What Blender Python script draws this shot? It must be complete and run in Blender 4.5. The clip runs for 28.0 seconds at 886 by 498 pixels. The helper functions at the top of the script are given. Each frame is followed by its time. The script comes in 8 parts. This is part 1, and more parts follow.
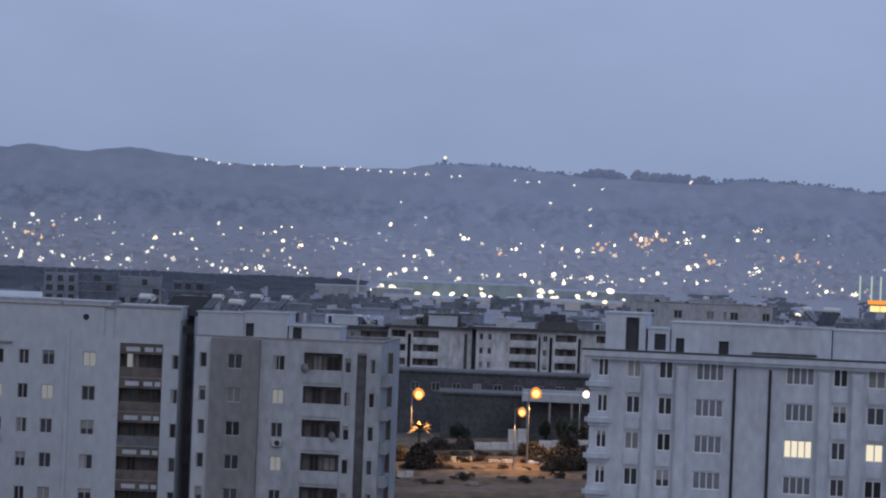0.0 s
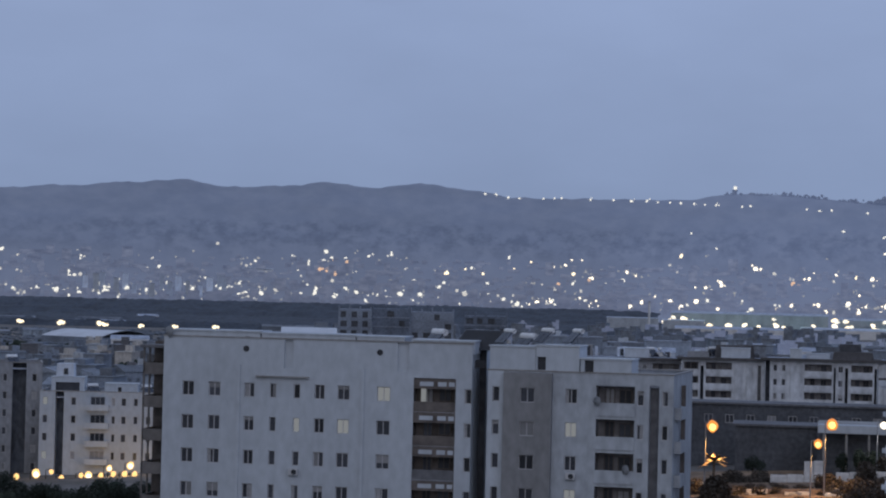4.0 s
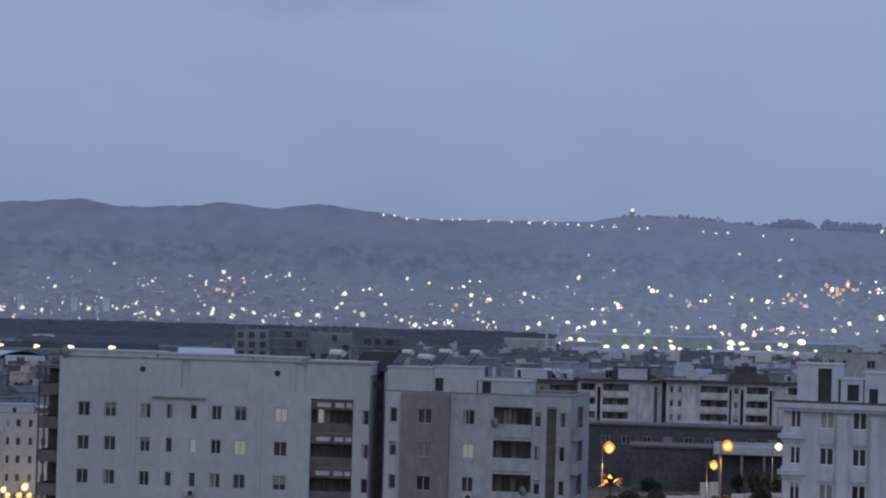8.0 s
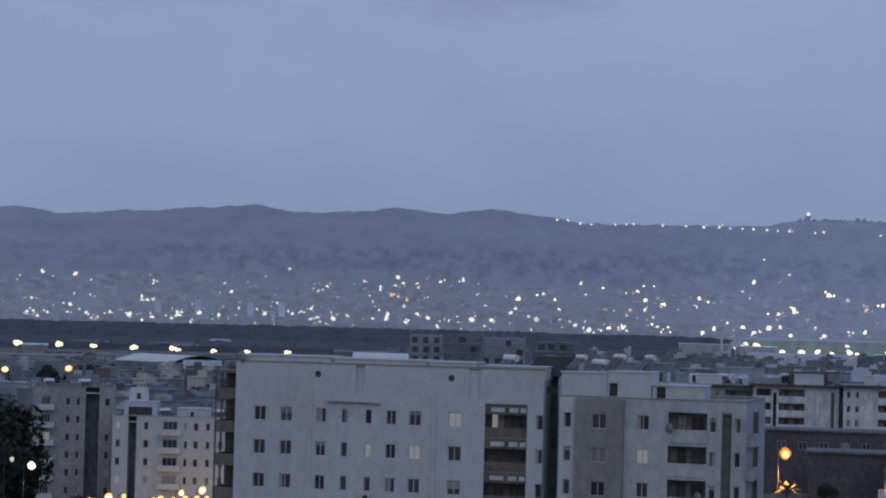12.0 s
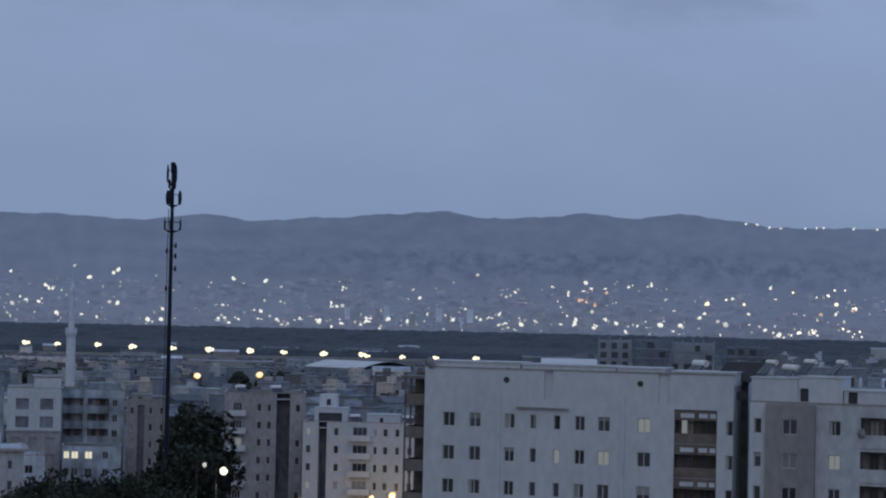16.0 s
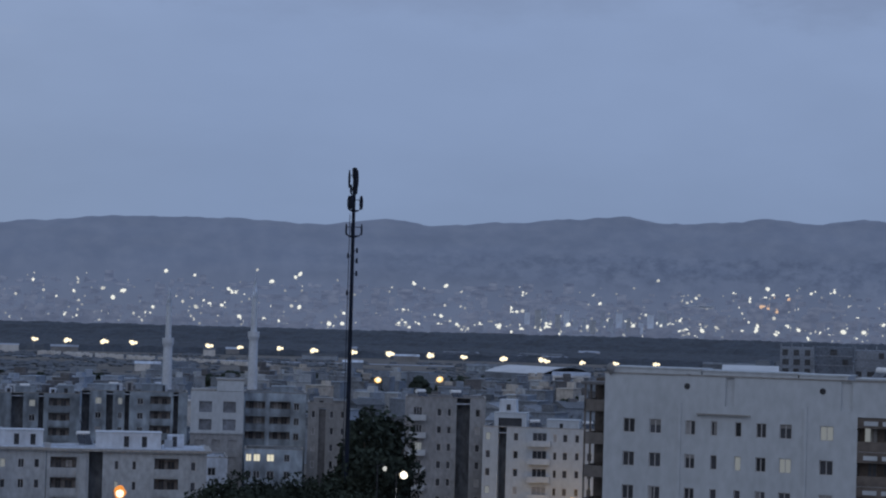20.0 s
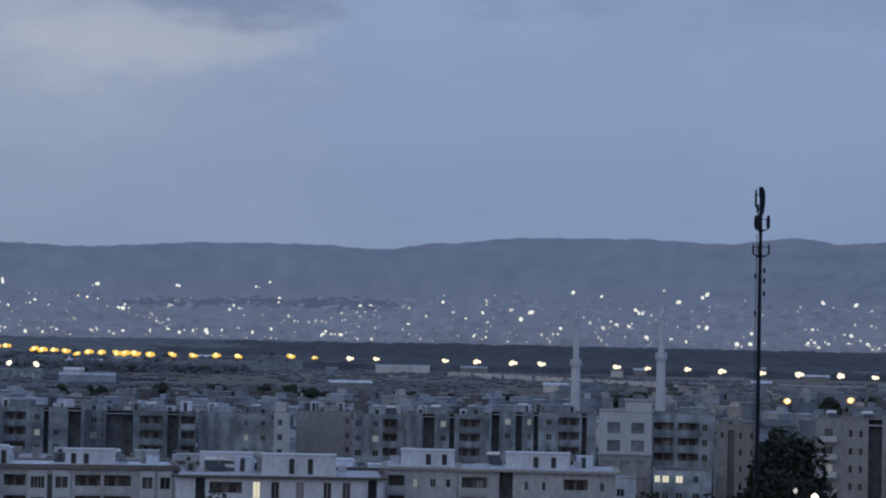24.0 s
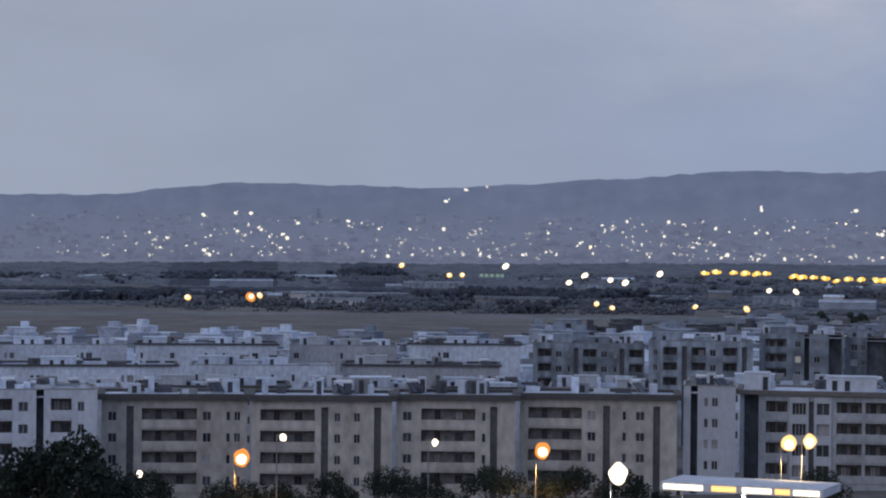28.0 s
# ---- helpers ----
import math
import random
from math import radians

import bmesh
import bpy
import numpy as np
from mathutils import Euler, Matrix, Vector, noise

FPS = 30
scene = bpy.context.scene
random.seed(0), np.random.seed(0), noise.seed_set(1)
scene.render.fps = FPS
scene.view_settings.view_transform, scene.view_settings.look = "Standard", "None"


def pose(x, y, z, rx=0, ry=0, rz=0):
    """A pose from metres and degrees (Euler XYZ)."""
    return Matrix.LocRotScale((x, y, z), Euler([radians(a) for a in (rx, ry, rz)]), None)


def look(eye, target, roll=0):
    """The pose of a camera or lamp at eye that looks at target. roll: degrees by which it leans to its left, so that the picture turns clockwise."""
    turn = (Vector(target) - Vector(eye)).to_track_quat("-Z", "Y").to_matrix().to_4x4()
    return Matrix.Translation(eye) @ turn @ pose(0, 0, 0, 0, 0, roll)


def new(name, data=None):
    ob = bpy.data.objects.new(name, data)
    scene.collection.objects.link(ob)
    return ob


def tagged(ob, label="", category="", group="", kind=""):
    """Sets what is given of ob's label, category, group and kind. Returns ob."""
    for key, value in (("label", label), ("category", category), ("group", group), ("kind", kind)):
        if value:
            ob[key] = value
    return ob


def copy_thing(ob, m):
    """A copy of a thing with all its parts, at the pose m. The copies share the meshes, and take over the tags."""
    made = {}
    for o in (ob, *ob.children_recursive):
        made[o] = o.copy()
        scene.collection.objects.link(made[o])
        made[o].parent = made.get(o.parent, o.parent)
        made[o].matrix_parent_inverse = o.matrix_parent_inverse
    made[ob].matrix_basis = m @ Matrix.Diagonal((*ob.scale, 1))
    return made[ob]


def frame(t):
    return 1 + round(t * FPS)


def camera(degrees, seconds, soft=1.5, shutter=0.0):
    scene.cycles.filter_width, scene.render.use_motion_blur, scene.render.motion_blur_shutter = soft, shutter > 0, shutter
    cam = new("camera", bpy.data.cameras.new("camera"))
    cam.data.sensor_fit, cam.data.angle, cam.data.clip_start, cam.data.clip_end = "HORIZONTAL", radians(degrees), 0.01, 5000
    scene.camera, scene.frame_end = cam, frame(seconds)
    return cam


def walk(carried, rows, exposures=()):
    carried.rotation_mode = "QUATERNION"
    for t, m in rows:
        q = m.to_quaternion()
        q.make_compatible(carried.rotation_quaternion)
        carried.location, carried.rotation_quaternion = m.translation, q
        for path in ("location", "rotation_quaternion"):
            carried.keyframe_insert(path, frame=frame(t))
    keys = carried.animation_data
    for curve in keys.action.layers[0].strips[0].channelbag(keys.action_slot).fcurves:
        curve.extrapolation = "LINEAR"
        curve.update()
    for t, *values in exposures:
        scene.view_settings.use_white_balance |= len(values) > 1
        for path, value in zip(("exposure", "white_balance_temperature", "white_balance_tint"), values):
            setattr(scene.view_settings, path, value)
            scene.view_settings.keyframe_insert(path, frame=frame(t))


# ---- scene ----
cam = camera(21.25, 28.0, soft=2.1)
EYE = 30.0

# seconds, turn to the left, tilt and lean of the camera, which stands at one place
PATH = [
    (0, -23.000, 0.260, 2.224),
    (0.5, -22.137, 0.430, 2.093),
    (1, -21.623, 0.477, 1.902),
    (1.5, -20.543, 0.389, 1.750),
    (2, -20.016, 0.403, 1.633),
    (2.5, -19.575, 0.421, 1.440),
    (3, -18.186, 0.430, 1.344),
    (3.5, -16.992, 0.756, 1.443),
    (4.5, -15.450, 0.800, 1.300),
    (5.5, -16.094, 0.612, 1.114),
    (6, -17.091, 0.650, 1.283),
    (6.5, -17.627, 0.861, 1.261),
    (7, -18.056, 1.117, 1.434),
    (7.5, -18.346, 1.291, 1.408),
    (8, -18.402, 1.413, 1.558),
    (8.5, -18.345, 1.449, 1.520),
    (9, -18.088, 1.487, 1.581),
    (9.5, -17.749, 1.589, 1.546),
    (10, -17.555, 1.690, 1.655),
    (10.5, -17.319, 1.692, 1.528),
    (11, -16.794, 1.593, 1.509),
    (11.5, -15.570, 1.456, 1.521),
    (12, -14.189, 1.422, 1.520),
    (12.5, -13.500, 1.385, 1.451),
    (13, -12.102, 1.274, 1.443),
    (13.5, -11.854, 1.168, 1.377),
    (14.5, -11.000, 1.330, 1.330),
    (15.5, -9.899, 1.501, 1.305),
    (16, -9.636, 1.452, 1.281),
    (16.5, -8.994, 1.495, 1.234),
    (17, -8.533, 1.340, 1.277),
    (17.5, -8.348, 1.169, 1.260),
    (18, -7.891, 1.117, 1.273),
    (18.5, -7.659, 0.989, 1.398),
    (19, -7.503, 1.030, 1.414),
    (19.5, -6.906, 1.246, 1.499),
    (20, -5.262, 1.474, 1.560),
    (20.5, -4.587, 1.659, 1.613),
    (21.5, -3.020, 1.680, 1.450),
    (22.5, -0.825, 1.626, 1.230),
    (23, 0.506, 1.624, 1.177),
    (23.5, 2.335, 1.554, 1.214),
    (24, 4.586, 1.749, 1.198),
    (24.5, 7.926, 1.968, 1.230),
    (25, 10.461, 2.233, 1.150),
    (25.5, 12.707, 1.848, 1.117),
    (26, 14.521, 1.392, 1.063),
    (26.5, 16.674, 1.178, 0.923),
    (27, 18.644, 0.883, 0.868),
    (27.5, 20.302, 0.138, 0.704),
    (28, 22.803, -0.286, 0.550)
]
walk(cam, [(t, pose(0, 0, EYE, 90 + p, 0, a) @ pose(0, 0, 0, 0, 0, r)) for t, a, p, r in PATH],
     ((0, 0.14, 6720, 15), (3, 0.02, 6580, 13), (7, 0.01, 6640, 13), (8.2, 0.03, 6690, 13), (9.2, -0.02, 6590, 12), (11, -0.04, 6520, 12), (17, -0.09, 6420, 10), (23, -0.11, 6390, 10), (25.5, -0.06, 6520, 11), (27, 0.0, 6620, 13), (28, 0.12, 6900, 15)))

# ---- dusk sky and light ----
world = bpy.data.worlds.new("dusk")
scene.world = world
world.use_nodes = True
wn = world.node_tree.nodes
wl = world.node_tree.links
wn.clear()


def wnode(kind, **values):
    n = wn.new(kind)
    for k, v in values.items():
        n.inputs[k].default_value = v
    return n


w_out = wn.new("ShaderNodeOutputWorld")
w_bg = wnode("ShaderNodeBackground", Strength=1.0)
w_co = wn.new("ShaderNodeTexCoord")
w_sep = wn.new("ShaderNodeSeparateXYZ")
wl.new(w_co.outputs["Generated"], w_sep.inputs[0])
w_h = wn.new("ShaderNodeMapRange")
w_h.inputs["From Min"].default_value, w_h.inputs["From Max"].default_value = 0.02, 0.16
wl.new(w_sep.outputs["Z"], w_h.inputs["Value"])
w_grad = wn.new("ShaderNodeMix")
w_grad.data_type = "RGBA"
w_grad.inputs["A"].default_value = (0.222, 0.300, 0.465, 1)
w_grad.inputs["B"].default_value = (0.290, 0.385, 0.600, 1)
wl.new(w_h.outputs[0], w_grad.inputs["Factor"])
# paler and greyer towards the left end of the view
w_side = wn.new("ShaderNodeMapRange")
w_side.inputs["From Min"].default_value, w_side.inputs["From Max"].default_value = 0.0, -0.5
wl.new(w_sep.outputs["X"], w_side.inputs["Value"])
w_pale = wn.new("ShaderNodeMix")
w_pale.data_type = "RGBA"
w_pale.inputs["B"].default_value = (0.284, 0.348, 0.462, 1)
wl.new(w_side.outputs[0], w_pale.inputs["Factor"])
wl.new(w_grad.outputs["Result"], w_pale.inputs["A"])
# ragged dark clouds, thickest over the left half of the view
w_map = wn.new("ShaderNodeMapping")
w_map.inputs["Location"].default_value = (0.35, 0.0, 0.2)
w_map.inputs["Scale"].default_value = (1.0, 1.0, 2.6)
wl.new(w_co.outputs["Generated"], w_map.inputs[0])
w_noise = wnode("ShaderNodeTexNoise", Scale=20.0, Detail=9.0, Roughness=0.6)
wl.new(w_map.outputs[0], w_noise.inputs["Vector"])


def sky_patch(centre, sx, sz, lo, hi, top, colour, before, rough):
    """A cloud with a ragged edge round one direction of the sky."""
    d = wn.new("ShaderNodeVectorMath")
    d.operation = "SUBTRACT"
    d.inputs[1].default_value = centre
    wl.new(w_co.outputs["Generated"], d.inputs[0])
    s = wn.new("ShaderNodeVectorMath")
    s.operation = "MULTIPLY"
    s.inputs[1].default_value = (1 / sx, 0.3 / sx, 1 / sz)
    wl.new(d.outputs[0], s.inputs[0])
    ln = wn.new("ShaderNodeVectorMath")
    ln.operation = "LENGTH"
    wl.new(s.outputs[0], ln.inputs[0])
    ma = wn.new("ShaderNodeMath")
    ma.operation = "MULTIPLY_ADD"
    ma.inputs[1].default_value = -rough
    wl.new(w_noise.outputs[0], ma.inputs[0])
    wl.new(ln.outputs["Value"], ma.inputs[2])
    mr = wn.new("ShaderNodeMapRange")
    mr.interpolation_type = "SMOOTHSTEP"
    mr.inputs["From Min"].default_value, mr.inputs["From Max"].default_value = hi, lo
    mr.inputs["To Max"].default_value = top
    wl.new(ma.outputs[0], mr.inputs["Value"])
    mx = wn.new("ShaderNodeMix")
    mx.data_type = "RGBA"
    mx.inputs["B"].default_value = (*colour, 1)
    wl.new(mr.outputs[0], mx.inputs["Factor"])
    wl.new(before.outputs["Result"], mx.inputs["A"])
    return mx


def sky_way(az, el):
    return (-math.sin(radians(az)) * math.cos(radians(el)), math.cos(radians(az)) * math.cos(radians(el)), math.sin(radians(el)))


w_cloud = sky_patch(sky_way(14.5, 6.6), 0.11, 0.055, -1.2, 0.6, 0.8, (0.37, 0.425, 0.52), w_pale, 1.6)
w_cloud = sky_patch(sky_way(12.6, 6.6), 0.125, 0.024, -0.85, 0.05, 0.85, (0.42, 0.47, 0.565), w_cloud, 1.7)
w_cloud = sky_patch(sky_way(9.4, 8.15), 0.10, 0.030, -0.85, -0.3, 0.9, (0.215, 0.275, 0.415), w_cloud, 2.0)
w_cloud = sky_patch(sky_way(3.5, 8.3), 0.10, 0.030, -0.9, -0.2, 0.6, (0.220, 0.285, 0.440), w_cloud, 2.0)
w_cloud = sky_patch(sky_way(-4.0, 7.9), 0.16, 0.022, -1.0, 0.0, 0.6, (0.225, 0.295, 0.455), w_cloud, 2.0)
w_cloud = sky_patch(sky_way(-15.2, 7.7), 0.075, 0.020, -1.0, -0.1, 0.75, (0.222, 0.290, 0.450), w_cloud, 2.0)
# thin uneven veil over the whole sky
w_veil = wnode("ShaderNodeTexNoise", Scale=9.0, Detail=4.0, Roughness=0.55)
wl.new(w_map.outputs[0], w_veil.inputs["Vector"])
w_veil_range = wn.new("ShaderNodeMapRange")
w_veil_range.inputs["From Min"].default_value, w_veil_range.inputs["From Max"].default_value = 0.3, 0.7
w_veil_range.inputs["To Min"].default_value, w_veil_range.inputs["To Max"].default_value = 0.955, 1.035
wl.new(w_veil.outputs[0], w_veil_range.inputs["Value"])
w_veiled = wn.new("ShaderNodeVectorMath")
w_veiled.operation = "SCALE"
wl.new(w_cloud.outputs["Result"], w_veiled.inputs[0])
wl.new(w_veil_range.outputs[0], w_veiled.inputs["Scale"])
wl.new(w_veiled.outputs[0], w_bg.inputs["Color"])
wl.new(w_bg.outputs[0], w_out.inputs[0])

glow = bpy.data.lights.new("afterglow", "SUN")
glow.energy, glow.angle, glow.color = 0.34, radians(60), (1.0, 0.92, 0.84)
new("afterglow", glow).matrix_world = look((0, 0, 0), (0.25, 1.0, -0.45))


# ---- materials ----
def surface(name, color, rough=0.8, vary=0.18, grain=1.5, spots=0.12, bump=0.3, metal=0.0, single=0.0, streak=0.0, dark=(0.1, 0.1, 0.1)):
    """A worn surface: broad stains, fine grain, relief; single: how much each piece differs from the next."""
    m = bpy.data.materials.new(name)
    m.use_nodes = True
    n, l = m.node_tree.nodes, m.node_tree.links
    b = n["Principled BSDF"]
    b.inputs["Roughness"].default_value, b.inputs["Metallic"].default_value = rough, metal
    co = n.new("ShaderNodeTexCoord")
    mp = n.new("ShaderNodeMapping")
    mp.inputs["Scale"].default_value = (1, 1, 1 - 0.45 * streak)
    l.new(co.outputs["Object"], mp.inputs[0])
    big = n.new("ShaderNodeTexNoise")
    big.inputs["Scale"].default_value, big.inputs["Detail"].default_value = spots, 5
    l.new(mp.outputs[0], big.inputs["Vector"])
    fine = n.new("ShaderNodeTexNoise")
    fine.inputs["Scale"].default_value, fine.inputs["Detail"].default_value = grain, 6
    l.new(mp.outputs[0], fine.inputs["Vector"])
    mix = n.new("ShaderNodeMix")
    mix.data_type = "RGBA"
    mix.inputs["A"].default_value = (*color, 1)
    mix.inputs["B"].default_value = (*[c * k for c, k in zip(color, (0.45, 0.43, 0.42))], 1)
    ramp = n.new("ShaderNodeMapRange")
    ramp.inputs["From Min"].default_value, ramp.inputs["From Max"].default_value = 0.42, 0.75
    ramp.inputs["To Max"].default_value = min(1, vary * 3)
    l.new(big.outputs[0], ramp.inputs["Value"])
    l.new(ramp.outputs[0], mix.inputs["Factor"])
    hsv = n.new("ShaderNodeHueSaturation")
    l.new(mix.outputs["Result"], hsv.inputs["Color"])
    val = n.new("ShaderNodeMapRange")
    val.inputs["From Min"].default_value, val.inputs["From Max"].default_value = 0.3, 0.7
    val.inputs["To Min"].default_value, val.inputs["To Max"].default_value = 1 - vary, 1 + vary
    l.new(fine.outputs[0], val.inputs["Value"])
    last = val.outputs[0]
    if single:
        ob = n.new("ShaderNodeObjectInfo")
        rnd = n.new("ShaderNodeMapRange")
        rnd.inputs["To Min"].default_value, rnd.inputs["To Max"].default_value = 1 - single, 1 + single
        l.new(ob.outputs["Random"], rnd.inputs["Value"])
        mul = n.new("ShaderNodeMath")
        mul.operation = "MULTIPLY"
        l.new(last, mul.inputs[0])
        l.new(rnd.outputs[0], mul.inputs[1])
        last = mul.outputs[0]
    l.new(last, hsv.inputs["Value"])
    l.new(hsv.outputs[0], b.inputs["Base Color"])
    if bump:
        bp = n.new("ShaderNodeBump")
        bp.inputs["Strength"].default_value, bp.inputs["Distance"].default_value = bump, 0.05
        l.new(fine.outputs[0], bp.inputs["Height"])
        l.new(bp.outputs[0], b.inputs["Normal"])
    return m


def lamp_material(name, color, strength, sampled=False):
    m = bpy.data.materials.new(name)
    m.use_nodes = True
    b = m.node_tree.nodes["Principled BSDF"]
    b.inputs["Base Color"].default_value = (0.02, 0.02, 0.02, 1)
    b.inputs["Emission Color"].default_value = (*color, 1)
    b.inputs["Emission Strength"].default_value = strength
    if not sampled:
        m.cycles.emission_sampling = "NONE"
    return m


PLASTER_PALE = surface("pale_plaster", (0.455, 0.490, 0.530), streak=1, vary=0.09, single=0.04)
PLASTER_GREY = surface("grey_plaster", (0.385, 0.410, 0.44), streak=1, vary=0.18, spots=0.2)
PLASTER_MID = surface("weathered_grey_plaster", (0.285, 0.292, 0.31), streak=1, vary=0.2)
PLASTER_DARK = surface("dark_grey_plaster", (0.235, 0.235, 0.24), streak=1, vary=0.15)
PLASTER_BLUE = surface("bluish_white_render", (0.545, 0.59, 0.66), streak=1, vary=0.12, spots=0.3)
PLASTER_ASH = surface("ash_grey_render", (0.56, 0.58, 0.61), streak=1, vary=0.24, spots=0.3, grain=0.9)
PLASTER_SLATE = surface("slate_blue_render", (0.525, 0.585, 0.675), streak=1, vary=0.22, single=0.25)
PLASTER_BEIGE = surface("beige_plaster", (0.46, 0.432, 0.40), streak=1, vary=0.22, spots=0.25, grain=0.9, single=0.1)
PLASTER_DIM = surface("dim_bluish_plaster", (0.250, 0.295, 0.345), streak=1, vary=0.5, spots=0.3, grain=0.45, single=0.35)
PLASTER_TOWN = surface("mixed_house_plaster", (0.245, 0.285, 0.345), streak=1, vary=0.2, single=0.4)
CONCRETE = surface("raw_concrete", (0.30, 0.29, 0.28), vary=0.22, grain=2.5)
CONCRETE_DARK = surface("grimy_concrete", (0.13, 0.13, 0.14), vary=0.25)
# dark hall walls; in slots and empty holes this colour paints the shade
BLACK_WALL = surface("dark_wall_and_shade", (0.086, 0.091, 0.104), vary=0.3)
# shade deep inside facade recesses, put into a colour
RECESS = surface("recess_shade", (0.105, 0.118, 0.142), streak=1, vary=0.35, spots=0.4)
RAW = surface("raw_bluish_concrete", (0.25, 0.285, 0.34), vary=0.25, grain=2.0)
SLATE_RAW = surface("dark_slate_concrete", (0.155, 0.185, 0.235), vary=0.35, grain=1.5)
UMBER = surface("umber_balcony_paint", (0.150, 0.138, 0.132), vary=0.2)
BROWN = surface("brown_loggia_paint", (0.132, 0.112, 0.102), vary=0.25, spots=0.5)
# loggia interiors, darkened to hold the shade of the recess
LOGGIA = surface("grey_brown_loggia_shade", (0.21, 0.20, 0.205), vary=0.25, spots=0.6)
ROOF = surface("roof_felt", (0.37, 0.41, 0.49), vary=0.25, spots=0.25, single=0.15)
ROOF_BLUE = surface("bluish_roof_coating", (0.54, 0.60, 0.70), vary=0.3, spots=0.3, single=0.2)
ROOF_TOWN = surface("mixed_roofing", (0.175, 0.195, 0.225), vary=0.3, spots=0.2, single=0.5)
ROOF_DARK = surface("dark_eaves", (0.082, 0.077, 0.078), vary=0.2)
ROOF_WHITE = surface("white_sheet_roof", (0.58, 0.60, 0.63), rough=0.5, vary=0.1)
METAL = surface("galvanised_steel", (0.25, 0.26, 0.28), rough=0.5, metal=0.4, vary=0.15)
METAL_DARK = surface("dark_painted_steel", (0.018, 0.021, 0.028), rough=0.55, vary=0.2)
MAST = surface("blue_black_painted_steel", (0.005, 0.010, 0.026), rough=0.95, vary=0.2)
PANE_PALE = surface("net_curtained_pane", (0.17, 0.19, 0.23), rough=0.4, vary=0.25, spots=0.8, bump=0, single=0.25)
SASH = surface("white_window_sash", (0.74, 0.76, 0.78), rough=0.4, vary=0.05)
FRAME = surface("window_frame_plastic", (0.45, 0.45, 0.46), rough=0.4, vary=0.06, single=0.1)
GLASS = surface("dark_window_glass", (0.052, 0.056, 0.068), rough=0.3, vary=0.2, bump=0, single=0.6)
GLASS.node_tree.nodes["Principled BSDF"].inputs["Specular IOR Level"].default_value = 0.25
# near black, with the shade inside openings put into the colour
DARK = surface("unlit_opening", (0.053, 0.055, 0.063), rough=0.9, vary=0.2, bump=0)
CURTAIN = surface("curtained_pane", (0.27, 0.27, 0.28), rough=0.5, vary=0.15, bump=0, single=0.35)
LIT = lamp_material("lit_room_window", (1.0, 0.93, 0.70), 0.80)
LIT_DIM = lamp_material("dim_lit_window", (0.84, 0.90, 0.92), 0.22)
SOLAR = surface("solar_collector_glass", (0.03, 0.035, 0.05), rough=0.15, vary=0.2, bump=0)
TANK = surface("white_water_tank", (0.72, 0.72, 0.72), rough=0.45, vary=0.1)
EARTH = surface("bare_earth_and_dry_grass", (0.155, 0.143, 0.130), rough=0.95, vary=0.38, grain=0.45, spots=0.03, bump=0.6)
FIELD_DARK = surface("ploughed_field", (0.125, 0.135, 0.145), rough=0.95, vary=0.3, grain=0.1, spots=0.01, bump=0.4)
FIELD = surface("dry_field", (0.178, 0.178, 0.180), rough=0.95, vary=0.3, grain=0.1, spots=0.01, bump=0.4)
SOIL = surface("brown_trodden_soil", (0.205, 0.138, 0.088), rough=0.95, vary=0.4, grain=0.6, spots=0.06, bump=0.7)
RUBBLE = surface("pale_rubble", (0.28, 0.235, 0.19), vary=0.25, bump=0.6)
MINARET = surface("bluish_white_stone", (0.56, 0.60, 0.66), vary=0.12)
STONE = surface("pale_stone_wall", (0.62, 0.61, 0.60), vary=0.2)
LEAF = surface("tree_leaves", (0.040, 0.052, 0.042), rough=0.7, vary=0.35, single=0.25, bump=0)
# bluer than near leaves: distance haze put into the next two base colours
SCRUB_FAR = surface("hazed_scrub_and_orchards", (0.122, 0.138, 0.162), rough=0.95, vary=0.3, grain=0.25, spots=0.04, bump=0)
LEAF_FAR = surface("hazed_wood_leaves", (0.053, 0.065, 0.085), rough=0.95, vary=0.3, grain=0.25, spots=0.04, bump=0)
LEAF.node_tree.nodes["Principled BSDF"].inputs["Specular IOR Level"].default_value = 0.1
LEAF.node_tree.nodes["Principled BSDF"].inputs["Roughness"].default_value = 0.95
FROND = surface("dusty_palm_frond", (0.20, 0.145, 0.085), rough=0.8, vary=0.3, bump=0)
LEAF_DRY = surface("dry_brown_shrub_leaves", (0.068, 0.055, 0.044), rough=0.95, vary=0.35, single=0.3, bump=0)
BARK = surface("tree_bark", (0.10, 0.08, 0.06), vary=0.25)
LAMP_ORANGE = lamp_material("sodium_lamp", (1.0, 0.34, 0.04), 0.95)
LAMP_CORE = lamp_material("sodium_bulb", (1.0, 0.66, 0.20), 1.9)
LAMP_WARM = lamp_material("warm_lamp", (1.0, 0.62, 0.22), 1.5)
LAMP_WHITE = lamp_material("white_lamp", (1.0, 0.90, 0.70), 1.9)
LAMP_PALE = lamp_material("pale_far_lamp", (0.90, 0.90, 0.84), 0.66)
LAMP_YELLOW = lamp_material("yellow_road_lamp", (1.0, 0.60, 0.09), 1.1)
LAMP_GOLD = lamp_material("golden_bulb", (1.0, 0.80, 0.34), 1.7)
LAMP_CREAM = lamp_material("cream_white_lamp", (1.0, 0.85, 0.58), 1.7)
LAMP_AMBER = lamp_material("amber_lamp", (1.0, 0.66, 0.44), 0.75)
LAMP_HILL = lamp_material("cool_white_far_lamp", (0.98, 0.98, 0.88), 0.98)
LAMP_FAINT = lamp_material("faint_far_lamp", (0.78, 0.80, 0.80), 0.42)
LAMP_GREEN_DIM = lamp_material("dim_pitch_green", (0.45, 0.75, 0.62), 0.32)
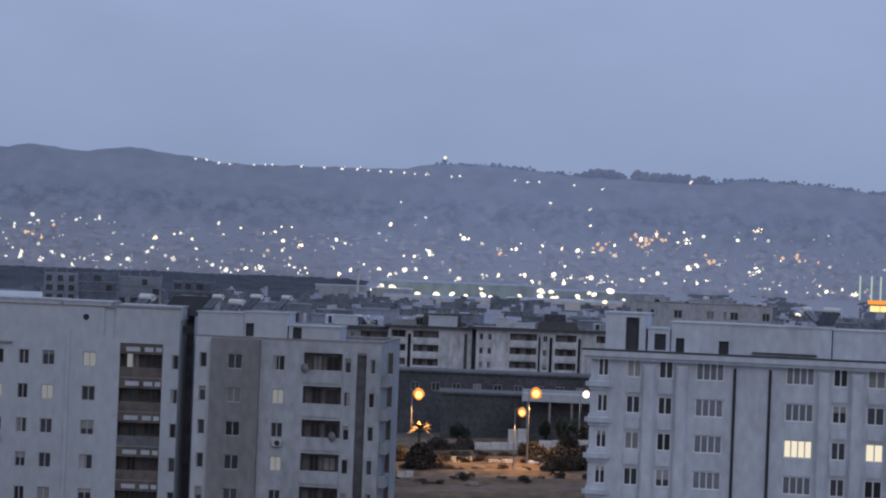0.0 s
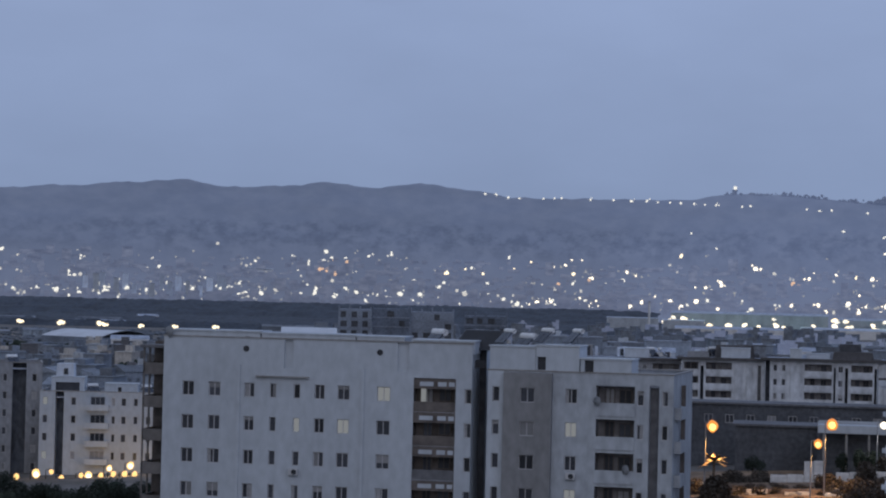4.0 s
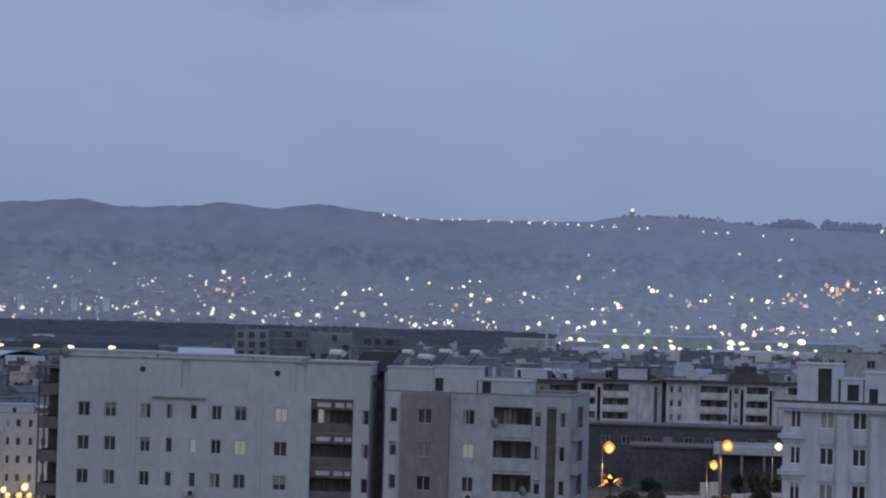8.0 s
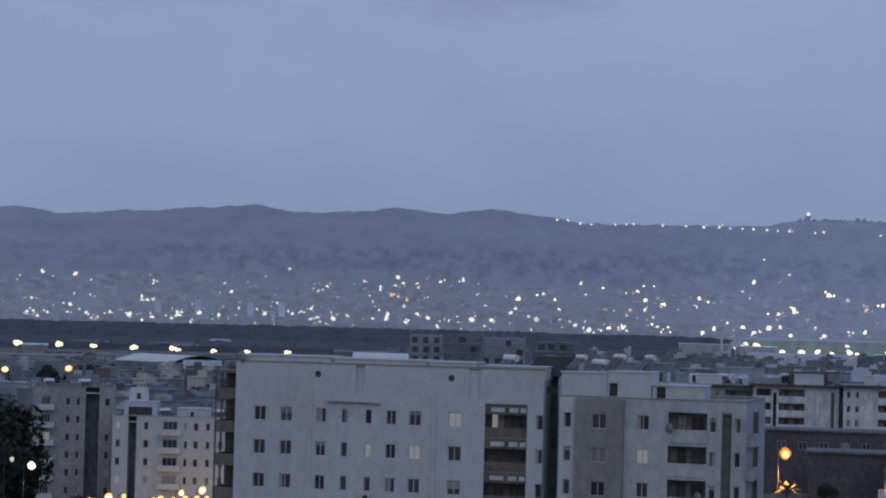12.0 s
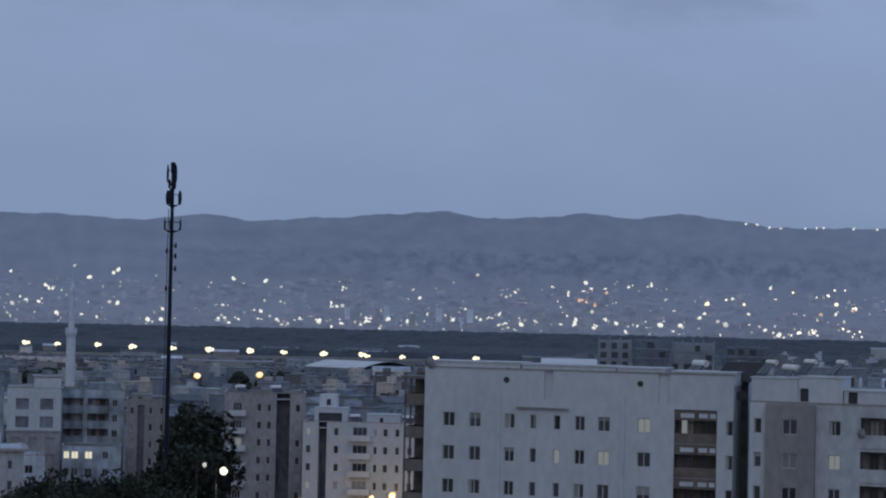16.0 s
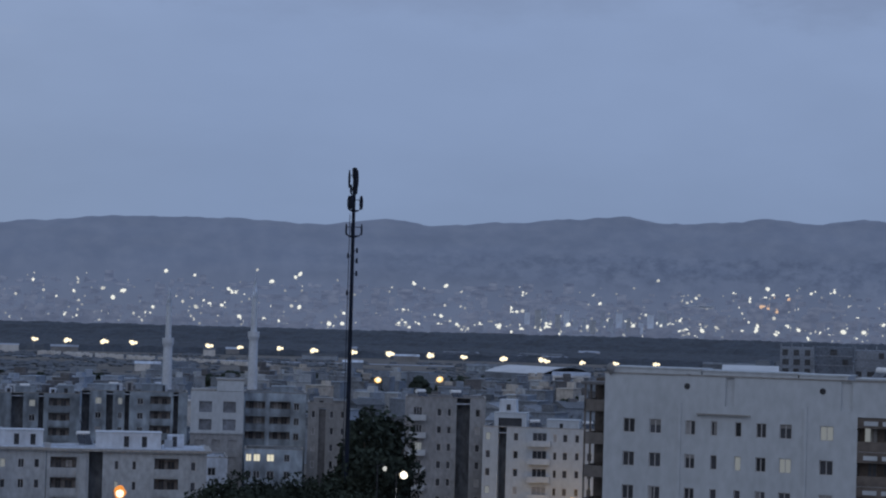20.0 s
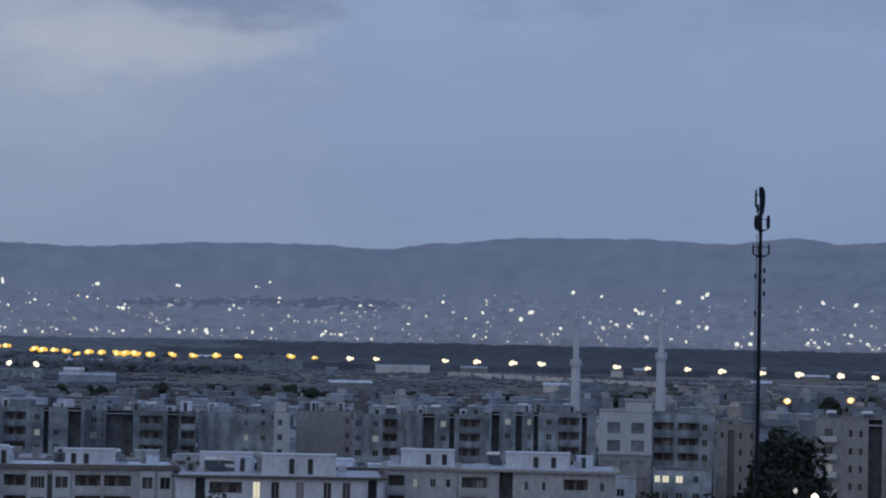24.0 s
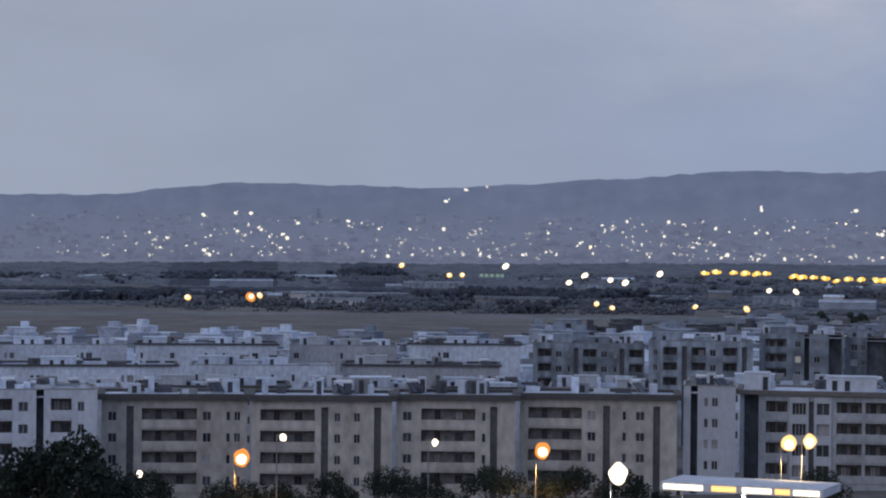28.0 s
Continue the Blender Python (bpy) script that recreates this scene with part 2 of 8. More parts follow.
LAMP_GREEN = lamp_material("greenish_tube_lamp", (0.66, 0.90, 0.78), 0.55)


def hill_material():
    """Wooded hills some four kilometres off, with dusk haze painted in as blue emission."""
    m = bpy.data.materials.new("wooded_hills_with_haze_glow")
    m.use_nodes = True
    n, l = m.node_tree.nodes, m.node_tree.links
    b = n["Principled BSDF"]
    b.inputs["Roughness"].default_value = 1.0
    co = n.new("ShaderNodeNewGeometry")
    ns = n.new("ShaderNodeTexNoise")
    ns.inputs["Scale"].default_value, ns.inputs["Detail"].default_value = 1.0, 8
    sep = n.new("ShaderNodeSeparateXYZ")
    l.new(co.outputs["Position"], sep.inputs[0])
    # gullies and spurs run straight up the slope, so grain follows bearing and height
    bearing = n.new("ShaderNodeMath")
    bearing.operation = "DIVIDE"
    l.new(sep.outputs["X"], bearing.inputs[0])
    l.new(sep.outputs["Y"], bearing.inputs[1])
    slope = n.new("ShaderNodeCombineXYZ")
    l.new(bearing.outputs[0], slope.inputs["X"])
    l.new(sep.outputs["Z"], slope.inputs["Z"])
    lie = n.new("ShaderNodeMapping")
    lie.name = "Lie"
    lie.inputs["Scale"].default_value = (84, 1, 0.030)
    l.new(slope.outputs[0], lie.inputs[0])
    l.new(lie.outputs[0], ns.inputs["Vector"])
    rp = n.new("ShaderNodeValToRGB")
    rp.color_ramp.elements[0].position, rp.color_ramp.elements[1].position = 0.38, 0.66
    rp.color_ramp.elements[0].color = (0.088, 0.096, 0.104, 1)
    rp.color_ramp.elements[1].color = (0.136, 0.139, 0.140, 1)
    l.new(ns.outputs[0], rp.inputs[0])
    # woods lie along the middle of the slope in long ragged belts
    lying = n.new("ShaderNodeMapping")
    lying.inputs["Scale"].default_value = (120, 1, 0.050)
    l.new(slope.outputs[0], lying.inputs[0])
    wood = n.new("ShaderNodeTexNoise")
    wood.inputs["Scale"].default_value, wood.inputs["Detail"].default_value, wood.inputs["Roughness"].default_value = 1.0, 9, 0.62
    l.new(lying.outputs[0], wood.inputs["Vector"])
    belt = n.new("ShaderNodeValToRGB")
    belt.name = "Belt"
    belt.color_ramp.interpolation = "EASE"
    belt.color_ramp.elements[0].position, belt.color_ramp.elements[0].color = 0.22, (0, 0, 0, 1)
    belt.color_ramp.elements[1].position, belt.color_ramp.elements[1].color = 0.40, (1, 1, 1, 1)
    for at, grey in ((0.54, 0.95), (0.64, 0.22), (0.95, 0.08)):
        belt.color_ramp.elements.new(at).color = (grey, grey, grey, 1)
    tall = n.new("ShaderNodeMath")
    tall.operation = "DIVIDE"
    tall.inputs[1].default_value = 200
    l.new(sep.outputs["Z"], tall.inputs[0])
    l.new(tall.outputs[0], belt.inputs[0])
    stand = n.new("ShaderNodeMapRange")
    stand.inputs["From Min"].default_value, stand.inputs["From Max"].default_value = 0.44, 0.62
    l.new(wood.outputs[0], stand.inputs["Value"])
    wooded = n.new("ShaderNodeMath")
    wooded.operation = "MULTIPLY"
    # they are thickest in the middle of the range and thin out to both ends
    spread = n.new("ShaderNodeMapRange")
    spread.inputs["From Min"].default_value, spread.inputs["From Max"].default_value = 0.02, 0.17
    spread.inputs["To Min"].default_value, spread.inputs["To Max"].default_value = 0.15, 1.0
    l.new(bearing.outputs[0], spread.inputs["Value"])
    dense = n.new("ShaderNodeMath")
    dense.operation = "MULTIPLY"
    l.new(stand.outputs[0], dense.inputs[0])
    l.new(spread.outputs[0], dense.inputs[1])
    l.new(dense.outputs[0], wooded.inputs[0])
    l.new(belt.outputs[0], wooded.inputs[1])
    trees = n.new("ShaderNodeMix")
    trees.data_type = "RGBA"
    trees.inputs["B"].default_value = (0.016, 0.022, 0.026, 1)
    l.new(wooded.outputs[0], trees.inputs["Factor"])
    l.new(rp.outputs[0], trees.inputs["A"])
    # built-up lower slopes: pale ground between the houses, plus painted warm town haze
    low = n.new("ShaderNodeMapRange")
    low.inputs["From Min"].default_value, low.inputs["From Max"].default_value = 95, 5
    low.inputs["To Max"].default_value = 0.7
    l.new(sep.outputs["Z"], low.inputs["Value"])
    dust = n.new("ShaderNodeMix")
    dust.data_type = "RGBA"
    dust.inputs["B"].default_value = (0.185, 0.165, 0.140, 1)
    l.new(low.outputs[0], dust.inputs["Factor"])
    l.new(trees.outputs["Result"], dust.inputs["A"])
    l.new(dust.outputs["Result"], b.inputs["Base Color"])
    # blue emission imitates the haze before the hills
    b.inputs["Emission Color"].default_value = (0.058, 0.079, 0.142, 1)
    # the haze emission is stronger towards the right end of the range
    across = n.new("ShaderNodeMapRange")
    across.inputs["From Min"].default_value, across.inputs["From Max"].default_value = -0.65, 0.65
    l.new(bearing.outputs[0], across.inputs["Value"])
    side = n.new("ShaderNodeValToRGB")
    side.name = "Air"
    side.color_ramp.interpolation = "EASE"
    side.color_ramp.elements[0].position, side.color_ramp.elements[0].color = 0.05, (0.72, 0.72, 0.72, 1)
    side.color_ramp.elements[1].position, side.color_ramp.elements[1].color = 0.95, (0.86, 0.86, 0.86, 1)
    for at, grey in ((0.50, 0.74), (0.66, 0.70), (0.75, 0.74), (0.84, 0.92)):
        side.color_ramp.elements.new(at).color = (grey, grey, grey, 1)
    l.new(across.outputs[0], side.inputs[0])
    # noise makes the painted haze uneven
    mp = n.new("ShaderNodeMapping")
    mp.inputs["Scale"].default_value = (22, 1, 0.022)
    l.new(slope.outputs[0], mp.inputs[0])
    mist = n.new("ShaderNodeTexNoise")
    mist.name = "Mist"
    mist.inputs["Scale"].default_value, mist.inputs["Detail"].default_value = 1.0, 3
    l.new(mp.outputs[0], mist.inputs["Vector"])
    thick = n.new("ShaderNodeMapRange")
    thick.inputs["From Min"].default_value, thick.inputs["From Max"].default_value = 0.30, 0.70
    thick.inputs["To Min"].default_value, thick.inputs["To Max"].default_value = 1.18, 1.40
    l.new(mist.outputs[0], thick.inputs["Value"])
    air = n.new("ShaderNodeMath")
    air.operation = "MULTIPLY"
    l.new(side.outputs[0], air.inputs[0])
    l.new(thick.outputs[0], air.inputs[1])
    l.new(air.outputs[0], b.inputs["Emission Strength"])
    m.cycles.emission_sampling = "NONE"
    return m


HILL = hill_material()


# ---- helpers of this scene ----
def P(az, dist, z=0.0):
    """A place by its bearing from the camera (degrees to the left) and its distance."""
    return Vector((-dist * math.sin(radians(az)), dist * math.cos(radians(az)), z))


def clamp(v, a, b):
    return max(a, min(b, v))


def ground_z(x, y):
    d = math.hypot(x, y)
    tilt = (0.042 if x > 0 else 0.03) * clamp(x, -250, 250) * clamp((1100 - d) / 500, 0, 1)
    side = math.degrees(math.atan2(x, y))
    rise = 1.5 * clamp((d - 225) / 40, 0, 1) * clamp((440 - d) / 50, 0, 1) * clamp((side - 19.5) / 2, 0, 1) * clamp((31 - side) / 2, 0, 1)
    return rise + tilt - 0.0315 * (clamp(d, 150, 430) - 230) - 0.0122 * (clamp(d, 430, 900) - 430)


def gz(v):
    return ground_z(v.x, v.y)


def box(bm, x0, x1, y0, y1, z0, z1):
    vs = [bm.verts.new(p) for p in ((x0, y0, z0), (x1, y0, z0), (x1, y1, z0), (x0, y1, z0), (x0, y0, z1), (x1, y0, z1), (x1, y1, z1), (x0, y1, z1))]
    for f in ((0, 3, 2, 1), (4, 5, 6, 7), (0, 1, 5, 4), (1, 2, 6, 5), (2, 3, 7, 6), (3, 0, 4, 7)):
        bm.faces.new([vs[i] for i in f])
    return vs


def tube(bm, p, q, r0, r1, seg=8):
    """A tapered round bar from p to q."""
    p, q = Vector(p), Vector(q)
    m = (q - p).to_track_quat("Z", "Y").to_matrix()
    rings = []
    for c, r in ((p, r0), (q, r1)):
        rings.append([bm.verts.new(c + m @ Vector((r * math.cos(a), r * math.sin(a), 0))) for a in (2 * math.pi * i / seg for i in range(seg))])
    for i in range(seg):
        bm.faces.new((rings[0][i], rings[0][(i + 1) % seg], rings[1][(i + 1) % seg], rings[1][i]))
    bm.faces.new(rings[0][::-1])
    bm.faces.new(rings[1])


def ball(bm, c, r, seg=10, squash=1.0):
    bmesh.ops.create_uvsphere(bm, u_segments=seg, v_segments=max(4, seg - 3), radius=r, matrix=Matrix.Translation(c) @ Matrix.Diagonal((1, 1, squash, 1)))


def to_mesh(name, bm, material):
    me = bpy.data.meshes.new(name)
    bm.to_mesh(me)
    bm.free()
    me.materials.append(material)
    return me


def part(name, bm, material, parent, label="", at=(0, 0, 0)):
    """One mesh object under a thing or a part; bm: a bmesh, or a mesh that is shared."""
    me = to_mesh(name, bm, material) if isinstance(bm, bmesh.types.BMesh) else bm
    ob = new(name, me)
    ob.parent = parent
    ob.location = at
    if label:
        ob["label"] = label
    return ob


def thing(name, at, label, category, group="", kind=""):
    """An Empty at the base of a thing, or with a matrix its pose."""
    ob = new(name)
    ob.empty_display_size = 0.5
    if isinstance(at, Matrix):
        ob.matrix_world = at
    else:
        ob.location = at
    return tagged(ob, label, category, group, kind)


def solid(name, bm, material, label, category="", group="", kind=""):
    return tagged(new(name, to_mesh(name, bm, material)), label, category, group, kind)


SHARED = {}


def frame_mesh(w, h, bars=1, mat=None):
    key = ("frame", round(w, 2), round(h, 2), bars, mat and mat.name)
    if key not in SHARED:
        bm = bmesh.new()
        t = 0.11 if mat is not None and mat.name == "white_window_sash" else 0.07
        xs = [t + (w - t) * i / (bars + 1) for i in range(bars + 2)]
        wall_faces(bm, w, 0, h, [(x0, x1 - t, t, h - t, 0.1, False) for x0, x1 in zip(xs, xs[1:])])
        shell(bm, w, 0.1, 0, h)
        bmesh.ops.remove_doubles(bm, verts=bm.verts, dist=0.002)
        bmesh.ops.translate(bm, verts=bm.verts, vec=(-w / 2, -0.02, -h / 2))
        SHARED[key] = to_mesh("window_frame", bm, mat or FRAME)
    return SHARED[key]


def pane_mesh(w, h, material):
    key = ("pane", round(w, 2), round(h, 2), material.name)
    if key not in SHARED:
        bm = bmesh.new()
        box(bm, -w / 2 + 0.05, w / 2 - 0.05, 0.02, 0.05, -h / 2 + 0.05, h / 2 - 0.05)
        SHARED[key] = to_mesh("pane", bm, material)
    return SHARED[key]


def blind_mesh(w, h, share, side):
    """A blind let down part of the way, or a curtain drawn to one side."""
    key = ("blind", round(w, 2), round(h, 2), share, side)
    if key not in SHARED:
        bm = bmesh.new()
        a, b = -w / 2 + 0.08, w / 2 - 0.08
        if side:
            cut = a + (b - a) * share if side < 0 else b - (b - a) * share
            a, b = (a, cut) if side < 0 else (cut, b)
            box(bm, a, b, 0.004, 0.016, -h / 2 + 0.08, h / 2 - 0.08)
        else:
            box(bm, a, b, 0.004, 0.016, h / 2 - 0.08 - (h - 0.16) * share, h / 2 - 0.08)
        SHARED[key] = to_mesh("blind", bm, CURTAIN)
    return SHARED[key]


def window(parent, x, y, z, w, h, rng, lit=None, bars=None, frame_mat=None, blinds=0.0):
    """A window with frame and pane, set in its opening."""
    fr = part("window", frame_mesh(w, h, (3 if w > 1.9 else 1 if w > 0.8 else 0) if bars is None else bars, frame_mat), None, parent, at=(x, y, z))
    k = rng.random()
    mat = lit or (GLASS if k < 0.78 else CURTAIN if k < 0.90 else DARK)
    part("pane", pane_mesh(w, h, mat), None, fr, "lit pane" if lit in (LIT, LIT_DIM) else "")
    if mat is GLASS and rng.random() < blinds:
        part("blind", blind_mesh(w, h, rng.choice((0.25, 0.4, 0.6)), rng.choice((-1, 0, 0, 1))), None, fr, "pale half-drawn blind")
    return fr


def wall_faces(bm, width, z0, z1, holes, y=0.0):
    """A wall along x with openings (x0, x1, z0, z1, depth, closed); the openings have reveals, and a back where closed."""
    xs = sorted({0.0, width, *[round(h[i], 3) for h in holes for i in (0, 1)]})
    zs = sorted({z0, z1, *[round(h[i], 3) for h in holes for i in (2, 3)]})
    vert = {}

    def v(x, yy, z):
        key = (round(x, 3), round(yy, 3), round(z, 3))
        if key not in vert:
            vert[key] = bm.verts.new(key)
        return vert[key]

    def inside(x, z):
        return any(h[0] < x < h[1] and h[2] < z < h[3] for h in holes)
    for a, b in zip(xs, xs[1:]):
        for c, d in zip(zs, zs[1:]):
            if b - a > 0.002 and d - c > 0.002 and not inside((a + b) / 2, (c + d) / 2):
                bm.faces.new((v(a, y, c), v(b, y, c), v(b, y, d), v(a, y, d)))
    for x0, x1, c, d, deep, closed in holes:
        x0, x1, c, d = (round(q, 3) for q in (x0, x1, c, d))
        f, k = y, y + deep
        ring = [bm.verts.new(p) for p in ((x0, f, c), (x1, f, c), (x1, f, d), (x0, f, d), (x0, k, c), (x1, k, c), (x1, k, d), (x0, k, d))]
        for q in ((0, 4, 5, 1), (1, 5, 6, 2), (2, 6, 7, 3), (3, 7, 4, 0)):
            bm.faces.new([ring[i] for i in q])
        if closed:
            bm.faces.new([ring[i] for i in (4, 7, 6, 5)])


def shell(bm, width, depth, z0, z1):
    """Sides, back and top slab of a block whose front stands at y = 0."""
    c = [bm.verts.new(p) for p in ((0, 0, z0), (width, 0, z0), (width, depth, z0), (0, depth, z0), (0, 0, z1), (width, 0, z1), (width, depth, z1), (0, depth, z1))]
    for q in ((1, 2, 6, 5), (2, 3, 7, 6), (3, 0, 4, 7)):
        bm.faces.new([c[i] for i in q])


def facade_pose(azl, dl, azr, dr):
    a, b = P(azl, dl), P(azr, dr)
    base = min(gz(a), gz(b)) - 0.4
    x = Vector((b.x - a.x, b.y - a.y, 0))
    width = x.length
    x.normalize()
    y = Vector((-x.y, x.x, 0))
    m = Matrix(((x.x, y.x, 0, a.x), (x.y, y.y, 0, a.y), (0, 0, 1, base), (0, 0, 0, 1)))
    return m, width, base


def loggia(root, x0, x1, z, floor, wall, rng, style="pale", inner=None):
    """The parapet of a recessed balcony, with door and window behind."""
    if style == "dash":
        bm = bmesh.new()
        box(bm, x0, x1, 0.02, 0.16, z + floor - 0.95, z + floor - 0.1)
        lintel = part("lintel", bm, BROWN, root)
        w = x1 - x0
        for a, b in ((0.15, 0.47), (0.58, 0.78), (0.84, 0.97)):
            bm = bmesh.new()
            box(bm, x0 + a * w, x0 + b * w, -0.03, 0.03, z + floor - 0.72, z + floor - 0.34)
            part("panel", bm, PLASTER_PALE, lintel)
        bm = bmesh.new()
        box(bm, x0, x1, 0.03, 0.15, z - 0.12, z + 0.9)
        part("balcony", bm, BROWN if rng.random() < 0.7 else CONCRETE_DARK, root)
    else:
        bm = bmesh.new()
        box(bm, x0 - 0.03, x1 + 0.03, -0.12, 0.1, z - 0.15, z + 0.98)
        part("balcony", bm, wall, root)
    k = (x0 + x1) / 2
    # lining inside the recess; its grey-brown default paints in the loggia's shade
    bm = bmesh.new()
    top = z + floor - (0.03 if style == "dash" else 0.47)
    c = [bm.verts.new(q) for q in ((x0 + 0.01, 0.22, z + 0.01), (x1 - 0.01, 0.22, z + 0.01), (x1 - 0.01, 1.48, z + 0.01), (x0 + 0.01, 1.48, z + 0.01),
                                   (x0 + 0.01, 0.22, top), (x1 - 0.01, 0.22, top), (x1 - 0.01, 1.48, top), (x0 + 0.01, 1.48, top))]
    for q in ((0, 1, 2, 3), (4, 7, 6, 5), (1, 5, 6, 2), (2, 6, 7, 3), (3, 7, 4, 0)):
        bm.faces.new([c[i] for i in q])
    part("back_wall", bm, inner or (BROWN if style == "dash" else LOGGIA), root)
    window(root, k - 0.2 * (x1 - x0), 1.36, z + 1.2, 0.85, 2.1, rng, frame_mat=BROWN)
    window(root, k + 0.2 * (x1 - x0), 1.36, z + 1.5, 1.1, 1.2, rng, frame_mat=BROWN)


def balcony(root, x, z, w, mat, rng, out=1.2):
    """A projecting balcony: slab and parapet in one cast piece, with a handrail."""
    bm = bmesh.new()
    box(bm, x - w / 2, x + w / 2, -out, 0.0, z - 0.15, z)
    box(bm, x - w / 2, x + w / 2, -out, -out + 0.12, z, z + 0.85)
    box(bm, x - w / 2, x - w / 2 + 0.12, -out + 0.12, 0, z, z + 0.85)
    box(bm, x + w / 2 - 0.12, x + w / 2, -out + 0.12, 0, z, z + 0.85)
    part("balcony", bm, mat, root)


def apartment(label, azl, dl, azr, dr, top, depth, wall, cols, first, floor=3.0, win_h=1.3, parapet=0.9, roof_over=0.0, pents=(), lit=(), seed=1,
              group="", roof=ROOF, name="apartment_building", floors=None, pent_mat=None, eave=0.35, eave_mat=None, blinds=0.0, sash=None, inner=None):
    """A block of flats. cols: (kind, centre, width) along the facade; first: height of the topmost window row's centre above the plain's zero."""
    rng = random.Random(seed)
    m, width, base = facade_pose(azl, dl, azr, dr)
    root = thing(name, m, label, "building", group)
    h = top - base
    rows = []
    z = first - base
    while z > 1.6 and (floors is None or len(rows) < floors):
        rows.append(z)
        z -= floor
    holes, todo = [], []
    for kind, c, w in cols:
        if kind in ("w", "b"):
            for i, z in enumerate(rows):
                hh, zc = (win_h, z) if kind == "w" else (2.1, z - 0.25)
                holes.append((c - w / 2, c + w / 2, zc - hh / 2, zc + hh / 2, 0.3, False))
                todo.append((kind, c, zc, w, hh, i))
        elif kind in ("l", "ld"):
            for i, z in enumerate(rows):
                f = z - 1.45
                holes.append((c - w / 2, c + w / 2, f, f + floor - (0.02 if kind == "ld" else 0.45), 1.5, True))
                todo.append((kind, c, f, w, 0, i))
        elif kind in ("fr", "ps"):
            for i, z in enumerate(rows):
                ww, hh = (w - 0.55, 1.75) if kind == "fr" else (0.62, win_h)
                holes.append((c - ww / 2, c + ww / 2, z - hh / 2, z + hh / 2, 0.3, False))
                todo.append((kind, c, z, ww, hh, i))
        elif kind == "r":
            holes.append((c - w / 2, c + w / 2, 0.5, h - 0.03 if w > 0.9 else h - 1.2, 2.5, True))
        elif kind == "rg":
            holes.append((c - w / 2, c + w / 2, 0.5, h - 0.9, 0.7, False))
        elif kind == "notch":
            holes.append((c - w / 2, c + w / 2, h - 2.6, h - 0.05, 0.22, True))
    bm = bmesh.new()
    wall_faces(bm, width, 0, h, holes)
    shell(bm, width, depth, 0, h)
    part("wall", bm, wall, root)
    # roof deck with parapet and coping
    bm = bmesh.new()
    box(bm, 0.25, width - 0.25, 0.25, depth - 0.25, h - parapet - 0.2, h - parapet)
    rf = part("roof", bm, roof, root)
    bm = bmesh.new()
    e = max(roof_over, 0.06)
    for x0, x1, y0, y1 in ((-e, width + e, -e, 0.25), (-e, width + e, depth - 0.25, depth + e), (-e, 0.25, 0.25, depth - 0.25), (width - 0.25, width + e, 0.25, depth - 0.25)):
        box(bm, x0, x1, y0, y1, h, h + (0.12 if roof_over < 0.3 else eave))
    part("coping", bm, eave_mat or (ROOF_DARK if roof_over >= 0.3 else CONCRETE), rf)
    for s0, s1, y0, ph, doors in pents:
        bm = bmesh.new()
        wall_faces(bm, s1 - s0, 0, ph, [(d - s0 - dw / 2, d - s0 + dw / 2, max(0.02, dz0), dz1, 0.5, True) for d, dw, dz0, dz1 in doors])
        shell(bm, s1 - s0, 4.0, 0, ph)
        bmesh.ops.remove_doubles(bm, verts=bm.verts, dist=0.002)
        pent = part("stair_head", bm, pent_mat or wall, root, at=(s0, y0, h - parapet))
        bm = bmesh.new()
        box(bm, -0.1, s1 - s0 + 0.1, -0.1, 4.1, ph, ph + 0.12)
        part("slab", bm, pent_mat or wall, pent)
        for d, dw, dz0, dz1 in doors:
            # flat dark sheet in place of the shade inside the hole
            bm = bmesh.new()
            box(bm, d - s0 - dw / 2, d - s0 + dw / 2, 0.3, 0.4, max(0.02, dz0), dz1)
            part("opening", bm, DARK, pent)
    for kind, c, z, w, hh, i in todo:
        light = None
        for lc, li, lm in lit:
            if abs(lc - c) < 0.3 and li == i:
                light = lm
        if kind in ("w", "fr", "ps"):
            window(root, c, 0.16, z, w, hh, rng, light or (PANE_PALE if sash and w > 1.9 and rng.random() < 0.75 else None), frame_mat=sash, blinds=blinds)
        elif kind == "b":
            window(root, c, 0.2, z, w, hh, rng, light, bars=2)
            balcony(root, c, z - hh / 2, w + 1.4, PLASTER_PALE, rng)
        else:
            loggia(root, c - w / 2, c + w / 2, z, floor, wall, rng, "dash" if kind == "ld" else "pale", inner)
    for kind, c, w in cols:
        if kind == "p":
            bm = bmesh.new()
            box(bm, c - w / 2, c + w / 2, -0.3 if sash is None else -0.5, 0.0, 0, h - 0.9)
            if sash:
                bmesh.ops.bevel(bm, geom=[e for e in bm.edges if e.verts[0].co.y < -0.4 and e.verts[1].co.y < -0.4], offset=0.14, segments=3, affect="EDGES")
            part("pilaster", bm, wall, root)
        elif kind in ("fr", "ps"):
            out, top_z = (0.35, h - 0.25) if kind == "fr" else (0.08, h - 0.02)
            bm = bmesh.new()
            wall_faces(bm, w, 0, top_z, [(q[1] - c + w / 2 - q[3] / 2, q[1] - c + w / 2 + q[3] / 2, q[2] - q[4] / 2, q[2] + q[4] / 2, out, False) for q in todo if q[0] == kind and q[1] == c], -out)
            for quad in (((0, -out, 0), (0, -0.005, 0), (0, -0.005, top_z), (0, -out, top_z)), ((w, -out, 0), (w, -0.005, 0), (w, -0.005, top_z), (w, -out, top_z)),
                         ((0, -out, top_z), (w, -out, top_z), (w, -0.005, top_z), (0, -0.005, top_z))):
                bm.faces.new([bm.verts.new(p) for p in quad])
            bmesh.ops.remove_doubles(bm, verts=bm.verts, dist=0.002)
